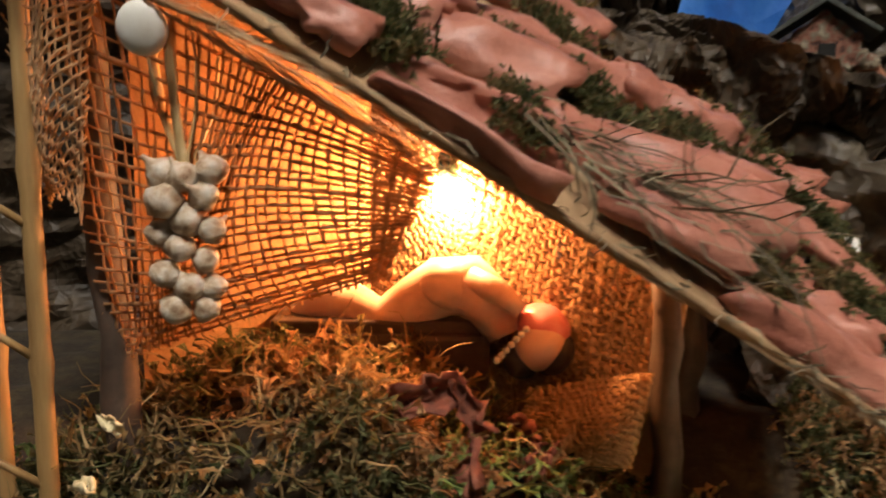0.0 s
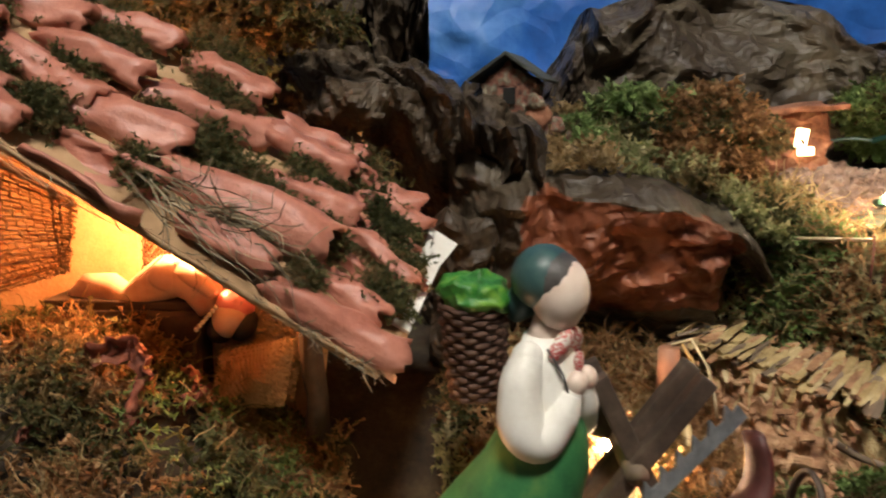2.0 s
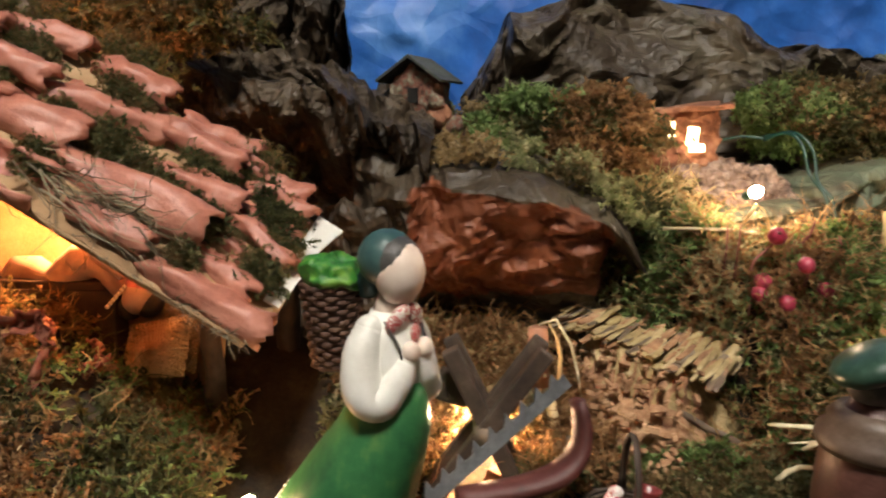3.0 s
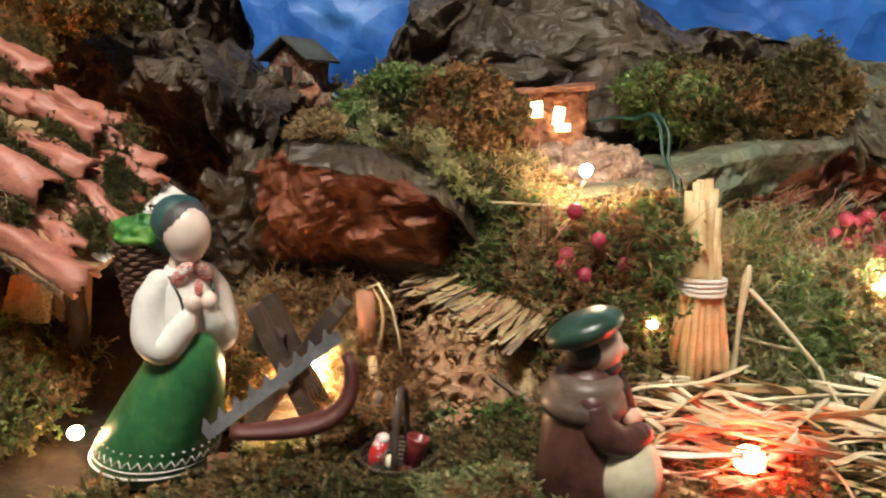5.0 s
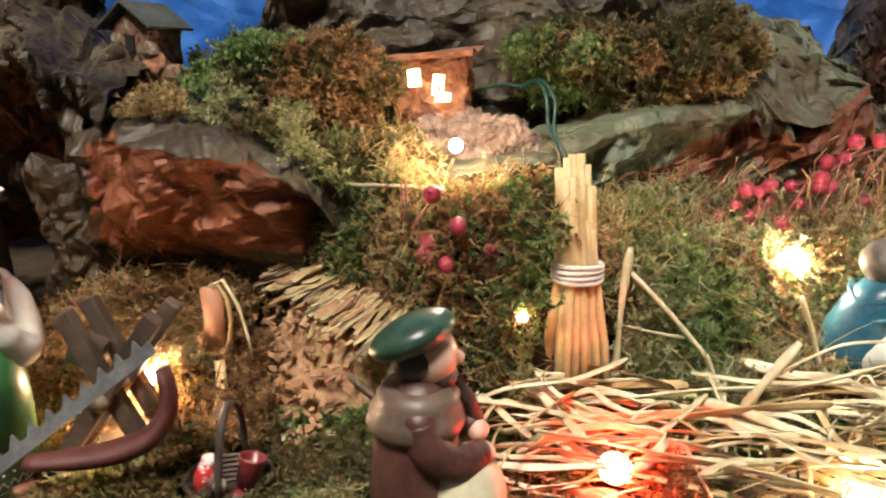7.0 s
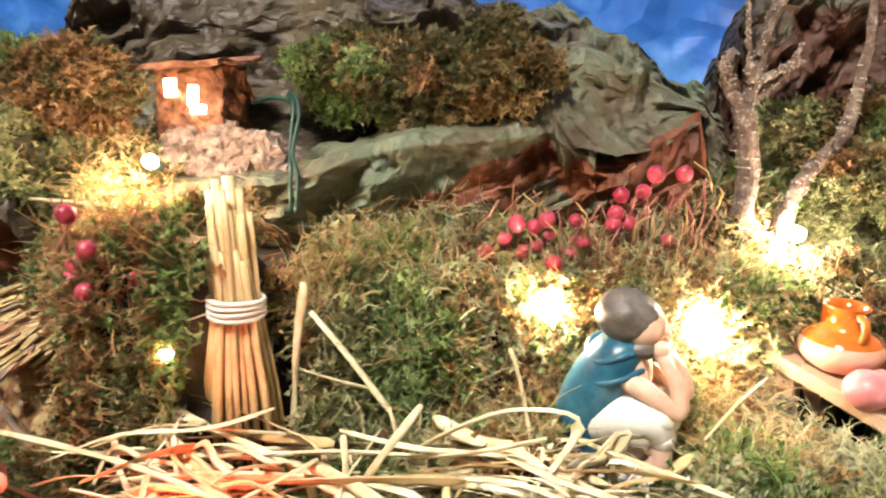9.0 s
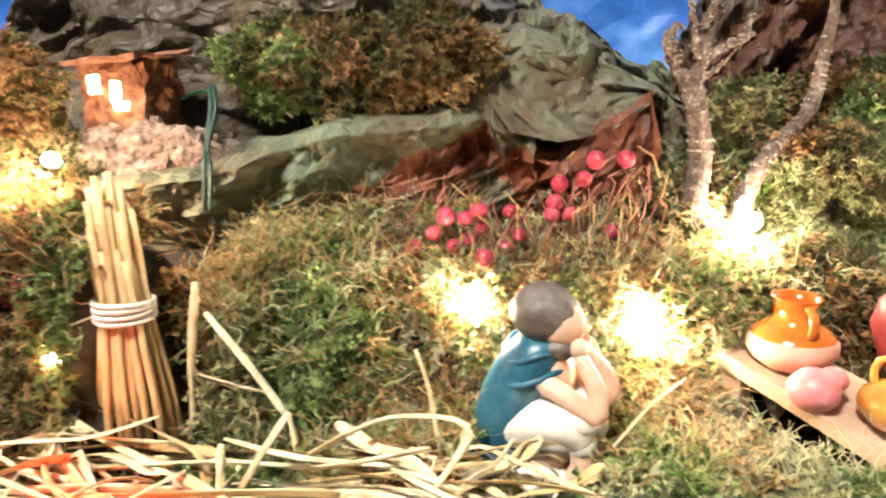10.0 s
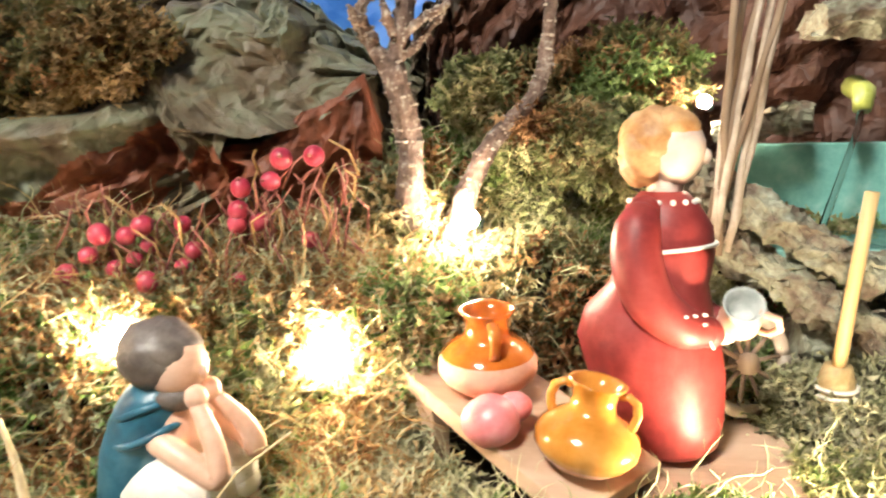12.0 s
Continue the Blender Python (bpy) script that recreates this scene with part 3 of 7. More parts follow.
def terrain():
    nx, ny = 200, 110
    xs, ys = np.linspace(-0.34, 1.14, nx), np.linspace(-0.09, 0.72, ny)
    X, Y = np.meshgrid(xs, ys)
    Z = ground_height(X, Y) + 0.006 * (folds(X, Y, 3, 0.03) - 0.5)
    Z = np.where(Y < -0.08, 0.0, Z)
    v = np.stack([X, Y, Z], -1).reshape(-1, 3)
    f = [(j * nx + i, j * nx + i + 1, (j + 1) * nx + i + 1, (j + 1) * nx + i) for j in range(ny - 1) for i in range(nx - 1)]
    ob = raw("ground", v, f, M_GROUND, True)
    tagged(ob, "dark earthy ground of the display under the moss", "ground", kind="structure")


def paper(name, label, line, low, width, mats, seed, depth=0.03, crumple=0.02, red=None, nx=210, nv=110, over=(0.06, 0.0), sag=0.0, hollow=(), tall=0.16, fine=1.0):
    """A crumpled sheet of painted paper from a foot curve over a crest curve (x, y, z) and on to the back."""
    def along(c, s):
        c = np.array(c, float)
        k = np.linspace(0, 1, len(c))
        return np.stack([np.interp(s, k, c[:, i]) for i in range(3)], -1)
    S, V = np.meshgrid(np.linspace(0, 1, nx), np.linspace(0, 1.4, nv))
    a, b = along(low, S), along(line, S)
    up = np.clip(V, 0, 1)
    P = a + (b - a) * up[..., None]
    P[..., 1] -= depth * np.sin(up * math.pi * 0.85) * (0.6 + 0.4 * np.sin(S * 9 + seed))
    past = np.clip(V - 0.93, 0, 1) / 0.47
    P[..., 1] += past * over[0]
    P[..., 2] += past * over[1] - sag * past * past
    for hs, hv, ws, wv, deep in hollow:
        P[..., 1] += deep * bell(S, V, hs, hv, ws, wv)
    U, W = S * width + 0.012 * np.sin(V * 5), V * tall + 0.25 * S * width
    d2 = facets(U, W, seed + 1, 0.026)
    d = facets(U, W, seed, 0.055) * 0.75 + d2 * 1.2 + (facets(U, W, seed + 2, 0.0125) * 0.8 + facets(U, W, seed + 3, 0.006) * 0.22) * fine
    P[..., 1] -= crumple * 1.6 * d * (1 - 0.3 * past)
    P[..., 2] += crumple * 0.9 * (facets(U, W, seed + 7, 0.045) + 0.4 * facets(U, W, seed + 8, 0.015)) * (0.3 + 0.7 * up) + crumple * past * d * 0.8
    P[..., 0] += crumple * 0.7 * facets(U, W, seed + 9, 0.04)
    f, mi = [], []
    for j in range(nv - 1):
        for i in range(nx - 1):
            f.append((j * nx + i, j * nx + i + 1, (j + 1) * nx + i + 1, (j + 1) * nx + i))
            mi.append(1 if red and red(S[j, i], V[j, i], d2[j, i]) else 0)
    ob = raw(name, P.reshape(-1, 3), f, mats, False, mi)
    return tagged(ob, label, "paper rock")


def backdrop():
    nx, nz = 420, 170
    X, Z = np.meshgrid(np.linspace(-0.5, 1.4, nx), np.linspace(0.0, 0.75, nz))
    Y = 0.565 - 0.022 * facets(X, Z, 5, 0.09) - 0.007 * facets(X, Z, 8, 0.03)
    f = [(j * nx + i, j * nx + i + 1, (j + 1) * nx + i + 1, (j + 1) * nx + i) for j in range(nz - 1) for i in range(nx - 1)]
    tagged(raw("backdrop", np.stack([X, Y, Z], -1).reshape(-1, 3), f, M_CLOTH_BLUE, True), "creased blue sky cloth hung behind the paper mountains",
           "backdrop", kind="structure")


def rocks():
    paper("paper_rock", "crumpled dark brown paper hanging over a hollow behind the hut",
          [(-0.30, 0.39, 0.40), (-0.06, 0.36, 0.33), (0.006, 0.335, 0.290), (0.025, 0.325, 0.272), (0.060, 0.318, 0.272), (0.099, 0.305, 0.264), (0.136, 0.290, 0.250), (0.160, 0.280, 0.238), (0.184, 0.272, 0.232)],
          [(-0.30, 0.40, 0.07), (-0.06, 0.41, 0.10), (0.006, 0.42, 0.12), (0.025, 0.42, 0.12), (0.060, 0.42, 0.12), (0.099, 0.41, 0.11), (0.136, 0.39, 0.10), (0.160, 0.37, 0.10), (0.184, 0.35, 0.10)],
          0.45, [M_PAPER_DARK], 11, 0.006, 0.016, fine=0.8, over=(0.085, 0.022), hollow=((0.62, 0.62, 0.14, 0.2, 0.035), (0.86, 0.66, 0.10, 0.22, 0.045)))
    paper("paper_fold", "narrow crumpled brown paper fold standing beside the hut",
          [(0.126, 0.292, 0.196), (0.136, 0.280, 0.205), (0.147, 0.276, 0.198), (0.157, 0.278, 0.203), (0.165, 0.288, 0.188)],
          [(0.126, 0.296, 0.09), (0.137, 0.284, 0.09), (0.150, 0.280, 0.09), (0.160, 0.282, 0.09), (0.168, 0.292, 0.09)],
          0.07, [M_PAPER_DARK], 17, 0.004, 0.009, fine=0.8, nx=60, nv=90, over=(0.03, -0.01))
    paper("paper_crag", "tall crumpled dark brown paper crag",
          [(-0.34, 0.47, 0.46), (-0.1, 0.46, 0.43), (0.0, 0.44, 0.40), (0.07, 0.42, 0.38), (0.105, 0.40, 0.37), (0.121, 0.39, 0.36)],
          [(-0.34, 0.42, 0.15), (-0.1, 0.40, 0.15), (0.0, 0.395, 0.19), (0.07, 0.39, 0.20), (0.105, 0.385, 0.20), (0.121, 0.38, 0.20)],
          0.45, [M_PAPER_DARK], 15, 0.015, 0.022, nx=230, fine=0.8)
    paper("paper_cave", "crumpled brown paper rock with a red painted hollow",
          [(0.135, 0.30, 0.228), (0.165, 0.270, 0.2190), (0.19, 0.262, 0.2170), (0.215, 0.256, 0.2175), (0.245, 0.249, 0.2120), (0.275, 0.256, 0.2000), (0.295, 0.272, 0.185), (0.31, 0.290, 0.165)],
          [(0.14, 0.30, 0.08), (0.165, 0.292, 0.10), (0.19, 0.290, 0.11), (0.215, 0.288, 0.115), (0.245, 0.285, 0.12), (0.275, 0.292, 0.12), (0.295, 0.298, 0.12), (0.31, 0.30, 0.12)],
          0.2, [M_PAPER, M_PAPER_RED], 21, 0.004, 0.0090, tall=0.115, red=lambda s, v, d: 0.20 < s + 0.1 * d < 0.76 and 0.36 < v + 0.14 * d < 0.93 - 0.30 * max(0, s - 0.5), over=(0.105, 0.024), hollow=((0.45, 0.20, 0.22, 0.16, 0.03), (0.82, 0.50, 0.08, 0.25, 0.055)))
    paper("paper_mountain", "crumpled grey-green and brown painted paper mountain range",
          [(0.195, 0.44, 0.272), (0.215, 0.445, 0.302), (0.235, 0.45, 0.33), (0.30, 0.46, 0.345), (0.40, 0.46, 0.332), (0.45, 0.46, 0.308), (0.49, 0.46, 0.302), (0.53, 0.46, 0.300), (0.555, 0.455, 0.293), (0.58, 0.455, 0.278), (0.605, 0.455, 0.268), (0.632, 0.46, 0.252), (0.655, 0.47, 0.238)],
          [(0.195, 0.38, 0.20), (0.215, 0.385, 0.19), (0.235, 0.39, 0.18), (0.30, 0.40, 0.17), (0.40, 0.42, 0.17), (0.45, 0.42, 0.2), (0.49, 0.42, 0.2), (0.53, 0.42, 0.19), (0.555, 0.42, 0.18), (0.58, 0.42, 0.18), (0.605, 0.43, 0.17), (0.632, 0.45, 0.17), (0.655, 0.46, 0.16)],
          0.5, [M_PAPER, M_PAPER_GREEN], 31, 0.012, 0.018, nx=300, nv=120, tall=0.11, red=lambda s, v, d: s + 0.3 * d > 0.62)
    paper("paper_flap", "grey-green painted paper draped down the mountain side in a pointed hem",
          [(0.515, 0.432, 0.268), (0.54, 0.430, 0.281), (0.565, 0.430, 0.280), (0.590, 0.435, 0.268), (0.612, 0.440, 0.257), (0.640, 0.448, 0.243)],
          [(0.518, 0.396, 0.234), (0.540, 0.393, 0.229), (0.562, 0.393, 0.219), (0.588, 0.398, 0.214), (0.612, 0.408, 0.219), (0.634, 0.422, 0.233)],
          0.14, [M_PAPER_GREEN], 37, 0.004, 0.0065, nx=130, nv=90, tall=0.07, over=(0.03, -0.004))
    paper("paper_ledge", "crumpled paper rock ledge, grey-green above and red-brown below",
          [(0.345, 0.305, 0.193), (0.39, 0.316, 0.196), (0.42, 0.328, 0.202), (0.450, 0.340, 0.2145), (0.467, 0.348, 0.221), (0.495, 0.360, 0.2255), (0.525, 0.370, 0.229), (0.545, 0.378, 0.2315), (0.560, 0.384, 0.224), (0.575, 0.392, 0.213)],
          [(0.345, 0.325, 0.155), (0.39, 0.345, 0.155), (0.42, 0.362, 0.15), (0.450, 0.375, 0.15), (0.467, 0.385, 0.15), (0.495, 0.395, 0.15), (0.525, 0.402, 0.15), (0.545, 0.408, 0.15), (0.560, 0.414, 0.15), (0.575, 0.418, 0.15)],
          0.26, [M_PAPER_GREEN, M_PAPER_RED], 41, 0.006, 0.0075, tall=0.085, red=lambda s, v, d: s > 0.36 and v + 0.30 * d < 0.30 + 0.50 * min(1.0, (s - 0.36) / 0.3), nx=220, over=(0.075, 0.010), hollow=((0.80, 0.55, 0.10, 0.25, 0.018),))
    paper("paper_spur", "red-brown painted paper spur rising to a point",
          [(0.535, 0.398, 0.196), (0.555, 0.400, 0.204), (0.572, 0.404, 0.211), (0.590, 0.408, 0.214), (0.606, 0.414, 0.222), (0.620, 0.418, 0.230), (0.6335, 0.424, 0.2405), (0.642, 0.430, 0.215)],
          [(0.538, 0.410, 0.15), (0.557, 0.412, 0.15), (0.575, 0.416, 0.15), (0.592, 0.420, 0.15), (0.608, 0.425, 0.15), (0.622, 0.430, 0.15), (0.636, 0.434, 0.15), (0.645, 0.438, 0.15)],
          0.13, [M_PAPER_GREEN, M_PAPER_RED], 47, 0.004, 0.0075, nx=120, nv=90, tall=0.07, red=lambda s, v, d: s > 0.14 + 0.2 * d and v < 1.02, over=(0.03, -0.004))
    paper("paper_cliff", "crumpled red-brown painted paper cliff behind the tree and pond",
          [(0.648, 0.50, 0.245), (0.66, 0.50, 0.275), (0.675, 0.51, 0.31), (0.74, 0.52, 0.35), (0.82, 0.54, 0.37), (0.95, 0.55, 0.37), (1.1, 0.5, 0.37)],
          [(0.648, 0.47, 0.14), (0.66, 0.48, 0.14), (0.675, 0.48, 0.14), (0.74, 0.50, 0.14), (0.82, 0.51, 0.12), (0.95, 0.51, 0.12), (1.1, 0.46, 0.12)],
          0.45, [M_PAPER, M_PAPER_RUST], 51, 0.012, 0.015, red=lambda s, v, d: s > 0.12 and v + 0.3 * d < 0.85)


room()
terrain()
backdrop()
rocks()


# ---- the hut ----
def roof_z(x, y, off=0.0):
    return 0.1235 - 0.6182 * x + 0.6707 * y + off


ROOF_UP = Vector((0.6182, -0.6707, 1)).normalized()


def place_on(ob, parent, m):
    """Hangs ob under parent so that it stands at the pose m in the world."""
    ob.parent = parent
    ob.matrix_parent_inverse = Matrix.Identity(4)
    base = Matrix.Translation(parent.location)
    if parent.parent:
        base = Matrix.Translation(parent.parent.location + parent.location)
    ob.matrix_basis = base.inverted() @ m


def roof_tile(length, width, seed, open_up=False):
    """A hand-made barrel tile along +x: a half pipe of clay, bent, uneven and thick-walled."""
    rnd = random.Random(seed)
    bm = bmesh.new()
    rows, n, th = 12, 13, 0.0024
    outer, inner = [], []
    bow = rnd.uniform(-0.002, 0.002)
    for i in range(rows):
        u = i / (rows - 1)
        w = width * (0.84 + 0.28 * u) * (1 + 0.05 * math.sin(u * 7 + seed))
        dz = 0.0015 * math.sin(u * 4 + seed) - bow * (2 * u - 1) ** 2
        for ring, k in ((outer, 0), (inner, 1)):
            row = []
            for j in range(n):
                a = math.pi * j / (n - 1)
                r = w / 2 - k * th
                q = noise.noise(Vector((u * 4 + seed * 3.1, a * 1.3, k * 0.3))) * 0.0034 + noise.noise(Vector((u * 11 + seed, a * 4, k))) * 0.0010
                x = length * (u - 0.5) + noise.noise(Vector((seed, a * 2.2, u * 2))) * 0.006
                z = math.sin(a) ** 0.85 * (r * 1.12 + q) + dz
                row.append(bm.verts.new((x, -math.cos(a) * (r + q), -z + 0.006 if open_up else z)))
            ring.append(row)
    for i in range(rows - 1):
        for j in range(n - 1):
            bm.faces.new((outer[i][j], outer[i + 1][j], outer[i + 1][j + 1], outer[i][j + 1]))
            bm.faces.new((inner[i][j], inner[i][j + 1], inner[i + 1][j + 1], inner[i + 1][j]))
        bm.faces.new((outer[i][0], inner[i][0], inner[i + 1][0], outer[i + 1][0]))
        bm.faces.new((outer[i][-1], outer[i + 1][-1], inner[i + 1][-1], inner[i][-1]))
    for j in range(n - 1):
        bm.faces.new((outer[0][j], outer[0][j + 1], inner[0][j + 1], inner[0][j]))
        bm.faces.new((outer[-1][j], inner[-1][j], inner[-1][j + 1], outer[-1][j + 1]))
    bmesh.ops.recalc_face_normals(bm, faces=bm.faces)
    return bm


def woven(name, corners, nu, nv, r, parent, label, seed, sag=0.004, warp=0.35, fray=0.0):
    """An open burlap weave: wavy threads both ways over a four-cornered patch (corners: top left, top right, bottom right, bottom left)."""
    tl, tr, br, bl = [np.array(c, float) for c in corners]
    rng = np.random.RandomState(seed)

    def at(u, v):
        uu = u + warp * 0.12 * np.sin(3.1 * v + 5.0 * u) * u * (1 - u) * 4
        vv = v + warp * 0.15 * np.sin(2.6 * u + 1.0) * v * (1 - v) * 4
        top, bot = tl + (tr - tl) * uu[:, None], bl + (br - bl) * uu[:, None]
        p = top + (bot - top) * vv[:, None]
        p[:, 1] -= sag * np.sin(np.pi * np.clip(u, 0, 1)) * np.sin(np.pi * np.clip(v, 0, 1)) * (1 + 0.4 * np.sin(9 * u))
        return p
    V, Q, base = [], [], 0
    ring = np.array([(math.cos(a), math.sin(a)) for a in (0.4, 1.97, 3.54, 5.11)])
    for way in (0, 1):
        n, m = (nu, nv) if way == 0 else (nv, nu)
        for i in range(n):
            steps = m * 3
            s = np.linspace(-fray * rng.rand(), 1 + fray * rng.rand(), steps)
            c = np.full(steps, (i + 0.5) / n) + rng.normal(0, 0.12 / n) + 0.12 / n * np.sin(s * rng.uniform(4, 9) + i)
            p = at(c, s) if way == 0 else at(s, c)
            p[:, 1] += (1 if way == 0 else -1) * r * 0.9 * np.cos(np.pi * (s * m + i))
            d = np.gradient(p, axis=0)
            d /= np.linalg.norm(d, axis=1, keepdims=True) + 1e-9
            sd = np.cross(d, [0.03, 1, 0.02])
            sd /= np.linalg.norm(sd, axis=1, keepdims=True) + 1e-9
            up = np.cross(d, sd)
            rr = r * (1 + 0.25 * np.sin(s * 40 + i * 3) + rng.normal(0, 0.08, steps))[:, None]
            if rng.rand() < 0.06:
                rr = rr * 1.5
            for k in range(4):
                V.append(p + rr * (sd * ring[k, 0] + up * ring[k, 1]))
            idx = base + np.arange(steps - 1)
            for k in range(4):
                k2 = (k + 1) % 4
                Q.append(np.stack([idx + k * steps, idx + 1 + k * steps, idx + 1 + k2 * steps, idx + k2 * steps], -1))
            base += 4 * steps
    ob = np_mesh(name, np.concatenate(V), np.concatenate(Q), np.zeros((0, 3), int), M_THREAD if name == "burlap_curtain" else M_BURLAP, True)
    place_on(ob, parent, Matrix.Identity(4))
    ob["label"] = label
    return ob


TILES = ((-0.060, 0.1765, -0.0265, 0.1785, 0.0170, 0), (-0.035, 0.201, 0.000, 0.1965, 0.0185, 0), (-0.012, 0.1945, 0.0325, 0.199, 0.0195, 0),
         (-0.0275, 0.213, 0.010, 0.2185, 0.0160, 0), (0.005, 0.214, 0.0585, 0.2355, 0.0165, 0), (-0.008, 0.1725, 0.029, 0.1705, 0.0220, 1),
         (0.031, 0.1925, 0.0895, 0.1935, 0.0220, 0), (0.042, 0.1715, 0.0725, 0.1735, 0.0125, 0), (0.0765, 0.1715, 0.1225, 0.1705, 0.0165, 0),
         (0.088, 0.1875, 0.1135, 0.1825, 0.0125, 0), (0.062, 0.2135, 0.098, 0.217, 0.0150, 0), (0.096, 0.212, 0.1235, 0.2035, 0.0100, 0),
         (0.097, 0.2015, 0.120, 0.193, 0.0095, 0), (0.096, 0.222, 0.1225, 0.2195, 0.0100, 0), (0.099, 0.233, 0.127, 0.2345, 0.0105, 0),
         (-0.040, 0.1695, -0.016, 0.1715, 0.0115, 0), (0.016, 0.2285, 0.040, 0.2335, 0.0125, 0), (-0.050, 0.2215, -0.018, 0.229, 0.0175, 0),
         (-0.078, 0.197, -0.040, 0.199, 0.0185, 0), (-0.094, 0.1765, -0.064, 0.178, 0.0170, 0), (-0.084, 0.219, -0.054, 0.222, 0.0180, 0),
         (-0.024, 0.242, 0.012, 0.248, 0.0160, 0), (0.020, 0.248, 0.052, 0.252, 0.0155, 0), (0.060, 0.236, 0.092, 0.237, 0.0145, 0),
         (0.064, 0.252, 0.098, 0.253, 0.0140, 0), (-0.112, 0.198, -0.080, 0.199, 0.0180, 0), (-0.065, 0.241, -0.030, 0.245, 0.0170, 0), (0.096, 0.2435, 0.1235, 0.2425, 0.0105, 0))


def hut():
    h = holder("hut", (0, 0.25, 0.08), "small hut with a mossy terracotta tile roof and burlap walls", "hut")
    bm = bmesh.new()
    cor = [(-0.12, 0.1690), (0.0, 0.1690), (0.1105, 0.1685), (0.1205, 0.192), (0.1275, 0.228), (0.1265, 0.243), (0.05, 0.256), (-0.12, 0.262)]
    top = [bm.verts.new((x, y, roof_z(x, y, -0.013))) for x, y in cor]
    bot = [bm.verts.new((x, y, roof_z(x, y, -0.0165))) for x, y in cor]
    bm.faces.new(top)
    bm.faces.new(bot[::-1])
    for i in range(len(cor)):
        bm.faces.new((top[i], bot[i], bot[(i + 1) % len(cor)], top[(i + 1) % len(cor)]))
    bmesh.ops.recalc_face_normals(bm, faces=bm.faces)
    board = part("roof_board", bm, M_CARD, None, "cardboard roof base", False)
    bm = bmesh.new()
    edge = [(0.1185, 0.189), (0.1275, 0.228), (0.1315, 0.246)]
    low = [Vector((x - 0.004, y, roof_z(x - 0.004, y, -0.0122))) for x, y in edge]
    far = [Vector((x + w, y, roof_z(x + w, y, -0.0122))) for (x, y), w in zip(edge, (0.0025, 0.0045, 0.0085))]
    vs = [bm.verts.new(p) for p in low + far]
    vb = [bm.verts.new(v.co + ROOF_UP * 0.0014) for v in vs]
    for f in ((0, 1, 4, 3), (1, 2, 5, 4)):
        bm.faces.new([vb[i] for i in f])
        bm.faces.new([vs[i] for i in f[::-1]])
    for i, j in ((0, 1), (1, 2), (2, 5), (5, 4), (4, 3), (3, 0)):
        bm.faces.new((vs[i], vs[j], vb[j], vb[i]))
    bmesh.ops.recalc_face_normals(bm, faces=bm.faces)
    place_on(part("roof_end_strip", bm, M_WHITE, None, "white cardboard edge of the roof", False), h, Matrix.Identity(4))
    place_on(board, h, Matrix.Identity(4))
    for k, (x0, y0, x1, y1, w, flip) in enumerate(TILES):
        a, b = Vector((x0, y0, roof_z(x0, y0))), Vector((x1, y1, roof_z(x1, y1)))
        d = (b - a).normalized()
        side = ROOF_UP.cross(d).normalized()
        up = d.cross(side)
        rnd = random.Random(k)
        ob = part("tile", roof_tile((b - a).length + 0.003, w, k * 1.7, bool(flip)), M_CLAY)
        p = (a + b) / 2 - ROOF_UP * (0.0105 - 0.0016 * (k % 4))
        rot = Matrix((d, side, up)).transposed().to_4x4()
        place_on(ob, board, Matrix.Translation(p) @ rot @ pose(0, 0, 0, rnd.uniform(-9, 9), -4, rnd.uniform(-4, 4)))
    # thin bark strip along the eave
    bm = bmesh.new()
    grid = []
    for i in range(40):
        f = i / 39
        x, y = -0.06 + 0.170 * f, 0.1680
        w = 0.0026 + 0.0016 * noise.noise(Vector((f * 17, 0, 0))) + 0.0016 * noise.noise(Vector((f * 60, 3, 0)))
        q = Vector((x, y, roof_z(x, y, -0.0125)))
        grid.append((bm.verts.new(q), bm.verts.new(q - ROOF_UP * w + Vector((0, 0.001 * math.sin(f * 40), 0)))))
    for a, b in zip(grid, grid[1:]):
        bm.faces.new((a[0], b[0], b[1], a[1]))
    ob = part("eave_strip", bm, M_CARD, None, "rough torn strip of brown paper")
    sol = ob.modifiers.new("thick", "SOLIDIFY")
    sol.thickness = 0.0008
    place_on(ob, h, Matrix.Identity(4))
    for pts, r, mt in (([(0.078, 0.232, 0.07), (0.075, 0.232, 0.12), (0.072, 0.232, 0.182)], [0.0050, 0.0046, 0.0042], M_WOOD_DARK),
                       ([(-0.090, 0.205, 0.09), (-0.092, 0.205, 0.17), (-0.0965, 0.203, 0.262)], [0.0046, 0.0044, 0.004], M_WOOD_DARK),
                       ([(-0.05, 0.30, 0.09), (-0.05, 0.30, 0.32)], [0.006, 0.006], M_WOOD), ([(0.10, 0.29, 0.09), (0.10, 0.285, 0.195)], [0.006, 0.006], M_WOOD_DARK)):
        bm = bmesh.new()
        fine = [Vector(pts[0]).lerp(Vector(pts[-1]), k / 9) + Vector((0.0004 * math.sin(k * 1.9), 0, 0)) for k in range(10)]
        tube(bm, fine, [r[0] + (r[-1] - r[0]) * k / 9 for k in range(10)], 11, seed=3, wobble=0.3)
        place_on(part("post", bm, mt), h, Matrix.Identity(4))
    woven("burlap_curtain", [(-0.096, 0.180, 0.268), (-0.002, 0.177, 0.2165), (-0.0145, 0.193, 0.186), (-0.092, 0.203, 0.160)], 36, 27, 0.00048, h, "open-weave burlap curtain lit from behind", 5, 0.006, 0.9, 0.02)
    woven("burlap_wall", [(-0.03, 0.296, 0.235), (0.076, 0.236, 0.180), (0.064, 0.236, 0.116), (-0.03, 0.296, 0.125)], 56, 44, 0.0009, h, "densely woven burlap side wall", 6, 0.004, 0.2)
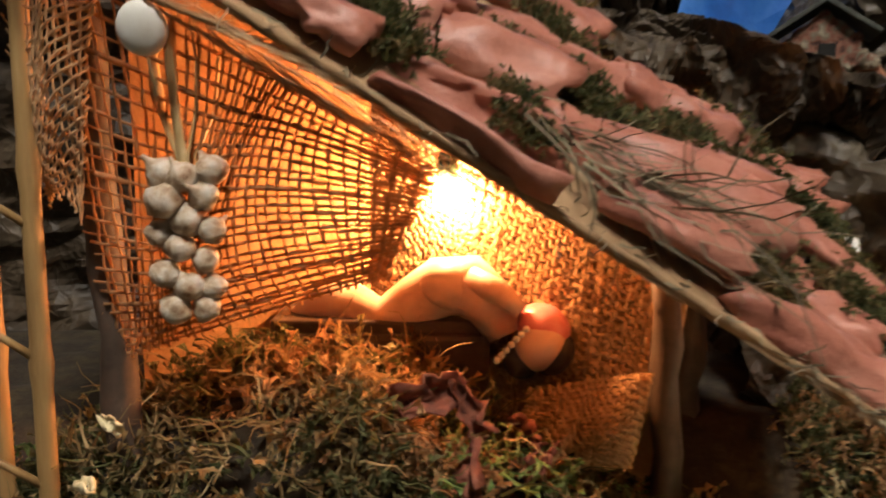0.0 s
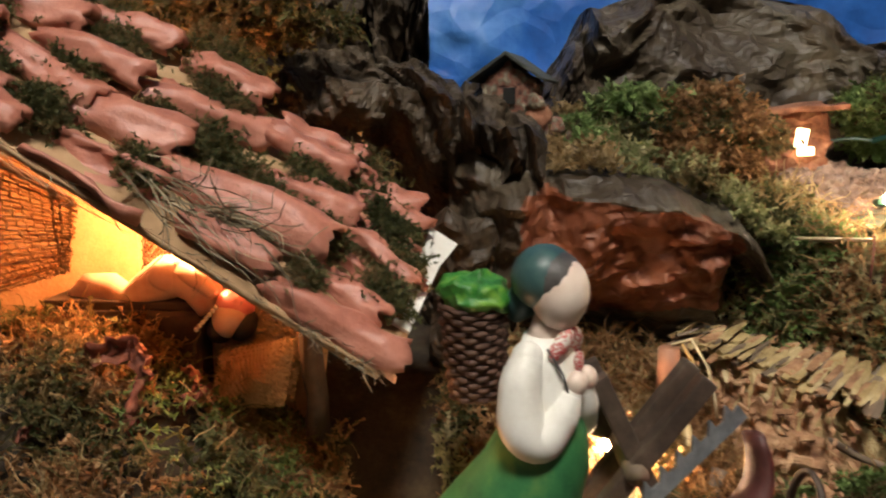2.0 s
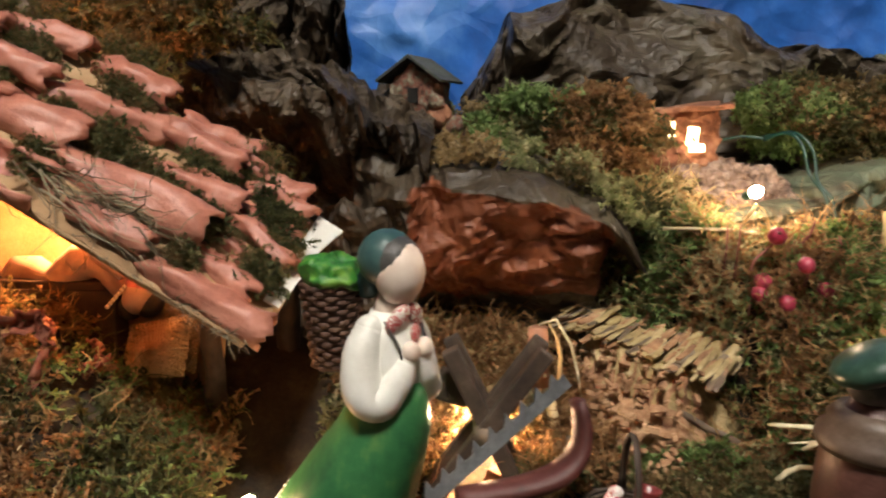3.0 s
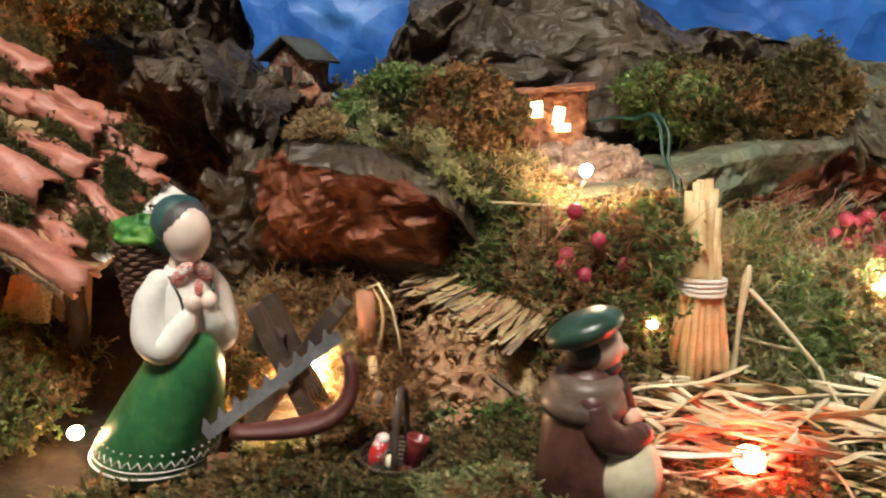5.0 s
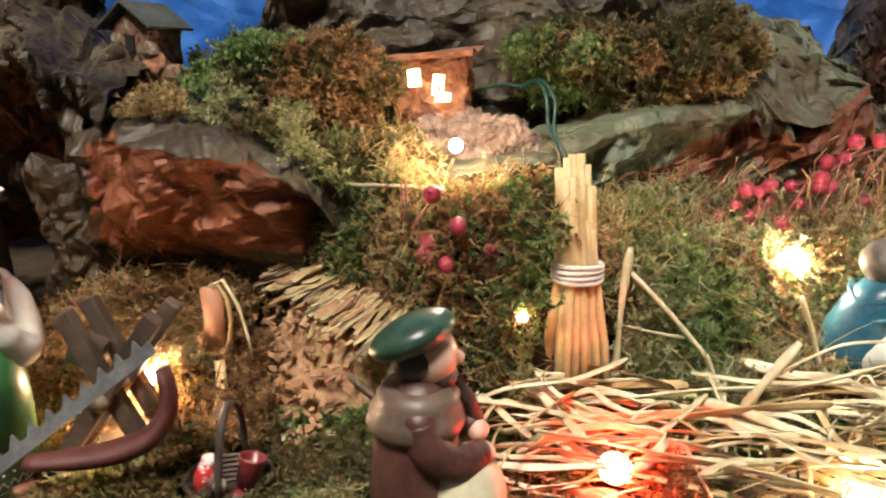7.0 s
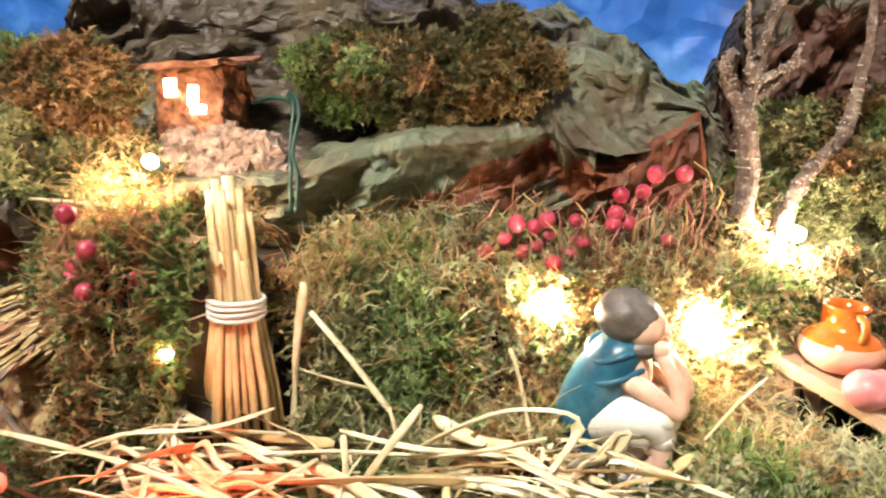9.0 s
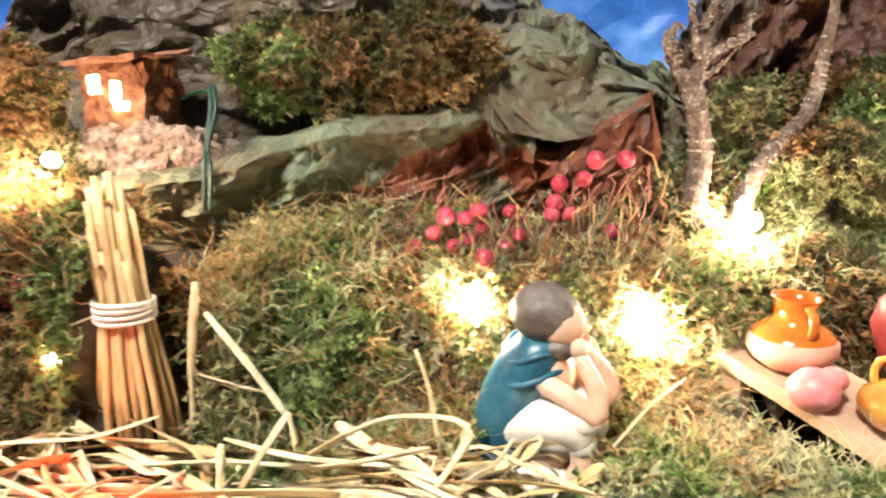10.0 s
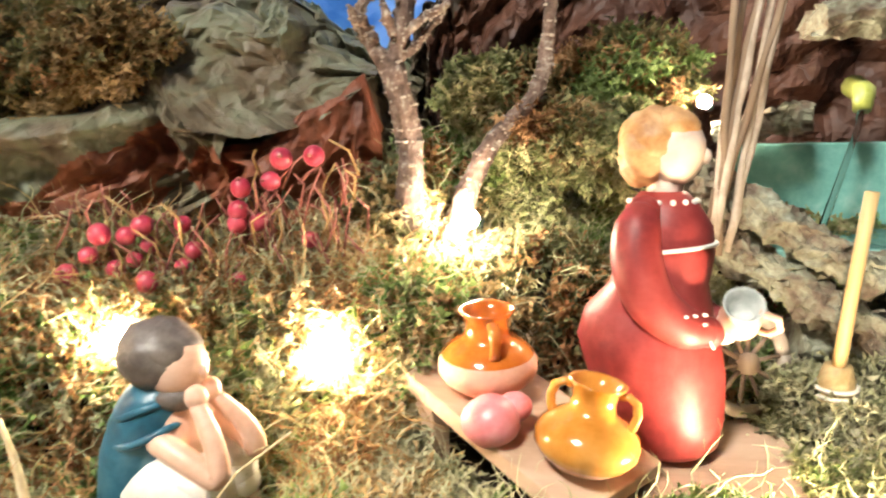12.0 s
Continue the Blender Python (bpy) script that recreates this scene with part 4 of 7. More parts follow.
    woven("burlap_edge", [(-0.112, 0.190, 0.285), (-0.082, 0.178, 0.268), (-0.090, 0.186, 0.212), (-0.104, 0.194, 0.207)], 13, 24, 0.0004, h, "crumpled burlap edge hanging beside the post", 8, 0.006, 1.2, 0.2)
    woven("burlap_fringe", [(-0.094, 0.1695, 0.276), (0.006, 0.1695, 0.2175), (0.002, 0.171, 0.2145), (-0.094, 0.171, 0.267)], 34, 3, 0.00032, h, "frayed burlap fringe under the roof edge", 9, 0.003, 1.4, 0.35)
    woven("burlap_roll", [(0.030, 0.240, 0.140), (0.068, 0.226, 0.150), (0.062, 0.226, 0.118), (0.024, 0.236, 0.112)], 30, 24, 0.0006, h, "rolled burlap at the foot of the wall", 10, 0.012, 0.6)
    # plain backing behind the burlap
    for nm, cs in (("side_board", [(-0.03, 0.300, 0.25), (0.083, 0.238, 0.185), (0.071, 0.238, 0.08), (-0.03, 0.300, 0.08)]),
                   ("back_board", [(-0.112, 0.268, 0.300), (-0.03, 0.2915, 0.26), (-0.03, 0.2915, 0.08), (-0.112, 0.268, 0.08)])):
        bm = bmesh.new()
        vs = [bm.verts.new(c) for c in cs]
        vb = [bm.verts.new((c[0] + 0.002, c[1] + 0.004, c[2])) for c in cs]
        bm.faces.new(vs)
        bm.faces.new(vb[::-1])
        for i in range(4):
            bm.faces.new((vs[i], vb[i], vb[(i + 1) % 4], vs[(i + 1) % 4]))
        bmesh.ops.recalc_face_normals(bm, faces=bm.faces)
        place_on(part(nm, bm, M_CLOTH_TAN, None, "panel covered with tan cloth", False), h, Matrix.Identity(4))


hut()


def roof_moss():
    spots = ((-0.014, 0.184, 0.009, 420), (0.040, 0.2075, 0.012, 800), (0.060, 0.2045, 0.010, 500), (0.020, 0.184, 0.008, 300), (0.020, 0.2085, 0.009, 420), (0.112, 0.228, 0.011, 620), (0.115, 0.2115, 0.009, 420),
             (0.085, 0.2045, 0.009, 420), (0.112, 0.194, 0.009, 360), (0.036, 0.242, 0.012, 500), (-0.015, 0.2065, 0.009, 420), (-0.006, 0.232, 0.010, 420), (0.078, 0.2265, 0.011, 520), (-0.040, 0.189, 0.009, 340), (0.082, 0.181, 0.006, 200),
             (0.062, 0.183, 0.007, 240), (-0.050, 0.210, 0.009, 320), (-0.03, 0.256, 0.022, 600), (0.03, 0.262, 0.018, 600), (0.10, 0.249, 0.012, 420))
    rng = np.random.RandomState(3)
    P = []
    for x, y, r, n in spots:
        q = rng.normal(0, r * 0.5, (n, 2))
        xs, ys = x + q[:, 0], y + q[:, 1]
        P.append(np.stack([xs, ys, roof_z(xs, ys, -0.006)], -1))
    P = np.concatenate(P)
    strands("roof_moss", "patches of dark green moss between the roof tiles", P, np.tile(np.array(ROOF_UP), (len(P), 1)), 0.0062, M_MOSS_DARK, 31, 0.0006, 0.0012, 1.0, 0.2, 0.6)
    n = 110
    x = np.where(rng.rand(n) < 0.45, rng.uniform(0.085, 0.112, n), rng.uniform(-0.05, 0.112, n))
    P = np.stack([x, 0.1680 + rng.normal(0, 0.001, n), roof_z(x, 0.168, -0.013) + rng.uniform(-0.002, 0.002, n)], -1)
    strands("dry_grass", "frayed dry fibres along the roof edge", P, np.tile(np.array((0.7, -0.35, -0.5)), (n, 1)), 0.009, M_DRY, 35, 0.0006, 0, 0.5, 0.2, 0.9, category="dry grass")
    # dry grass lying over the tiles
    n = 120
    u = rng.uniform(0, 1, n)
    x, y = 0.026 + 0.036 * u + rng.normal(0, 0.006, n), 0.1725 + 0.006 * u + rng.normal(0, 0.004, n)
    P = np.stack([x, y, roof_z(x, y, -0.002) + rng.uniform(0, 0.006, n)], -1)
    D = np.tile(np.array((0.82, -0.05, -0.55)), (n, 1)) + np.random.RandomState(4).normal(0, 0.18, (n, 3))
    strands("dry_grass", "tangle of dry grey-brown grass lying over the roof edge", P, D, 0.038, M_DRY, 32, 0.0007, 0, 0.3, -0.1, 0.7, category="dry grass")


def garlic_braid():
    g = holder("garlic_braid", (-0.0625, 0.184, 0.214), "braid of small garlic bulbs hung from a white button by raffia", "garlic braid")
    rnd = random.Random(12)
    spots = [(-0.0085, 0.0), (0.0, -0.001), (0.0085, 0.001), (-0.006, -0.0075), (0.006, -0.006), (0.0005, -0.0125), (-0.0085, -0.0165), (0.0085, -0.0155), (-0.002, -0.020), (0.005, -0.024), (-0.007, -0.0275), (0.0005, -0.031), (0.0075, -0.0315), (-0.004, -0.0375), (0.005, -0.0375)]
    for k, (x, z) in enumerate(spots):
        bm = bmesh.new()
        r = rnd.uniform(0.0036, 0.0048)
        x, z = x * 0.72, z * 0.90
        n, prof = 14, [(-1.0, 0.15), (-0.85, 0.55), (-0.4, 0.95), (0.05, 1.0), (0.45, 0.75), (0.75, 0.35), (1.05, 0.17), (1.4, 0.12)]
        rings = [[bm.verts.new((q * r * (1 + 0.10 * math.cos(5 * a + k)) * math.cos(a), q * r * (1 + 0.10 * math.cos(5 * a + k)) * math.sin(a), hh * r))
                  for a in (2 * math.pi * j / n for j in range(n))] for hh, q in prof]
        for a, b in zip(rings, rings[1:]):
            for j in range(n):
                bm.faces.new((a[j], a[(j + 1) % n], b[(j + 1) % n], b[j]))
        bm.faces.new(rings[0][::-1])
        bm.faces.new(rings[-1])
        ob = part("garlic_bulb", bm, M_GARLIC, g)
        ob.matrix_basis = pose(x, -0.004 + rnd.uniform(-0.003, 0.003), z, rnd.uniform(-50, 50), rnd.uniform(-60, 60), rnd.uniform(0, 360))
    for k, (x0, x1, y) in enumerate(((-0.007, -0.001, -0.002), (-0.002, 0.0, -0.004), (0.004, 0.001, -0.003), (0.0085, 0.002, 0.0))):
        bm = bmesh.new()
        tube(bm, [(x0 * 0.6, y, 0.037), (x0, y - 0.001, 0.028), (x0 * 0.8, y, 0.015), (x1, y - 0.001, 0.004), (x1, y, -0.004)], [0.0013, 0.0016, 0.0015, 0.0017, 0.0012], 6, flat=0.3)
        part("ribbon", bm, M_STRAW_TAN, g, "flat raffia ribbon")
    bm = bmesh.new()
    blob(bm, (-0.0045, -0.014, 0.0325), (0.0056, 0.0022, 0.0062), turn=(12, 0, 15))
    part("button", bm, M_WHITE, g, "glossy white round button")


def reeds():
    for x, y, r, lean, top in ((-0.1045, 0.186, 0.0027, 0.001, 0.272), (-0.1225, 0.196, 0.0030, 0.0, 0.275)):
        s = holder("reed_stalk", (x, y, 0.08), "upright dry yellow reed stalk with joints", "reed", "reeds beside the hut")
        bm = bmesh.new()
        pts, rad = [], []
        for k in range(31):
            z = (top - 0.08) * k / 30
            node = k in (6, 13, 21)
            pts.append((lean * k / 30, 0, z))
            rad.append(r * (1.22 if node else 1.0) * (1 - 0.1 * k / 30))
        tube(bm, pts, rad, 10)
        part("stem", bm, M_REED, s)
        for z, dx in ((0.05, -0.02), (0.085, -0.018), (0.12, -0.02)):
            bm = bmesh.new()
            tube(bm, [(0, -0.001, z), (dx * 0.5, -0.004, z + 0.008), (dx, -0.004, z + 0.013)], [0.0012, 0.001, 0.0007], 6)
            part("side_shoot", bm, M_REED, s)


def reclining_figurine():
    bm = bmesh.new()
    tube(bm, [(-0.053, 0.268, 0.156), (-0.042, 0.263, 0.164), (-0.031, 0.261, 0.1645), (-0.022, 0.260, 0.1595), (-0.012, 0.258, 0.1645), (0.000, 0.256, 0.1715), (0.010, 0.254, 0.1725), (0.018, 0.252, 0.166), (0.023, 0.250, 0.156)],
         [0.0050, 0.0072, 0.0074, 0.0070, 0.0085, 0.0108, 0.0112, 0.0095, 0.0065], 18, 0)
    blob(bm, (0.004, 0.250, 0.173), (0.011, 0.007, 0.0085), 0, (0, 12, 10), u=20, v=14, rough=0.0010, freq=140)
    tube(bm, [(0.010, 0.248, 0.176), (0.020, 0.243, 0.172), (0.027, 0.241, 0.166)], [0.005, 0.0045, 0.003], 10, 0)
    blob(bm, (0.034, 0.243, 0.1545), (0.0085, 0.0085, 0.0098), 1, (0, 30, 0))
    blob(bm, (0.0355, 0.246, 0.1595), (0.0096, 0.0095, 0.0080), 2, (0, 30, 0))
    blob(bm, (0.039, 0.245, 0.151), (0.0068, 0.0085, 0.0085), 3, (0, 30, 0))
    blob(bm, (0.028, 0.245, 0.148), (0.0065, 0.0070, 0.0065), 3)
    for k in range(7):
        blob(bm, (0.019 + 0.0016 * k, 0.238, 0.150 + 0.0018 * k), 0.0012, 4, u=8, v=6)
    thing("reclining_figurine", bm, [M_SKIN, M_SKIN, M_PINK, M_HAIR, M_WHITE], "painted clay figurine lying face down on a dark chest", "figurine")
    c = holder("wooden_chest", (-0.02, 0.268, 0.1), "dark low wooden chest under the reclining figurine", "chest")
    bm = bmesh.new()
    box(bm, (0, -0.004, 0.028), (0.075, 0.03, 0.055), bevel=0.002)
    part("body", bm, M_WOOD_DARK, c, smooth=False)
    bm = bmesh.new()
    box(bm, (0, 0, 0.0575), (0.08, 0.034, 0.005), bevel=0.0012)
    part("lid", bm, M_WOOD_DARK, c, smooth=False)


def curled_leaf(place, size, turn, mat, label, seed, name="dry_leaf"):
    bm = bmesh.new()
    n, m = 12, 7
    g = [[None] * m for _ in range(n)]
    for i in range(n):
        u = i / (n - 1)
        w = size * 0.26 * math.sin(math.pi * min(1, u * 0.92 + 0.06)) ** 0.7
        for j in range(m):
            v = j / (m - 1) * 2 - 1
            q = noise.noise_vector(Vector((u * 5 + seed * 3, v * 2.2, seed))) * size * 0.26
            g[i][j] = bm.verts.new((size * (u - 0.5) + q.x, v * w * (1 - 0.25 * abs(v)) + q.y, size * 0.28 * v * v * (0.6 + 0.4 * u) + size * 0.2 * math.sin(u * 3) + q.z))
    for i in range(n - 1):
        for j in range(m - 1):
            bm.faces.new((g[i][j], g[i + 1][j], g[i + 1][j + 1], g[i][j + 1]))
    ob = thing(name, bm, mat, label, "leaf")
    ob.matrix_basis = pose(*place, *turn)
    sol = ob.modifiers.new("thick", "SOLIDIFY")
    sol.thickness = 0.0005
    return ob


roof_moss()
garlic_braid()
reeds()
reclining_figurine()
for k, (p, s, t) in enumerate((((-0.004, 0.206, 0.148), 0.022, (65, -10, 15)), ((0.008, 0.203, 0.146), 0.018, (50, 60, -30)), ((0.012, 0.194, 0.130), 0.020, (60, 70, -70)), ((0.030, 0.205, 0.128), 0.014, (20, -30, 40)), ((0.024, 0.21, 0.136), 0.012, (70, -30, 140)), ((-0.03, 0.178, 0.122), 0.012, (40, 10, 100)))):
    curled_leaf(p, s, t, M_RED_LEAF, "curled dry red-brown leaf lying on the moss", k + 1)
for k, (p, s, t) in enumerate((((-0.083, 0.178, 0.150), 0.007, (70, 50, 20)), ((-0.088, 0.172, 0.135), 0.007, (10, 5, -20)), ((-0.04, 0.160, 0.120), 0.008, (20, 0, 30)))):
    curled_leaf(p, s, t, M_STRAW, "pale dry wood chip lying on the moss", k + 9, "wood_chip")


# ---- figurines ----
def green_woman():
    bm = bmesh.new()
    loft(bm, [(0, 0, 0, 0.022, 0.023), (0, 0, 0.003, 0.0265, 0.029), (0, 0, 0.010, 0.0272, 0.030), (0, 0, 0.022, 0.0258, 0.028), (0, 0, 0.036, 0.0222, 0.0245), (0, 0, 0.050, 0.0180, 0.020), (0, 0, 0.062, 0.0146, 0.016), (0, 0, 0.07, 0.0125, 0.013)], 36, 0)
    loft(bm, [(0, 0.001, 0.056, 0.0125, 0.0110), (0, 0, 0.060, 0.0150, 0.0128), (0, 0.0, 0.067, 0.0155, 0.0135), (0, 0.0, 0.078, 0.0150, 0.0130), (0, 0, 0.089, 0.0125, 0.0105), (0, 0, 0.097, 0.0078, 0.008)], 30, 1)
    for s in (-1, 1):
        limb(bm, [(s * 0.0110, 0.001, 0.091), (s * 0.0155, 0.001, 0.081), (s * 0.0165, -0.001, 0.068), (s * 0.0135, -0.006, 0.0635), (s * 0.0080, -0.0110, 0.071), (s * 0.0045, -0.0130, 0.079)], [0.0058, 0.0076, 0.0086, 0.0080, 0.0060, 0.0038], 20, 1)
        blob(bm, (s * 0.004, -0.0145, 0.083), (0.0038, 0.0036, 0.0045), 2, u=12, v=8)
        tube(bm, [(s * 0.010, -0.006, 0.095), (s * 0.008, -0.0115, 0.086), (s * 0.007, -0.0140, 0.076)], 0.0008, 6, 5, flat=0.6)
    tube(bm, [(0, 0.001, 0.094), (0, -0.001, 0.104)], [0.0068, 0.0062], 12, 2)
    blob(bm, (0, -0.0050, 0.1145), (0.0116, 0.0118, 0.0148), 2)
    blob(bm, (0, -0.0150, 0.1115), (0.0013, 0.0013, 0.0022), 2, u=10, v=8)
    blob(bm, (0, -0.0022, 0.1194), (0.0124, 0.0120, 0.0115), 5)
    blob(bm, (0, 0.0022, 0.1196), (0.0140, 0.0134, 0.0134), 3)
    blob(bm, (0, 0.012, 0.108), (0.0075, 0.0065, 0.0085), 3, u=14, v=10)
    for s in (-1, 1):
        blob(bm, (s * 0.0050, -0.0085, 0.0955), (0.0038, 0.0028, 0.0068), 4, (15, s * -40, 0), u=14, v=10)
    blob(bm, (0, -0.0130, 0.0895), (0.0020, 0.0018, 0.0040), 4, u=12, v=8)
    for zz, rr, wd in ((0.0085, 0.0276, 0.00055), (0.0115, 0.0275, 0.0004)):
        tube(bm, [(rr * math.cos(a), rr * 1.103 * math.sin(a), zz) for a in np.linspace(0, 2 * math.pi, 49)], wd, 5, 1)
    n = 38
    for k in range(n):
        a, b, c = (2 * math.pi * (k + q) / n for q in (0, 0.5, 1))
        r1, r2 = 0.0274, 0.0269
        pts = [(r1 * math.cos(a), r1 * 1.1 * math.sin(a), 0.013), (r2 * math.cos(b), r2 * 1.1 * math.sin(b), 0.0162), (r1 * math.cos(c), r1 * 1.1 * math.sin(c), 0.013)]
        tube(bm, pts, 0.00032, 4, 1)
        blob(bm, (0.0265 * math.cos(b), 0.0265 * 1.095 * math.sin(b), 0.0192), 0.00055, 1, u=6, v=4)
    for v in bm.verts:
        if v.co.z < 0.055:
            f = 1 - v.co.z / 0.055
            v.co = Vector((v.co.x * (1 + 0.06 * f) - 0.007 * f, v.co.y * (1 + 0.06 * f) + 0.030 * f, v.co.z - 0.009 * f))
        elif v.co.z > 0.1025:
            v.co = Vector((0, -0.003, 0.1025)) + (v.co - Vector((0, -0.003, 0.1025))) * 0.88
    ob = thing("woman_figurine", bm, [M_GREEN, M_WHITE, M_PALE_SKIN, M_TEAL, M_KERCHIEF, M_HAIR], "painted clay peasant woman in green skirt and white blouse", "figurine")
    ob.matrix_basis = pose(0.1730, 0.1690, 0.0700, 0, 0, 54) @ Matrix.Scale(1.03, 4)
    # basket on her back
    b = holder("back_basket", (0.1500, 0.1840, 0.125), "brown woven back basket filled with green leaves", "basket")
    rows = 17
    for k in range(rows):
        bm = bmesh.new()
        z = 0.018 + 0.036 * k / (rows - 1)
        r = 0.0100 + 0.0022 * k / (rows - 1)
        tube(bm, [((r + 0.0008 * math.cos(a * 9 + math.pi * k)) * math.cos(a), (r + 0.0008 * math.cos(a * 9 + math.pi * k)) * math.sin(a), z + 0.0003 * math.sin(a * 3 + k)) for a in np.linspace(0, 2 * math.pi, 55)], 0.00125, 6)
        part("cane", bm, M_BASKET, b)
    bm = bmesh.new()
    blob(bm, (0, 0, 0.018), (0.0100, 0.0100, 0.004), u=16, v=8)
    part("bottom", bm, M_BASKET, b)
    bm = bmesh.new()
    blob(bm, (0.001, 0, 0.0575), (0.0140, 0.0135, 0.0080), 0, (0, 14, 0), u=36, v=22, rough=0.0034, freq=210)
    part("leaves", bm, M_LEAF_GREEN, b, "glossy bright green leaves")
    b.rotation_euler = (radians(4), radians(-4), 0)


def beret_man():
    bm = bmesh.new()
    loft(bm, [(0, 0.002, 0, 0.019, 0.017), (0, 0.002, 0.004, 0.0215, 0.019), (0, 0.002, 0.02, 0.0215, 0.019), (0, 0.002, 0.04, 0.021, 0.0175), (0, 0.002, 0.053, 0.019, 0.0155), (0, 0.001, 0.063, 0.014, 0.012), (0, 0, 0.07, 0.008, 0.008)], 32, 0)
    loft(bm, [(0, 0.002, 0.047, 0.0215, 0.0185), (0, 0.002, 0.050, 0.0232, 0.0200), (0, 0.002, 0.0545, 0.0222, 0.0190), (0, 0.001, 0.0575, 0.0190, 0.0165), (0, 0.001, 0.0605, 0.0196, 0.0168), (0, 0.001, 0.065, 0.0150, 0.0130)], 34, 4)
    for s in (-1, 1):
        limb(bm, [(s * 0.0150, 0.001, 0.054), (s * 0.0180, -0.003, 0.044), (s * 0.0170, -0.013, 0.038), (s * 0.0125, -0.022, 0.040)], [0.0075, 0.0080, 0.0072, 0.0055], 18, 0)
        blob(bm, (s * 0.0095, -0.0245, 0.0385), (0.0048, 0.0048, 0.0048), 1, u=12, v=8)
    blob(bm, (-0.009, -0.0180, 0.0205), (0.0165, 0.0165, 0.0205), 3, (-12, 0, 0), u=28, v=18, rough=0.0008, freq=90)
    tube(bm, [(0.004, -0.013, 0.064), (0.012, -0.02, 0.052), (0.012, -0.024, 0.042)], [0.003, 0.0035, 0.0035], 10, 5)
    blob(bm, (0, -0.003, 0.0765), (0.0112, 0.0118, 0.0128), 1)
    blob(bm, (0, -0.0145, 0.0755), (0.0022, 0.003, 0.003), 1, u=10, v=8)
    blob(bm, (0, 0.0012, 0.0762), (0.0118, 0.0115, 0.0105), 5)
    blob(bm, (0, -0.007, 0.0685), (0.0085, 0.008, 0.006), 5, u=14, v=10)
    blob(bm, (-0.001, 0.0035, 0.0855), (0.0172, 0.0182, 0.0078), 2, (-24, 8, 0), u=28, v=14)
    blob(bm, (0, 0.0015, 0.0815), (0.0128, 0.0128, 0.0035), 2, (-14, 8, 0), u=24, v=10)
    ob = thing("man_figurine", bm, [M_BROWN, M_SKIN, M_BERET, M_CREAM, M_BROWN_LIGHT, M_HAIR], "painted clay man in dark green beret and brown jacket", "figurine")
    ob.matrix_basis = pose(0.3580, 0.1430, 0.0845, 0, 0, 98) @ Matrix.Scale(0.89, 4)


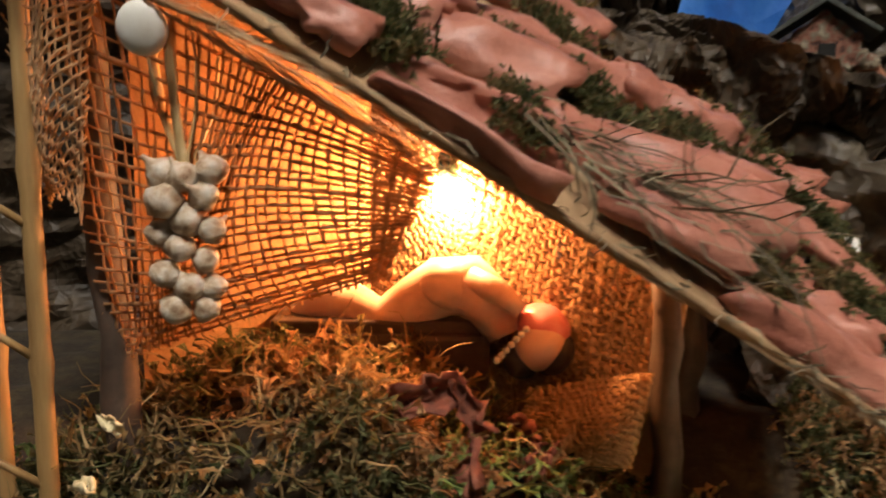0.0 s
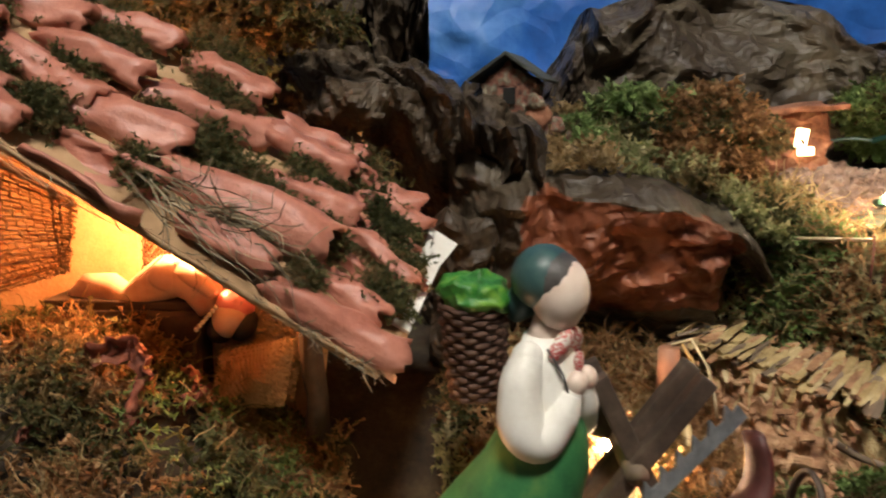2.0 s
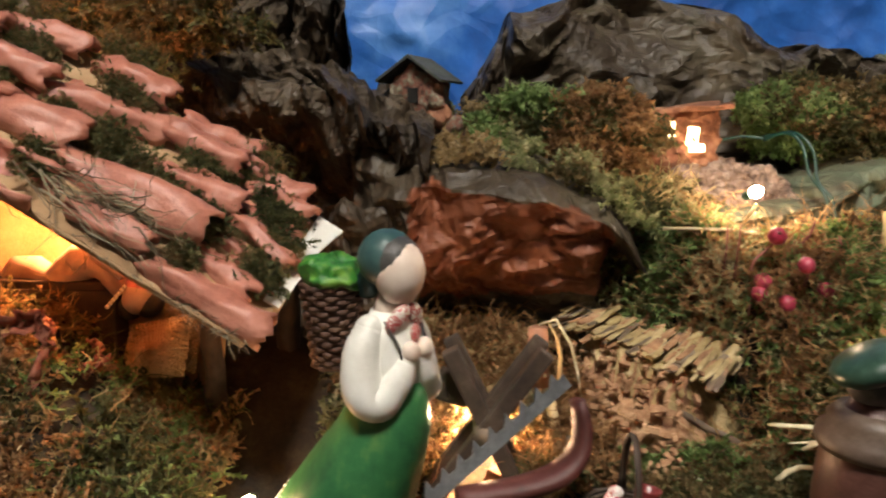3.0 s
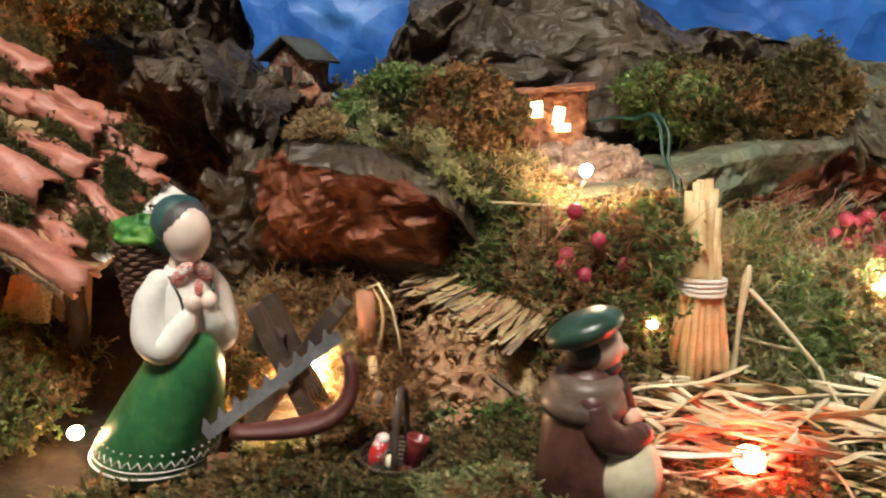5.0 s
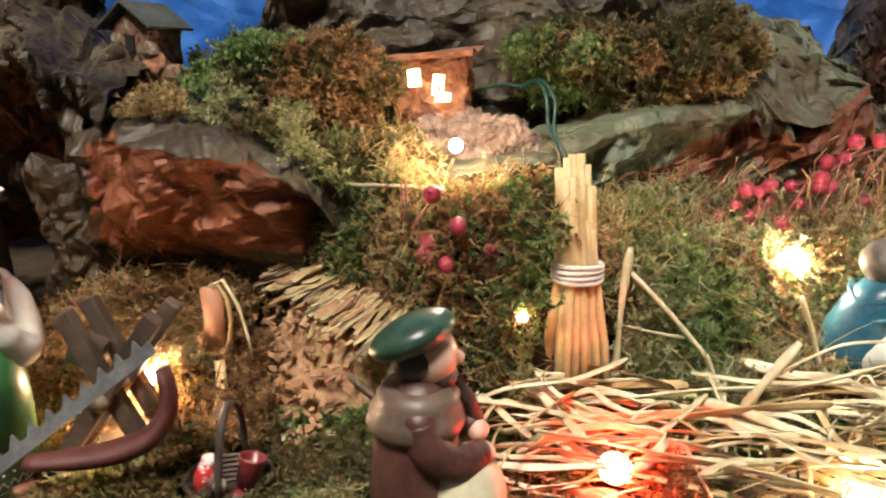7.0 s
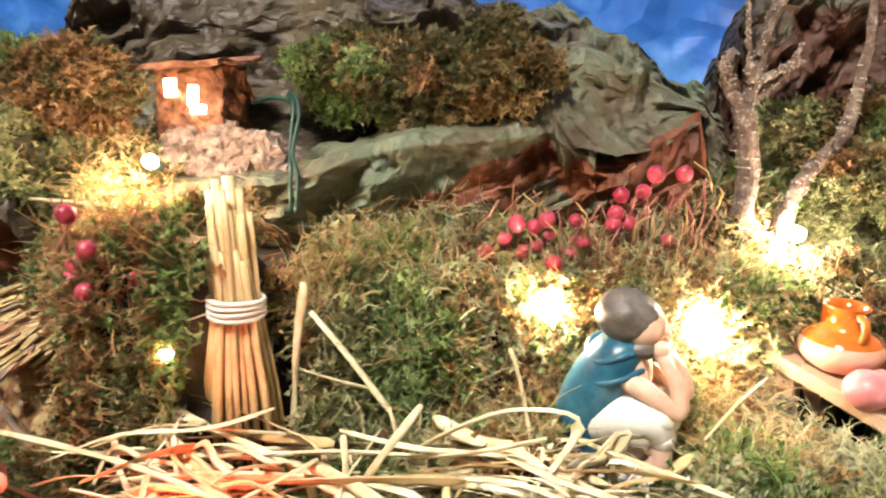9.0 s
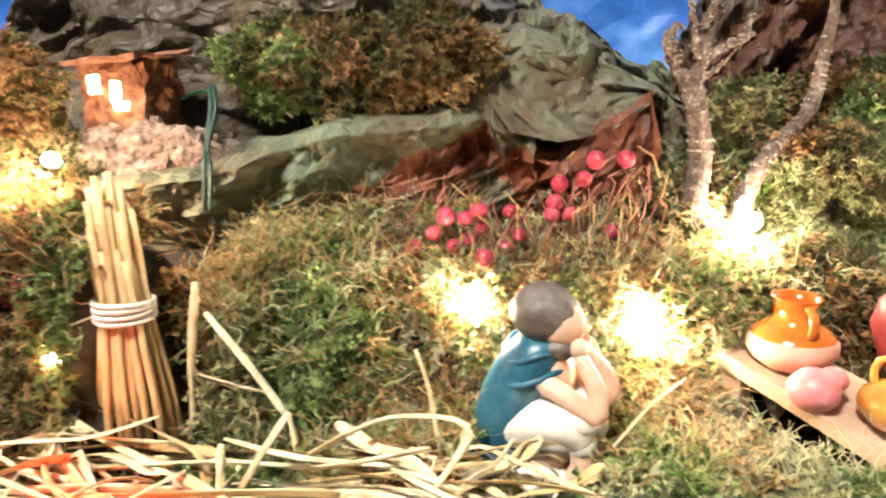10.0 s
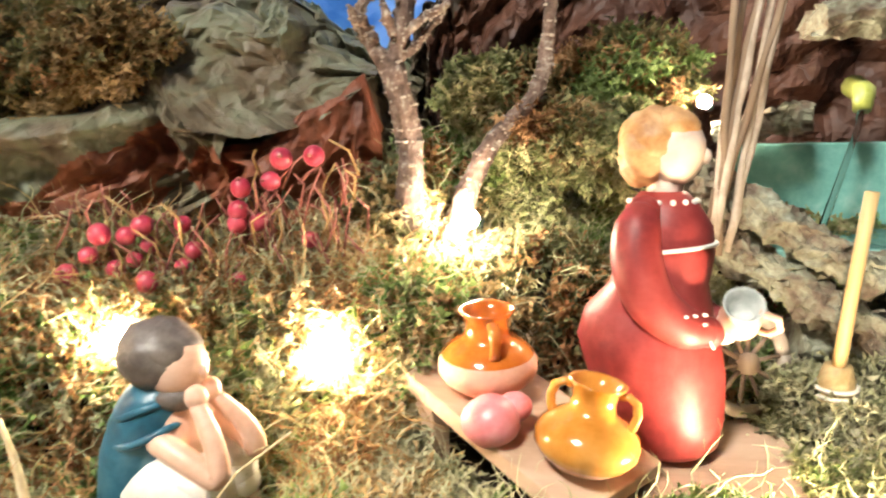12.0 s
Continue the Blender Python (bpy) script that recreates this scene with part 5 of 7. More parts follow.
def kneeling_man():
    bm = bmesh.new()
    # cloak down the back, with a collar fold and a hem
    loft(bm, [(0, 0.015, 0.008, 0.0155, 0.0110), (0, 0.0155, 0.014, 0.0178, 0.0140), (0, 0.013, 0.032, 0.0186, 0.0155), (0, 0.008, 0.050, 0.0186, 0.0158), (0, 0.003, 0.062, 0.0174, 0.0150), (0, 0.0, 0.070, 0.0145, 0.0128), (0, -0.002, 0.076, 0.0105, 0.0095)], 36, 0)
    for zz, q in ((0.068, 0.0152), (0.060, 0.0175), (0.020, 0.0180)):
        tube(bm, [(q * math.cos(a), (0.0015 if zz > 0.05 else 0.0148) + q * 0.84 * math.sin(a), zz + 0.003 * math.sin(a * 2 + zz * 90)) for a in np.linspace(0, 2 * math.pi, 41)], 0.0014, 8, 0)
    # head, hair and beard
    blob(bm, (0, -0.0085, 0.0815), (0.0106, 0.0112, 0.0112), 2)
    blob(bm, (0, -0.0200, 0.0805), (0.0016, 0.0018, 0.0026), 2, u=10, v=8)
    blob(bm, (0, -0.0020, 0.0850), (0.0142, 0.0140, 0.0125), 4, (14, 0, 0), u=36, v=24, rough=0.0008, freq=260)
    blob(bm, (0, -0.0065, 0.0885), (0.0118, 0.0112, 0.0068), 4, (20, 0, 0), u=24, v=14, rough=0.0006, freq=260)
    blob(bm, (0, -0.0090, 0.0720), (0.0105, 0.0095, 0.0062), 4, u=20, v=12, rough=0.0006, freq=260)
    # chest, forearms and hands
    blob(bm, (0, -0.0075, 0.056), (0.0118, 0.0085, 0.0165), 5, u=20, v=14)
    for s in (-1, 1):
        limb(bm, [(s * 0.0115, -0.008, 0.058), (s * 0.0125, -0.018, 0.054), (s * 0.0110, -0.0290, 0.0480), (s * 0.0085, -0.0280, 0.058), (s * 0.0045, -0.0200, 0.0690)], [0.0046, 0.0044, 0.0042, 0.0036, 0.0030], 14, 2)
        blob(bm, (s * 0.0035, -0.0185, 0.0725), (0.0040, 0.0042, 0.0044), 2, u=12, v=8)
        blob(bm, (s * 0.0105, -0.0190, 0.0440), (0.0082, 0.0098, 0.0066), 3, (0, 20 * s, 0), u=22, v=14, rough=0.0018, freq=130)
        limb(bm, [(s * 0.0090, 0.004, 0.036), (s * 0.0100, -0.008, 0.041), (s * 0.0100, -0.018, 0.041), (s * 0.0095, -0.023, 0.034)], [0.0098, 0.0106, 0.0096, 0.0066], 18, 3)
        limb(bm, [(s * 0.0095, -0.022, 0.033), (s * 0.0095, -0.024, 0.024), (s * 0.0095, -0.020, 0.016)], [0.0054, 0.0050, 0.0048], 14, 2)
        limb(bm, [(s * 0.0100, -0.020, 0.011), (s * 0.0105, -0.008, 0.011), (s * 0.0105, 0.006, 0.010), (s * 0.0100, 0.018, 0.006)], [0.0088, 0.0098, 0.0085, 0.0050], 16, 3)
    blob(bm, (0, -0.010, 0.0365), (0.0182, 0.0160, 0.0135), 3, (14, 0, 0), u=36, v=24, rough=0.0022, freq=110)
    blob(bm, (0, -0.005, 0.020), (0.0128, 0.0135, 0.0105), 5, u=20, v=12)
    ob = thing("kneeling_figurine", bm, [M_BLUE, M_HAIR, M_SKIN, M_WHITE, M_GREY_HAIR, M_SKIN], "painted clay kneeling man in blue cloak and white breeches", "figurine")
    ob.matrix_basis = pose(0.588, 0.290, 0.068, 0, 0, 76)


def red_woman():
    bm = bmesh.new()
    loft(bm, [(0, -0.004, 0, 0.0165, 0.016), (0, -0.004, 0.003, 0.0195, 0.0195), (0, -0.003, 0.014, 0.0215, 0.0225), (0, 0.001, 0.03, 0.0235, 0.0265), (0, 0.004, 0.044, 0.0235, 0.0275), (0, 0.004, 0.055, 0.0205, 0.0245), (0, 0.0, 0.066, 0.0165, 0.0185), (0, -0.002, 0.078, 0.0165, 0.0185),
              (0, -0.002, 0.088, 0.0165, 0.0175), (0, -0.001, 0.096, 0.0135, 0.0135), (0, -0.001, 0.101, 0.0085, 0.0085)], 36, 0)
    for s in (-1, 1):
        limb(bm, [(s * 0.0125, 0.004, 0.094), (s * 0.0185, 0.006, 0.086), (s * 0.0205, 0.005, 0.074), (s * 0.0205, 0.0, 0.062), (s * 0.0175, -0.010, 0.053), (s * 0.0125, -0.020, 0.050)], [0.0062, 0.0088, 0.0094, 0.0092, 0.0082, 0.0055], 16, 0)
        blob(bm, (s * 0.0095, -0.0245, 0.0495), (0.0045, 0.0048, 0.0042), 1, u=12, v=8)
        tube(bm, [(s * (0.0125 + 0.0056 * math.cos(a)), -0.0196 + 0.002 * math.sin(a), 0.050 + 0.0056 * math.sin(a)) for a in np.linspace(0, 2 * math.pi, 17)], 0.0006, 5, 3)
        rnd = random.Random(5)
        for k in range(14):
            u, w = (k % 5) / 5, (k // 5)
            blob(bm, (s * (0.0205 + 0.0035 - 0.0052 * w * 0.5), -0.006 - 0.0032 * (k % 5), 0.0565 - 0.004 * w + 0.0006 * (k % 5)), (0.00085, 0.00105, 0.0007), 3, u=6, v=4)
    for k in range(16):
        a = 2 * math.pi * k / 16
        blob(bm, (0.0128 * math.cos(a), -0.001 + 0.0128 * math.sin(a), 0.0973), 0.00115, 3, u=8, v=6)
    tube(bm, [(0.0172 * math.cos(a), -0.002 + 0.0188 * math.sin(a), 0.0795 - 0.002 * math.sin(a)) for a in np.linspace(math.pi, 2 * math.pi, 25)], 0.0009, 6, 3)
    tube(bm, [(0, -0.001, 0.098), (0, -0.003, 0.108)], [0.0068, 0.006], 12, 1)
    blob(bm, (0, -0.0045, 0.1165), (0.0118, 0.0118, 0.0138), 1)
    blob(bm, (0, -0.0160, 0.1140), (0.0018, 0.0022, 0.0030), 1, u=10, v=8)
    blob(bm, (0, 0.0030, 0.1195), (0.0138, 0.0132, 0.0135), 2, (-18, 0, 0), u=40, v=28, rough=0.0011, freq=260)
    blob(bm, (0, 0.0060, 0.1120), (0.0126, 0.0098, 0.0095), 2, (0, 0, 0), u=36, v=24, rough=0.0012, freq=280)
    blob(bm, (0, -0.0058, 0.1262), (0.0118, 0.0086, 0.0062), 2, (24, 0, 0), u=30, v=18, rough=0.0010, freq=280)
    for s in (-1, 1):
        blob(bm, (s * 0.0098, 0.0055, 0.1150), (0.0036, 0.0068, 0.0095), 2, (-32, 0, s * -12), u=20, v=14, rough=0.0009, freq=280)
    ob = thing("woman_figurine", bm, [M_RED, M_PALE_SKIN, M_BLOND, M_WHITE], "painted clay blond woman in red dress holding a jug", "figurine")
    ob.matrix_basis = pose(0.7660, 0.340, 0.0955, -8, 0, 0) @ pose(0, 0, 0, 0, 0, 74)
    j = holder("small_jug", (0.7925, 0.336, 0.146), "small clay jug with grey-white glazed inside and loop handle", "jug")
    bm = bmesh.new()
    n, prof = 24, [(0.0, 0.35, 0), (0.002, 0.62, 0), (0.007, 0.95, 0), (0.012, 0.98, 0), (0.017, 0.72, 0), (0.020, 0.70, 1), (0.0235, 0.95, 1), (0.0245, 0.95, 1), (0.0235, 0.85, 1), (0.0195, 0.6, 1), (0.013, 0.55, 1)]
    rings = [[bm.verts.new((0.0098 * q * math.cos(a), 0.0098 * q * math.sin(a), hh)) for a in (2 * math.pi * k / n for k in range(n))] for hh, q, _ in prof]
    for i, (a, b) in enumerate(zip(rings, rings[1:])):
        for k in range(n):
            bm.faces.new((a[k], a[(k + 1) % n], b[(k + 1) % n], b[k])).material_index = prof[i + 1][2]
    bm.faces.new(rings[0][::-1])
    bm.faces.new(rings[-1]).material_index = 1
    part("body", bm, [M_RAW_CLAY, M_GREY_GLAZE], j)
    bm = bmesh.new()
    tube(bm, [(0.007, 0, 0.021), (0.0155, 0, 0.0205), (0.0175, 0, 0.013), (0.014, 0, 0.006), (0.009, 0, 0.006)], 0.0018, 8)
    part("handle", bm, M_RAW_CLAY, j)
    j.rotation_euler = (radians(38), radians(12), radians(-20))
    j.scale = (0.78, 0.78, 0.78)


green_woman()
beret_man()
kneeling_man()
red_woman()


# ---- sawhorse, saw, basket, log ----
def sawhorse():
    s = holder("sawhorse", (0.205, 0.205, 0.07), "small dark wooden sawhorse with crossed legs", "sawhorse")
    z0 = 0.07
    for y in (0.190, 0.210):
        for a, b in (((0.197, 0.146), (0.238, z0 - 0.006)), ((0.240, 0.147), (0.182, z0 - 0.006))):
            bm = bmesh.new()
            pa, pb = Vector((a[0], y, a[1])), Vector((b[0], y + (0.004 if a[0] < 0.2 else -0.004), b[1]))
            d = (pb - pa).normalized()
            ang = math.degrees(math.atan2(d.x, -d.z))
            box(bm, (pa + pb) / 2, (0.0078, 0.0070, (pb - pa).length), 0, (0, -ang, 0), 0.001)
            part("leg", bm, M_WOOD_DARK, s, smooth=False)
    bm = bmesh.new()
    tube(bm, [(0.213, 0.182, 0.108), (0.213, 0.21, 0.109), (0.213, 0.236, 0.108)], [0.0045, 0.0047, 0.0045], 10, seed=2, wobble=0.08)
    part("crossbar", bm, M_WOOD, s, "round wooden crossbar")
    bm = bmesh.new()
    box(bm, (0.199, 0.205, 0.124), (0.016, 0.012, 0.014), 0, (0, 20, 10), 0.002)
    part("stub", bm, M_WOOD_DARK, s, smooth=False)
    for o in s.children:
        o.matrix_parent_inverse = Matrix.Translation(-s.location)


def bow_saw():
    s = holder("bow_saw", (0.222, 0.16, 0.1), "toy bow saw with toothed grey blade and maroon bow", "saw")
    a, b = Vector((0.190, 0.148, 0.0975)), Vector((0.2465, 0.1700, 0.1415))
    d = (b - a).normalized()
    out = Vector((-0.61, 0.0, 0.79))
    out = (out - d * out.dot(d)).normalized()
    nrm = d.cross(out)
    ln = (b - a).length
    bm = bmesh.new()
    teeth, prof = 9, []
    for k in range(teeth):
        u = ln * k / teeth
        prof += [(u, 0.0016), (u + ln / teeth * 0.46, 0.0058), (u + ln / teeth * 0.52, 0.0056), (u + ln / teeth * 0.55, 0.0016)]
    prof.append((ln, 0.0024))
    lo = [(u, -0.0036) for u, _ in prof]
    th = 0.0007
    F = [[bm.verts.new(a + d * u + out * w + nrm * k * th) for u, w in prof] for k in (1, -1)]
    G = [[bm.verts.new(a + d * u + out * w + nrm * k * th) for u, w in lo] for k in (1, -1)]
    m = len(prof)
    for i in range(m - 1):
        bm.faces.new((F[0][i], F[0][i + 1], G[0][i + 1], G[0][i]))
        bm.faces.new((F[1][i + 1], F[1][i], G[1][i], G[1][i + 1]))
        bm.faces.new((F[0][i + 1], F[0][i], F[1][i], F[1][i + 1]))
        bm.faces.new((G[0][i], G[0][i + 1], G[1][i + 1], G[1][i]))
    bm.faces.new((F[0][0], G[0][0], G[1][0], F[1][0]))
    bm.faces.new((F[0][-1], F[1][-1], G[1][-1], G[0][-1]))
    bmesh.ops.recalc_face_normals(bm, faces=bm.faces)
    part("blade", bm, M_STEEL, s, "grey toothed blade", False)
    bm = bmesh.new()
    pts = []
    for t in np.linspace(0, 1, 22):
        u = ln * (0.14 + 0.83 * t)
        w = -0.004 - 0.028 * math.sin(math.pi * min(1.0, t * 0.96 + 0.02)) ** 0.65 * (0.45 + 0.75 * t)
        pts.append(a + d * u * (1 + 0.05 * math.sin(math.pi * t)) + out * w + nrm * 0.001)
    tube(bm, pts, [0.0060 + 0.0034 * math.sin(math.pi * t) for t in np.linspace(0, 1, 22)], 12, flat=0.5)
    part("bow", bm, M_SAW_RED, s, "maroon wooden bow")
    for o in s.children:
        o.matrix_parent_inverse = Matrix.Translation(-s.location)


def hand_basket():
    b = holder("hand_basket", (0.274, 0.172, 0.070), "dark wire basket with arched handle", "basket")
    for k in range(7):
        bm = bmesh.new()
        r = 0.0125 + 0.0009 * k
        tube(bm, [((r + 0.0004 * math.cos(9 * a + k * 3)) * math.cos(a), (r + 0.0004 * math.cos(9 * a + k * 3)) * math.sin(a), 0.0015 + 0.0019 * k) for a in np.linspace(0, 2 * math.pi, 33)], 0.0011, 6)
        part("cane", bm, M_WOOD_DARK, b)
    bm = bmesh.new()
    bmesh.ops.create_cone(bm, cap_ends=True, segments=24, radius1=0.012, radius2=0.0125, depth=0.002, matrix=pose(0, 0, 0.001))
    part("bottom", bm, M_WOOD_DARK, b)
    bm = bmesh.new()
    tube(bm, [(0.002, 0.0165 * math.cos(a), 0.013 + 0.033 * math.sin(a)) for a in np.linspace(0, math.pi, 17)], 0.0017, 7, flat=0.6)
    part("handle", bm, M_WOOD_DARK, b)
    bm = bmesh.new()
    tube(bm, [(0, 0, 0), (0.0015, 0, 0.008), (0.004, 0, 0.015)], [0.0036, 0.0042, 0.0034], 12)
    blob(bm, (0.004, 0, 0.0155), (0.0034, 0.0034, 0.003), u=12, v=8)
    thing("toy_sausage", bm, M_CREAM_SAUSAGE, "small red and white striped sausage in the basket", "toy food").location = (0.2645, 0.166, 0.078)
    bm = bmesh.new()
    loft(bm, [(0, 0, 0, 0.0046, 0.0046), (0, 0, 0.012, 0.0056, 0.0056), (0, 0, 0.0135, 0.0060, 0.0060), (0, 0, 0.0128, 0.0048, 0.0048), (0, 0, 0.006, 0.0042, 0.0042)], 20)
    m = thing("toy_mug", bm, M_MUG, "small dark red clay mug in the basket", "mug")
    m.matrix_basis = pose(0.2815, 0.172, 0.079, -8, 12, 0)
    bm = bmesh.new()
    blob(bm, (0, 0, 0), (0.0028, 0.0028, 0.0038))
    thing("toy_egg", bm, M_CREAM, "small cream egg in the basket", "toy food").location = (0.2722, 0.166, 0.082)
    bm = bmesh.new()
    blob(bm, (0, 0, 0), (0.0042, 0.0036, 0.0036), rough=0.0004, freq=300)
    thing("toy_apple", bm, M_RED_BERRY, "small red apple in the basket", "toy food").location = (0.2795, 0.164, 0.078)


def sickle():
    s = holder("toy_sickle", (0.250, 0.235, 0.09), "small peeled log stub with a curved pale blade tied on", "sickle")
    bm = bmesh.new()
    tube(bm, [(-0.0075, 0.012, 0.020), (-0.008, 0.0115, 0.036), (-0.0085, 0.011, 0.052)], [0.0056, 0.0054, 0.0052], 14, seed=5, wobble=0.05)
    part("handle", bm, M_PEELED, s, "pinkish peeled wood stub")
    bm = bmesh.new()
    pts = [(-0.004, 0.008, 0.056), (0.001, 0.007, 0.048), (0.003, 0.006, 0.038), (0.0025, 0.004, 0.028), (-0.001, 0.003, 0.019)]
    tube(bm, pts, [0.0012, 0.0022, 0.0030, 0.0028, 0.0012], 8, flat=0.35)
    part("blade", bm, M_YELLOW_WOOD, s, "curved pale wooden blade")
    bm = bmesh.new()
    tube(bm, [(0.001, -0.008, -0.012), (0.0, -0.004, 0.004), (-0.002, 0.0, 0.018)], [0.003, 0.003, 0.0026], 8)
    part("stick", bm, M_YELLOW_WOOD, s)
    bm = bmesh.new()
    tube(bm, [(-0.008, 0.009, 0.054), (0.0, 0.006, 0.058), (0.008, 0.004, 0.045), (0.012, 0.003, 0.03), (0.014, 0.003, 0.018)], [0.0008, 0.0009, 0.0008, 0.0007, 0.0005], 6)
    part("string", bm, M_STRAW, s)


def rotten_log():
    lg = holder("rotten_log", (0.291, 0.256, 0.07), "rotten log with crumbly front and splintered straw-coloured top", "log")
    a, b = Vector((-0.036, 0.034, 0)), Vector((0.038, -0.034, 0))
    out = Vector((-0.68, -0.73, 0))
    rnd = random.Random(3)
    bm = bmesh.new()
    n, m = 60, 34
    g = []
    for i in range(n):
        c = a.lerp(b, i / (n - 1))
        row = []
        for j in range(m):
            v = j / (m - 1)
            end = 1 - abs(2 * i / (n - 1) - 1) ** 3
            p = c + out * (-0.024 + 0.056 * v * (0.6 + 0.4 * end)) + Vector((0, 0, (0.070 - 0.008 * i / n - 0.074 * max(0, v - 0.25) ** 0.9) * (0.45 + 0.55 * end)))
            p += noise.noise_vector(p * 40) * 0.010 + noise.noise_vector(p * 150) * 0.0040 + noise.noise_vector(p * 380) * 0.0016
            row.append(bm.verts.new(p))
        g.append(row)
    for i in range(n - 1):
        for j in range(m - 1):
            bm.faces.new((g[i][j], g[i + 1][j], g[i + 1][j + 1], g[i][j + 1])).material_index = 1 if j < 0.45 * m + 4 * math.sin(i * 1.7) else 0
    bmesh.ops.recalc_face_normals(bm, faces=bm.faces)
    part("crumbly_wood", bm, [M_ROT, M_STRAW_DULL], lg, smooth=False)
    for k in range(290):
        q = (k + 0.5) / 290
        c = a.lerp(b, q) + out * rnd.uniform(-0.020, 0.010)
        base = c + Vector((0, 0, 0.068 - 0.012 * q + rnd.uniform(-0.003, 0.004) - 0.45 * max(0.0, (c - a.lerp(b, q)).dot(out))))
        grain = Vector((0.80 - 0.35 * q, 0.38, 0.16 + 0.25 * q)) + Vector((rnd.gauss(0, 0.06), rnd.gauss(0, 0.05), rnd.gauss(0, 0.05)))
        tip = base + grain.normalized() * rnd.uniform(0.008, 0.018)
        bm = bmesh.new()
        w = rnd.choice((0.0016, 0.0021, 0.0027, 0.0036))
        tube(bm, [base, base.lerp(tip, 0.5) + Vector((0, 0, rnd.uniform(-0.0008, 0.0008))), tip], [w * rnd.uniform(0.5, 0.9), w, w * rnd.uniform(0.35, 0.95)], 6, flat=0.5, seed=k, wobble=0.3)
        part("splinter", bm, (M_STRAW_DULL, M_STRAW_DULL, M_ROT, M_STRAW_DULL, M_WOOD)[k % 5], lg, smooth=False)
    for k in range(150):
        v = rnd.uniform(0.30, 0.98)
        c = a.lerp(b, rnd.random()) + out * (-0.010 + 0.05 * v) + Vector((0, 0, 0.074 - 0.076 * (v - 0.12) ** 0.9))
        bm = bmesh.new()
        box(bm, c, (rnd.uniform(0.002, 0.008), rnd.uniform(0.001, 0.003), rnd.uniform(0.001, 0.003)), 0, (rnd.uniform(-40, 40), rnd.uniform(-40, 40), rnd.uniform(-90, 90)), 0.0004)
        part("chip", bm, M_ROT, lg, smooth=False)


def sticks_on_ground():
    rnd = random.Random(6)
    for a, b, r, mt, lab in (((0.283, 0.218, 0.078), (0.340, 0.214, 0.083), 0.0022, M_STRAW, "pale cut straw stick lying on the moss"), ((0.285, 0.216, 0.076), (0.342, 0.205, 0.078), 0.0021, M_STRAW, "pale cut straw stick lying on the moss"),
                             ((0.300, 0.199, 0.072), (0.345, 0.182, 0.074), 0.0028, M_WOOD, "grey-brown stick lying on the moss"), ((0.296, 0.242, 0.108), (0.338, 0.219, 0.094), 0.0022, M_WOOD, "grey-brown twig lying against the log"),
                             ((0.246, 0.200, 0.070), (0.258, 0.215, 0.096), 0.0035, M_WOOD, "grey-brown stick leaning near the basket"), ((0.236, 0.196, 0.066), (0.250, 0.204, 0.088), 0.0048, M_WOOD_DARK, "short dark stick leaning near the basket"),
                             ((0.165, 0.36, 0.244), (0.285, 0.335, 0.247), 0.0030, M_BARK, "grey mossy branch lying before the far house")):
        bm = bmesh.new()
        A, B = Vector(a), Vector(b)
        pts = [A.lerp(B, k / 7) + Vector((rnd.uniform(-1, 1), rnd.uniform(-1, 1), rnd.uniform(-1, 1))) * 0.0008 for k in range(8)]
        tube(bm, pts, [r * (1 + 0.15 * math.sin(k * 2.1)) for k in range(8)], 8, flat=0.8)
        thing("stick", bm, mt, lab, "stick", "loose sticks")
    for k, (x, y, sx, sy, tz) in enumerate(((0.205, 0.175, 0.05, 0.014, 15), (0.225, 0.160, 0.044, 0.012, 12), (0.150, 0.135, 0.04, 0.018, -10), (0.19, 0.195, 0.034, 0.012, 30), (0.23, 0.21, 0.03, 0.012, -20), (0.30, 0.175, 0.04, 0.016, -25))):
        bm = bmesh.new()
        box(bm, (0, 0, 0), (sx, sy, 0.006), bevel=0.001)
        bmesh.ops.subdivide_edges(bm, edges=bm.edges, cuts=3, use_grid_fill=True)
        for v in bm.verts:
            v.co += noise.noise_vector(v.co * 120 + Vector((k * 3, 0, 0))) * 0.0028
        ob = thing("bark_piece", bm, M_CORK if k != 2 else M_BARK, "rough piece of brown bark lying on the ground", "bark", "bark pieces on the ground", smooth=False)
        ob.matrix_basis = pose(x, y, ground_at(x, y) + 0.002, 8 * (k % 3 - 1), 6, tz)


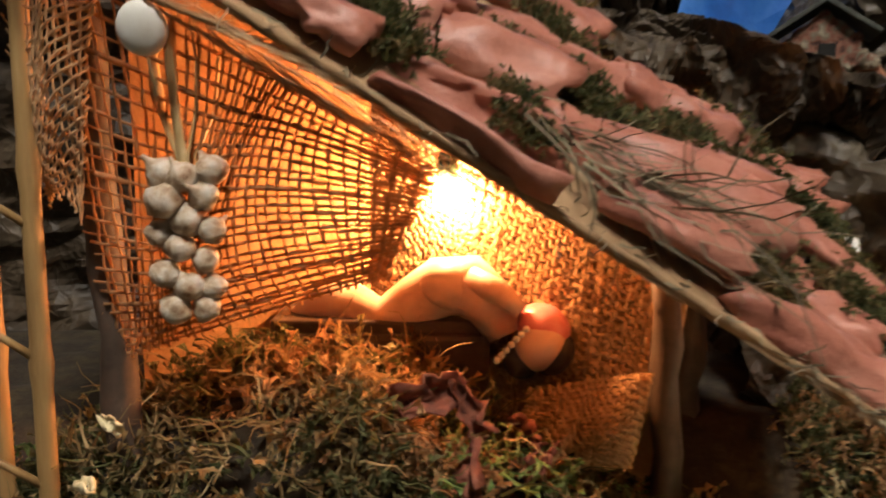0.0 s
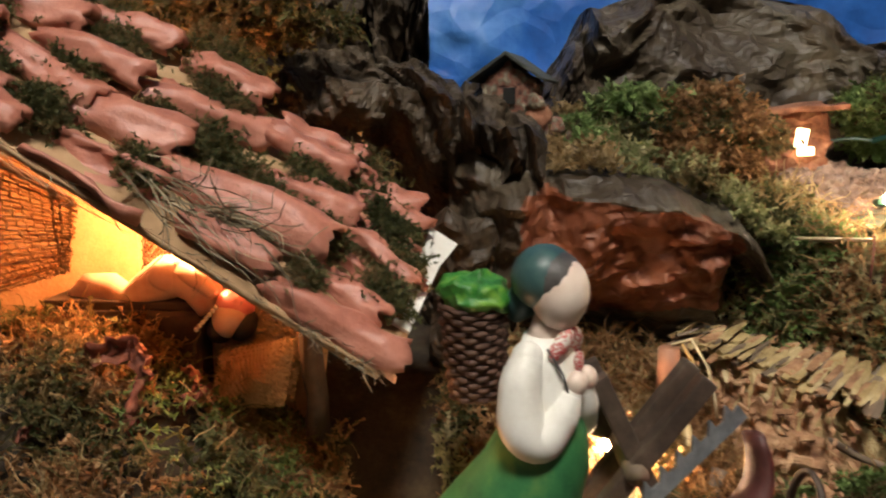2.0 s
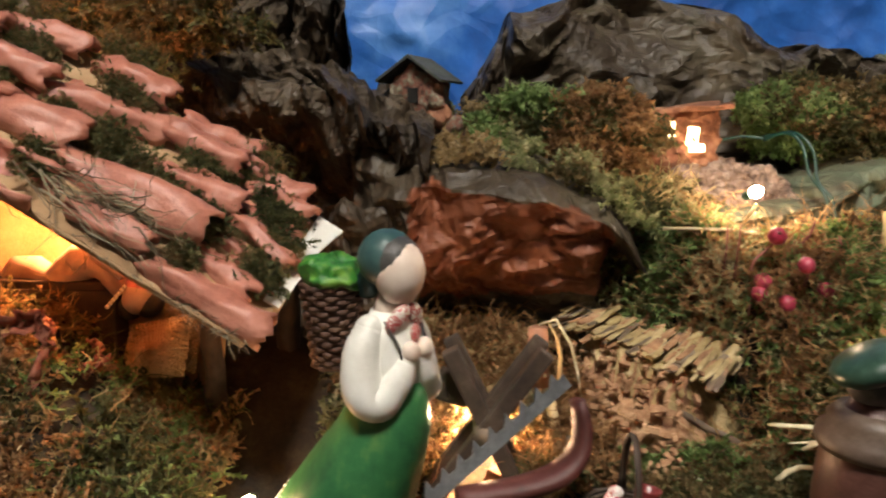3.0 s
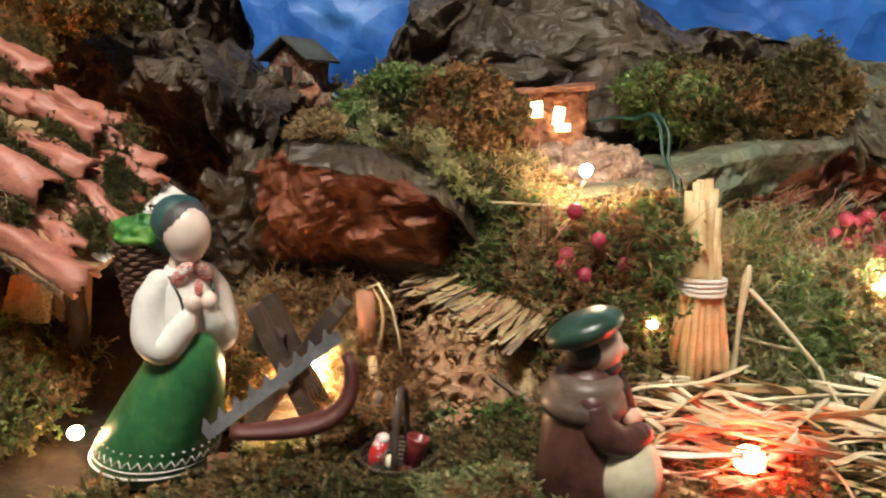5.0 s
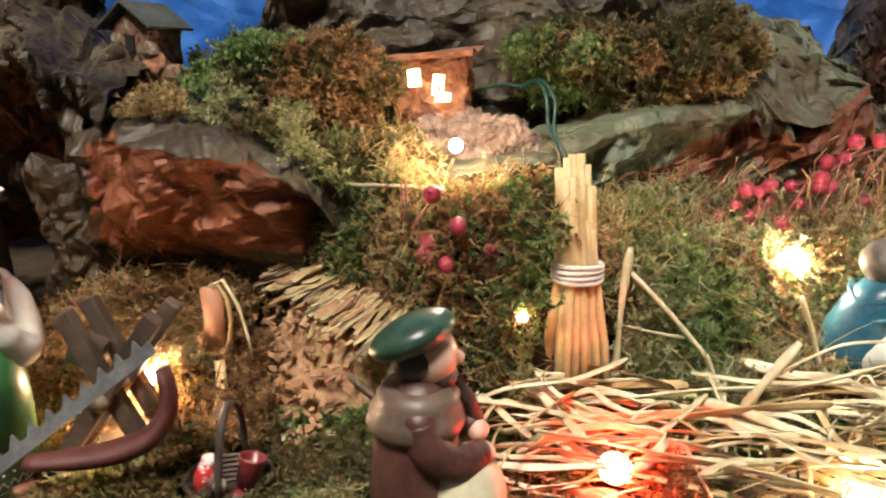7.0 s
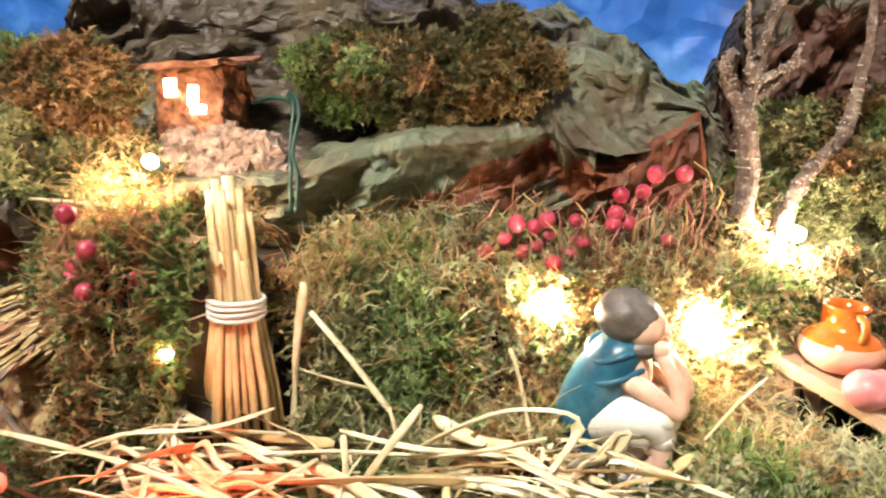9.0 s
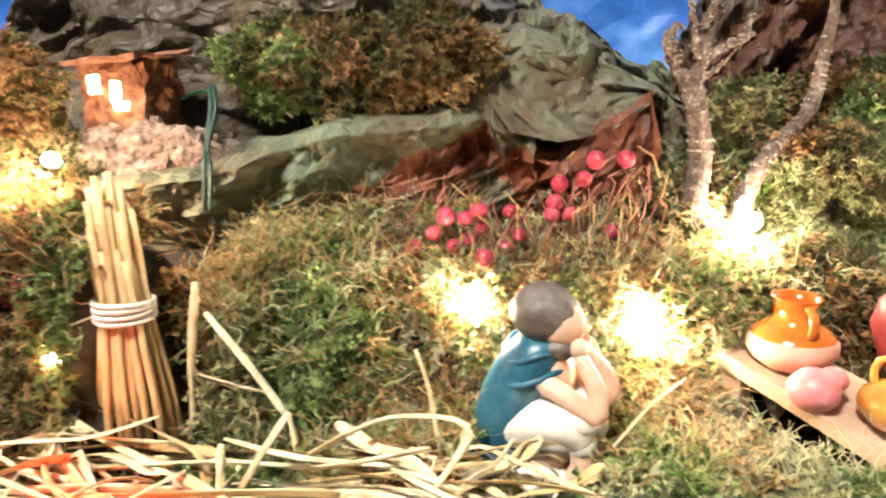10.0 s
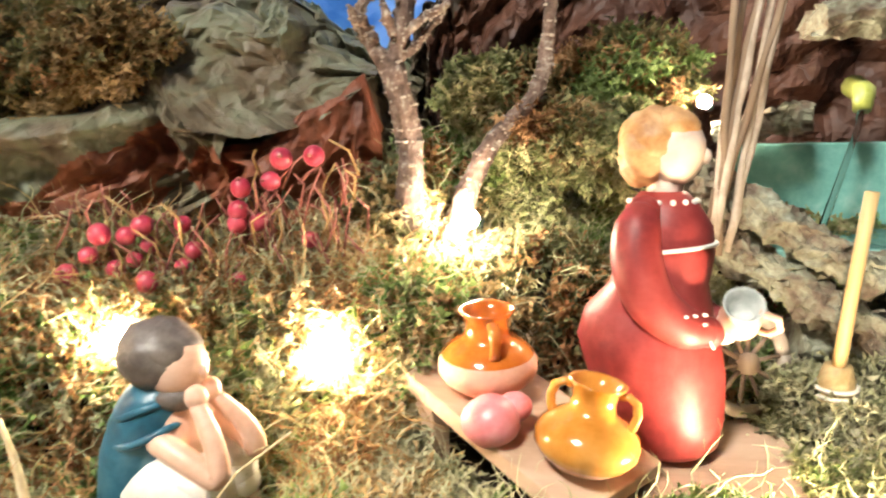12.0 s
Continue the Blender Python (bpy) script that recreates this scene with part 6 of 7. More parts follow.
# ---- straw ----
def sheaf():
    rnd = random.Random(8)
    s = holder("straw_sheaf", (0.4245, 0.245, 0.083), "upright bundle of cut straw stalks tied with white cord", "straw sheaf")
    waist = Vector((-0.0015, 0, 0.074))
    for k in range(30):
        a, r = k * 2.399, math.sqrt((k + 0.5) / 30)
        b = Vector((0.001 + math.cos(a) * r * 0.0185, math.sin(a) * r * 0.014, rnd.uniform(0.0, 0.006)))
        m = waist + Vector((math.cos(a) * r * 0.0092, math.sin(a) * r * 0.0085, 0))
        top = rnd.uniform(0.094, 0.128) if k > 8 else rnd.uniform(0.115, 0.130)
        d = (m - b).normalized()
        t = m + Vector((-0.003 + 0.25 * d.x * 0.03, d.y * 0.01, 0)) * 1.0 + Vector((math.cos(a) * 0.001, 0, top - m.z))
        bm = bmesh.new()
        w = rnd.uniform(0.0021, 0.0031)
        q = b.lerp(m, 0.5) + Vector((math.cos(a) * 0.0012, math.sin(a) * 0.0012, 0))
        tube(bm, [b, q, m, m.lerp(t, 0.5), t], [w, w * 1.02, w * 0.92, w, w], 8, flat=0.62, seed=k, wobble=0.06)
        part("stalk", bm, M_STRAW_TAN, s)
    for k in range(4):
        bm = bmesh.new()
        pts = [(waist.x + 0.0118 * math.cos(a), 0.0112 * math.sin(a), 0.0705 + 0.0021 * k + 0.0007 * math.sin(a + k)) for a in np.linspace(0, 2 * math.pi, 25)]
        tube(bm, pts, 0.00115, 6)
        part("cord", bm, M_CORD, s, "white cord binding")
    bm = bmesh.new()
    tube(bm, [(-0.012, -0.006, 0.071), (-0.02, -0.008, 0.068), (-0.026, -0.008, 0.066)], [0.0011, 0.0009, 0.0006], 6, flat=0.5)
    part("cord_end", bm, M_CORD, s)


def straw_heap():
    h = holder("straw_heap", (0.48, 0.21, 0.08), "loose heap of pale flattened straw stalks", "straw heap")
    rnd = random.Random(21)

    def stalk(pts, w, flat=0.35, mat=None, roll=None):
        """A split straw: a thin ribbon along a smooth line, turning on itself as it goes."""
        P = [Vector(p) for p in pts]
        fine = []
        for i in range(len(P) - 1):
            p0, p1, p2, p3 = P[max(i - 1, 0)], P[i], P[i + 1], P[min(i + 2, len(P) - 1)]
            for q in range(4):
                t = q / 4
                fine.append(0.5 * ((2 * p1) + (p2 - p0) * t + (2 * p0 - 5 * p1 + 4 * p2 - p3) * t * t + (3 * p1 - p0 - 3 * p2 + p3) * t ** 3))
        fine.append(P[-1])
        bm = bmesh.new()
        a0 = rnd.uniform(0.2, 1.1) if roll is None else roll
        a1 = a0 + rnd.gauss(0, 0.5)
        rings, n = [], len(fine)
        for i, p in enumerate(fine):
            d = (fine[min(i + 1, n - 1)] - fine[max(i - 1, 0)]).normalized()
            side = d.cross(Vector((0.05, 0.03, 1))).normalized()
            up = side.cross(d)
            a = a0 + (a1 - a0) * i / (n - 1)
            u, v = side * math.cos(a) + up * math.sin(a), up * math.cos(a) - side * math.sin(a)
            ww = w * (1 + 0.14 * math.sin(i * 1.3 + w * 9000)) * (0.55 if i in (0, n - 1) else 1)
            th = w * flat
            rings.append([bm.verts.new(p + u * x + v * z) for x, z in ((-ww, 0), (-ww * 0.55, th), (ww * 0.55, th), (ww, 0), (ww * 0.4, -th * 0.4), (-ww * 0.4, -th * 0.4))])
        for a, b in zip(rings, rings[1:]):
            for k in range(6):
                bm.faces.new((a[k], a[(k + 1) % 6], b[(k + 1) % 6], b[k]))
        bm.faces.new(rings[0][::-1])
        bm.faces.new(rings[-1])
        ob = part("stalk", bm, mat or M_STRAW, h)
        ob.matrix_parent_inverse = Matrix.Translation(-h.location)
    stalk([(0.451, 0.258, 0.152), (0.471, 0.255, 0.132), (0.489, 0.252, 0.112)], 0.0026, 0.6)
    stalk([(0.489, 0.252, 0.113), (0.494, 0.250, 0.100), (0.500, 0.246, 0.082)], 0.0032, 0.4)
    stalk([(0.513, 0.204, 0.139), (0.503, 0.204, 0.124), (0.492, 0.205, 0.106)], 0.0026, 0.5)
    stalk([(0.508, 0.226, 0.110), (0.529, 0.226, 0.124), (0.546, 0.226, 0.131), (0.569, 0.226, 0.130), (0.563, 0.222, 0.113), (0.550, 0.218, 0.098)], 0.0025)
    stalk([(0.394, 0.215, 0.092), (0.43, 0.215, 0.102), (0.484, 0.215, 0.111), (0.519, 0.216, 0.113), (0.558, 0.218, 0.124)], 0.0027)
    stalk([(0.539, 0.27, 0.139), (0.545, 0.268, 0.123), (0.552, 0.262, 0.095)], 0.0022, 0.5)
    stalk([(0.39, 0.2, 0.094), (0.439, 0.2, 0.104), (0.506, 0.2, 0.107)], 0.0028)
    stalk([(0.446, 0.255, 0.126), (0.461, 0.255, 0.123), (0.479, 0.255, 0.120)], 0.0019)
    stalk([(0.4495, 0.256, 0.166), (0.446, 0.253, 0.13), (0.445, 0.25, 0.086)], 0.0021, 0.7)
    stalk([(0.41, 0.243, 0.118), (0.406, 0.24, 0.10), (0.403, 0.238, 0.086)], 0.0012, 0.5)
    stalk([(0.395, 0.19, 0.088), (0.42, 0.18, 0.108), (0.452, 0.172, 0.110), (0.44, 0.165, 0.098)], 0.0026)
    stalk([(0.41, 0.165, 0.085), (0.45, 0.18, 0.105), (0.475, 0.20, 0.115)], 0.0024)
    stalk([(0.48, 0.215, 0.118), (0.486, 0.20, 0.10), (0.488, 0.185, 0.085)], 0.0024)
    for k in range(270):
        cx, cy = rnd.uniform(0.385, 0.60), rnd.uniform(0.148, 0.235)
        if cx > 0.53:
            cy = rnd.uniform(0.20, 0.25)
        a = rnd.gauss(0.1, 0.7) if rnd.random() < 0.45 else rnd.uniform(0, 3.1)
        ln = rnd.uniform(0.016, 0.058)
        z = 0.084 + rnd.random() ** 1.5 * 0.026
        t = rnd.uniform(-0.22, 0.22)
        dx, dy = math.cos(a) * ln, math.sin(a) * ln * 0.6
        bow = rnd.gauss(0, 0.06) * ln
        pts = [(cx - dx, cy - dy, max(0.080, z - t * ln)), (cx - dx * 0.3 - dy * 0.1, cy - dy * 0.3 + bow, z + rnd.uniform(0, 0.005)), (cx + dx * 0.4, cy + dy * 0.4 + bow, z + rnd.uniform(0, 0.005)), (cx + dx, cy + dy, max(0.080, z + t * ln))]
        if rnd.random() < 0.3:
            pts.append((pts[3][0] + rnd.uniform(-0.02, 0.012), pts[3][1] + rnd.uniform(-0.012, 0.012), 0.082))
        if math.hypot(cx - 0.433, cy - 0.166) < 0.016 and k % 4:
            continue
        stalk(pts, rnd.choice((0.0007, 0.0011, 0.0016, 0.0022, 0.0030)), rnd.uniform(0.06, 0.2), (M_STRAW, M_STRAW, M_STRAW_TAN)[k % 3])
    # loose straws elsewhere
    for pts, w in ((((0.309, 0.27, 0.192), (0.344, 0.268, 0.192), (0.388, 0.268, 0.187)), 0.0022), (((0.355, 0.29, 0.187), (0.359, 0.283, 0.199), (0.361, 0.28, 0.205)), 0.0012),
                   (((0.62, 0.245, 0.118), (0.632, 0.25, 0.133), (0.645, 0.262, 0.140)), 0.0010), (((0.565, 0.245, 0.085), (0.575, 0.238, 0.105), (0.585, 0.235, 0.122)), 0.0013)):
        bm = bmesh.new()
        tube(bm, pts, [w, w, w * 0.7], 7, flat=0.4)
        thing("loose_straw", bm, M_STRAW, "single dry straw lying on the moss", "straw", "loose straws")


# ---- bench, jars and the spring ----
def jar(place, r, mats, label, turn, lean=0, dip=0.55):
    bm = bmesh.new()
    prof = [(0.0, 0.52), (0.03, 0.60), (0.25, 0.86), (0.5, 1.0), (0.72, 1.0), (0.92, 0.93), (1.12, 0.76), (1.26, 0.55), (1.38, 0.45), (1.62, 0.42), (1.84, 0.46), (1.98, 0.56), (2.02, 0.56), (2.0, 0.49), (1.8, 0.36), (1.4, 0.35), (1.2, 0.4)]
    n = 40
    rings = [[bm.verts.new((q * r * math.cos(2 * math.pi * k / n), q * r * math.sin(2 * math.pi * k / n), h * r)) for k in range(n)] for h, q in prof]
    for i, (a, b) in enumerate(zip(rings, rings[1:])):
        for k in range(n):
            bm.faces.new((a[k], a[(k + 1) % n], b[(k + 1) % n], b[k])).material_index = 0 if prof[i][0] + 0.12 < dip else 1
    bm.faces.new(rings[0][::-1])
    bm.faces.new(rings[-1]).material_index = 1
    ob = holder("clay_jar", place, label, "jar", "jars on the bench")
    part("body", bm, mats, ob)
    for s in (0, 180):
        bm = bmesh.new()
        pts = [pose(0, 0, 0, 0, 0, s) @ Vector(p) * r for p in ((0.42, 0, 1.78), (0.60, 0, 1.84), (0.76, 0, 1.72), (0.82, 0, 1.46), (0.78, 0, 1.20), (0.70, 0, 1.08))]
        tube(bm, pts, [r * 0.10, r * 0.12, r * 0.12, r * 0.11, r * 0.11, r * 0.14], 12, flat=0.8)
        part("handle", bm, mats[1], ob)
    ob.rotation_euler = (radians(lean), radians(-lean * 0.9), radians(turn))
    ob.scale = (1.05, 1.05, 0.88)


def bench():
    b = holder("low_bench", (0.7144, 0.326, 0.08), "low pale wooden bench carrying clay jars", "bench")
    tilt = pose(0, 0, 0.0310, 0, 14, -42)
    bm = bmesh.new()
    box(bm, (0, 0, 0), (0.092, 0.048, 0.0075), 0, (0, 0, 0), 0.0011)
    bm.transform(tilt)
    part("seat_board", bm, M_BENCH, b, smooth=False)
    for px, py in ((0.036, -0.017), (0.036, 0.017), (-0.036, -0.017), (-0.036, 0.017)):
        p = tilt @ Vector((px, py, -0.003))
        bm = bmesh.new()
        box(bm, (p.x, p.y, (p.z - 0.006) / 2), (0.011, 0.009, p.z + 0.006), 0, (0, 0, -42), 0.0008)
        part("leg", bm, M_BENCH, b, smooth=False)
    bm = bmesh.new()
    blob(bm, (0, 0, 0.0092), (0.0108, 0.0105, 0.0094), u=26, v=16, rough=0.0006, freq=160)
    blob(bm, (0.0085, 0.006, 0.012), (0.0065, 0.006, 0.0055), u=16, v=10)
    thing("pink_gourd", bm, M_PINK, "small shiny pink clay gourd on the bench", "gourd").location = (0.7025, 0.3085, 0.1115)
    plank = holder("bark_plank", (0.785, 0.318, 0.085), "pale board with a rough bark edge under the red figurine", "plank")
    bm = bmesh.new()
    box(bm, (-0.006, 0.012, 0.005), (0.088, 0.056, 0.009), 0, (0, 0, 14), 0.001)
    part("board", bm, M_BENCH, plank, smooth=False)
    bm = bmesh.new()
    tube(bm, [(-0.052 + 0.0095 * k, -0.034 + 0.0024 * k, 0.005) for k in range(12)], [0.0052 + 0.0009 * math.sin(k * 2.3) for k in range(12)], 8, seed=9, wobble=0.25)
    part("bark_edge", bm, M_CORK, plank, "rough red-brown bark edge", False)


def cart_wheel():
    w = holder("cart_wheel", (0.806, 0.368, 0.119), "small wooden cart wheel with ten spokes leaning on the moss", "wheel")
    bm = bmesh.new()
    R = 0.0205
    tube(bm, [(R * math.cos(a), 0, R * math.sin(a)) for a in np.linspace(0, 2 * math.pi, 41)], 0.0031, 8, flat=0.8)
    part("rim", bm, M_WOOD_PALE, w, "pale weathered wooden rim")
    bm = bmesh.new()
    bmesh.ops.create_cone(bm, cap_ends=True, segments=20, radius1=0.0055, radius2=0.0045, depth=0.008, matrix=pose(0, 0, 0, 90))
    part("hub", bm, M_WOOD, w)
    for k in range(10):
        a = 2 * math.pi * k / 10
        bm = bmesh.new()
        tube(bm, [(0.004 * math.cos(a), 0, 0.004 * math.sin(a)), (R * math.cos(a), 0, R * math.sin(a))], [0.0011, 0.0010], 6)
        part("spoke", bm, M_WOOD, w)
    w.rotation_euler = (radians(-14), 0, radians(28))


def broom():
    b = holder("toy_broom", (0.838, 0.356, 0.112), "toy broom with yellow stick and bound straw head", "broom")
    bm = bmesh.new()
    tube(bm, [(-0.0005, 0, 0.0), (0.002, 0, 0.04), (0.005, 0.0, 0.082)], [0.0028, 0.0027, 0.0026], 10)
    part("stick", bm, M_YELLOW_WOOD, b)
    bm = bmesh.new()
    loft(bm, [(-0.001, 0, -0.022, 0.0105, 0.009), (-0.001, 0, -0.008, 0.0088, 0.0078), (0, 0, 0.006, 0.0070, 0.0064), (0, 0, 0.012, 0.0052, 0.005)], 20)
    part("head", bm, M_STRAW_DULL, b, "bound straw broom head")
    bm = bmesh.new()
    for z in (0.0, 0.003):
        tube(bm, [(0.0080 * math.cos(a), 0.0073 * math.sin(a), z) for a in np.linspace(0, 2 * math.pi, 21)], 0.0009, 6)
    part("cord", bm, M_CORD, b)


def bark_log(pts, r, label, seed, flat=0.8):
    bm = bmesh.new()
    P = [Vector(p) for p in pts]
    n = 44
    fine = [P[0].lerp(P[1], k / (n - 1)) for k in range(n)]
    tube(bm, fine, [r] * n, 34, flat=flat)
    for v in bm.verts:
        w = Vector((v.co.x * 0.25, v.co.y, v.co.z))
        q = noise.noise_vector(v.co * 85 + Vector((seed, 0, 0))) * 0.0040 + noise.noise_vector(w * 420) * 0.0030 + noise.noise_vector(v.co * 300) * 0.0016
        v.co += q
    thing("bark_log", bm, M_BARK, label, "log", "bark logs round the pond", smooth=False)


def spring():
    bark_log([(0.793, 0.412, 0.190), (0.862, 0.378, 0.150)], 0.0105, "lichen-covered bark log leaning before the pond", 1)
    bark_log([(0.800, 0.408, 0.164), (0.872, 0.372, 0.120)], 0.0120, "lichen-covered bark log leaning before the pond", 4)
    bark_log([(0.835, 0.40, 0.118), (0.93, 0.405, 0.118)], 0.0150, "thick lichen-covered bark log before the pond", 7)
    bark_log([(0.862, 0.415, 0.146), (0.93, 0.43, 0.150)], 0.0090, "lichen-covered bark log beside the pond", 9)
    bark_log([(0.848, 0.445, 0.258), (0.95, 0.46, 0.262)], 0.0145, "thick slab of bark jutting over the spring", 11, 0.55)
    bark_log([(0.808, 0.455, 0.206), (0.852, 0.452, 0.214)], 0.0075, "ridged piece of bark edging the pond", 13, 0.8)
    t = holder("pond_tank", (0.872, 0.462, 0.13), "teal painted water tank fed by a small spring", "tank")
    bm = bmesh.new()
    box(bm, (0, 0.012, 0.03), (0.115, 0.006, 0.075), 0, (0, 0, 0), 0.001)
    part("back_wall", bm, M_WATER, t, smooth=False)
    bm = bmesh.new()
    box(bm, (0, -0.012, 0.02), (0.115, 0.045, 0.004), 0, (0, 0, 0), 0.001)
    part("basin", bm, M_WATER, t, smooth=False)
    bm = bmesh.new()
    bmesh.ops.create_grid(bm, x_segments=40, y_segments=18, size=1.0, matrix=Matrix.Translation((0.0, -0.012, 0.0245)) @ Matrix.Diagonal((0.056, 0.022, 1, 1)))
    for v in bm.verts:
        v.co.z += 0.0007 * math.sin(v.co.x * 420) * math.cos(v.co.y * 380)
    part("water", bm, M_CLEAR, t, "clear rippled water")
    bm = bmesh.new()
    tube(bm, [(0.002, -0.012, 0.088), (0.0, -0.016, 0.078), (-0.006, -0.018, 0.055), (-0.0135, -0.018, 0.025)], [0.0016, 0.0014, 0.0016, 0.0021], 8, seed=2, wobble=0.2)
    part("water_jet", bm, M_CLEAR, t, "thin falling jet of water")
    bm = bmesh.new()
    tube(bm, [(0.006, 0.01, 0.096), (0.004, -0.008, 0.094), (0.002, -0.013, 0.086)], [0.006, 0.0055, 0.0042], 10)
    part("spout", bm, M_LIME, t, "lime-green plastic spout")
    s = holder("stick_bundle", (0.795, 0.385, 0.19), "bundle of bare grey sticks leaning behind the red figurine", "sticks")
    rnd = random.Random(9)
    for k in range(8):
        bm = bmesh.new()
        a = Vector((rnd.uniform(-0.005, 0.007), rnd.uniform(-0.003, 0.003), rnd.uniform(-0.03, -0.02)))
        b = Vector((0.008 + 0.0040 * k + rnd.uniform(-0.001, 0.001), rnd.uniform(0.03, 0.05), rnd.uniform(0.082, 0.10)))
        pts = [a.lerp(b, q / 9) + Vector((rnd.uniform(-1, 1), 0, 0)) * 0.0006 for q in range(10)]
        tube(bm, pts, [0.0016 + 0.0003 * math.sin(q * 1.8 + k) for q in range(10)], 8, seed=k, wobble=0.12)
        part("stick", bm, (M_WOOD, M_WOOD_PALE)[k % 2], s)


# ---- tree and berries ----
def branch(bm, a, b, r0, r1, seed, n=9, bend=0.004, warts=True):
    rnd = random.Random(seed)
    a, b = Vector(a), Vector(b)
    o = Vector((rnd.uniform(-1, 1), rnd.uniform(-1, 1), rnd.uniform(-1, 1))) * bend
    pts = [a.lerp(b, k / (n - 1)) + o * math.sin(math.pi * k / (n - 1)) + Vector((rnd.uniform(-1, 1), rnd.uniform(-1, 1), 0)) * r0 * 0.12 for k in range(n)]
    tube(bm, pts, [(r0 + (r1 - r0) * k / (n - 1)) * rnd.uniform(0.92, 1.1) for k in range(n)], 9, seed=seed, wobble=0.1)
    return pts


def warty(bm, warts=60):
    """Gives a branch the lumpy skin of lichen-grown bark, with small raised pale warts."""
    bmesh.ops.subdivide_edges(bm, edges=bm.edges, cuts=3, use_grid_fill=True, smooth=0.6)
    bm.normal_update()
    for v in bm.verts:
        q = noise.noise(v.co * 380)
        v.co += v.normal * (0.0016 * max(0.0, q) ** 1.3 * 1.6 + 0.0012 * noise.noise(v.co * 120)) + noise.noise_vector(v.co * 60) * 0.0015
    spots = [v.co.copy() for v in bm.verts]
    rnd = random.Random(len(spots))
    for p in rnd.sample(spots, min(warts, len(spots))):
        r = rnd.uniform(0.0005, 0.0011)
        blob(bm, p, (r, r, r * 0.8), 1, u=6, v=4)


def tree():
    t = holder("bare_tree", (0.672, 0.415, 0.15), "bare branch standing as a tree with lichen-grey bark", "tree")
    bm = bmesh.new()
    tube(bm, [(-0.010, -0.010, 0), (-0.0125, -0.010, 0.018), (-0.0125, -0.010, 0.036), (-0.0115, -0.010, 0.055), (-0.0135, -0.010, 0.076), (-0.0190, -0.010, 0.094)], [0.0135, 0.0092, 0.0066, 0.0056, 0.0054, 0.0060], 20)
    warty(bm, 240)
    part("trunk", bm, [M_BARK_WARTY, M_LICHEN], t)
    for a, b, r0, r1, sd in (((-0.007, -0.011, 0.084), (-0.018, -0.014, 0.108), 0.0055, 0.0042, 1), ((-0.007, -0.011, 0.084), (0.006, -0.008, 0.165), 0.0062, 0.0032, 2), ((-0.018, -0.014, 0.106), (-0.015, -0.012, 0.118), 0.0036, 0.0022, 3),
                             ((-0.002, -0.010, 0.115), (0.018, -0.006, 0.165), 0.0028, 0.0014, 4), ((-0.005, -0.011, 0.095), (0.020, -0.012, 0.112), 0.0024, 0.0012, 5), ((0.0, -0.009, 0.09), (0.022, -0.004, 0.122), 0.0026, 0.0012, 6),
                             ((-0.004, -0.011, 0.10), (-0.012, -0.016, 0.145), 0.0024, 0.001, 7), ((-0.012, -0.013, 0.10), (-0.022, -0.02, 0.112), 0.0026, 0.0016, 8)):
        bm = bmesh.new()
        a, b = (Vector(p) + Vector((-0.012, 0, 0.008)) for p in (a, b))
        branch(bm, a, b, r0 * 0.8, r1 * 0.8, sd)
        warty(bm)
        part("twig", bm, [M_BARK_WARTY, M_LICHEN], t)
    bm = bmesh.new()
    tube(bm, [(0.006, -0.010, 0.010), (0.012, -0.006, 0.030), (0.021, 0.004, 0.050), (0.033, 0.014, 0.066), (0.046, 0.022, 0.078), (0.051, 0.026, 0.093), (0.054, 0.028, 0.120), (0.056, 0.03, 0.17)],
         [0.0062, 0.0050, 0.0044, 0.0041, 0.0037, 0.0031, 0.0025, 0.0018], 14)
    warty(bm, 200)
    part("bough", bm, [M_BARK_WARTY, M_LICHEN], t)


BERRIES = ((0.518, 0.348, 0.163), (0.534, 0.351, 0.180), (0.550, 0.358, 0.182), (0.543, 0.356, 0.178), (0.551, 0.360, 0.173), (0.545, 0.357, 0.167), (0.555, 0.347, 0.160), (0.565, 0.365, 0.181), (0.563, 0.365, 0.161),
           (0.589, 0.375, 0.195), (0.587, 0.3745, 0.185), (0.586, 0.374, 0.179), (0.5945, 0.378, 0.179), (0.589, 0.362, 0.156), (0.580, 0.359, 0.151), (0.587, 0.362, 0.147), (0.601, 0.380, 0.197), (0.607, 0.380, 0.207),
           (0.622, 0.380, 0.208), (0.617, 0.380, 0.170), (0.612, 0.368, 0.144), (0.528, 0.350, 0.171), (0.570, 0.362, 0.170), (0.538, 0.353, 0.164))
BERRIES_LEFT = ((0.354, 0.233, 0.194), (0.3665, 0.227, 0.181), (0.350, 0.238, 0.164), (0.361, 0.232, 0.161), (0.352, 0.240, 0.170), (0.382, 0.238, 0.167))


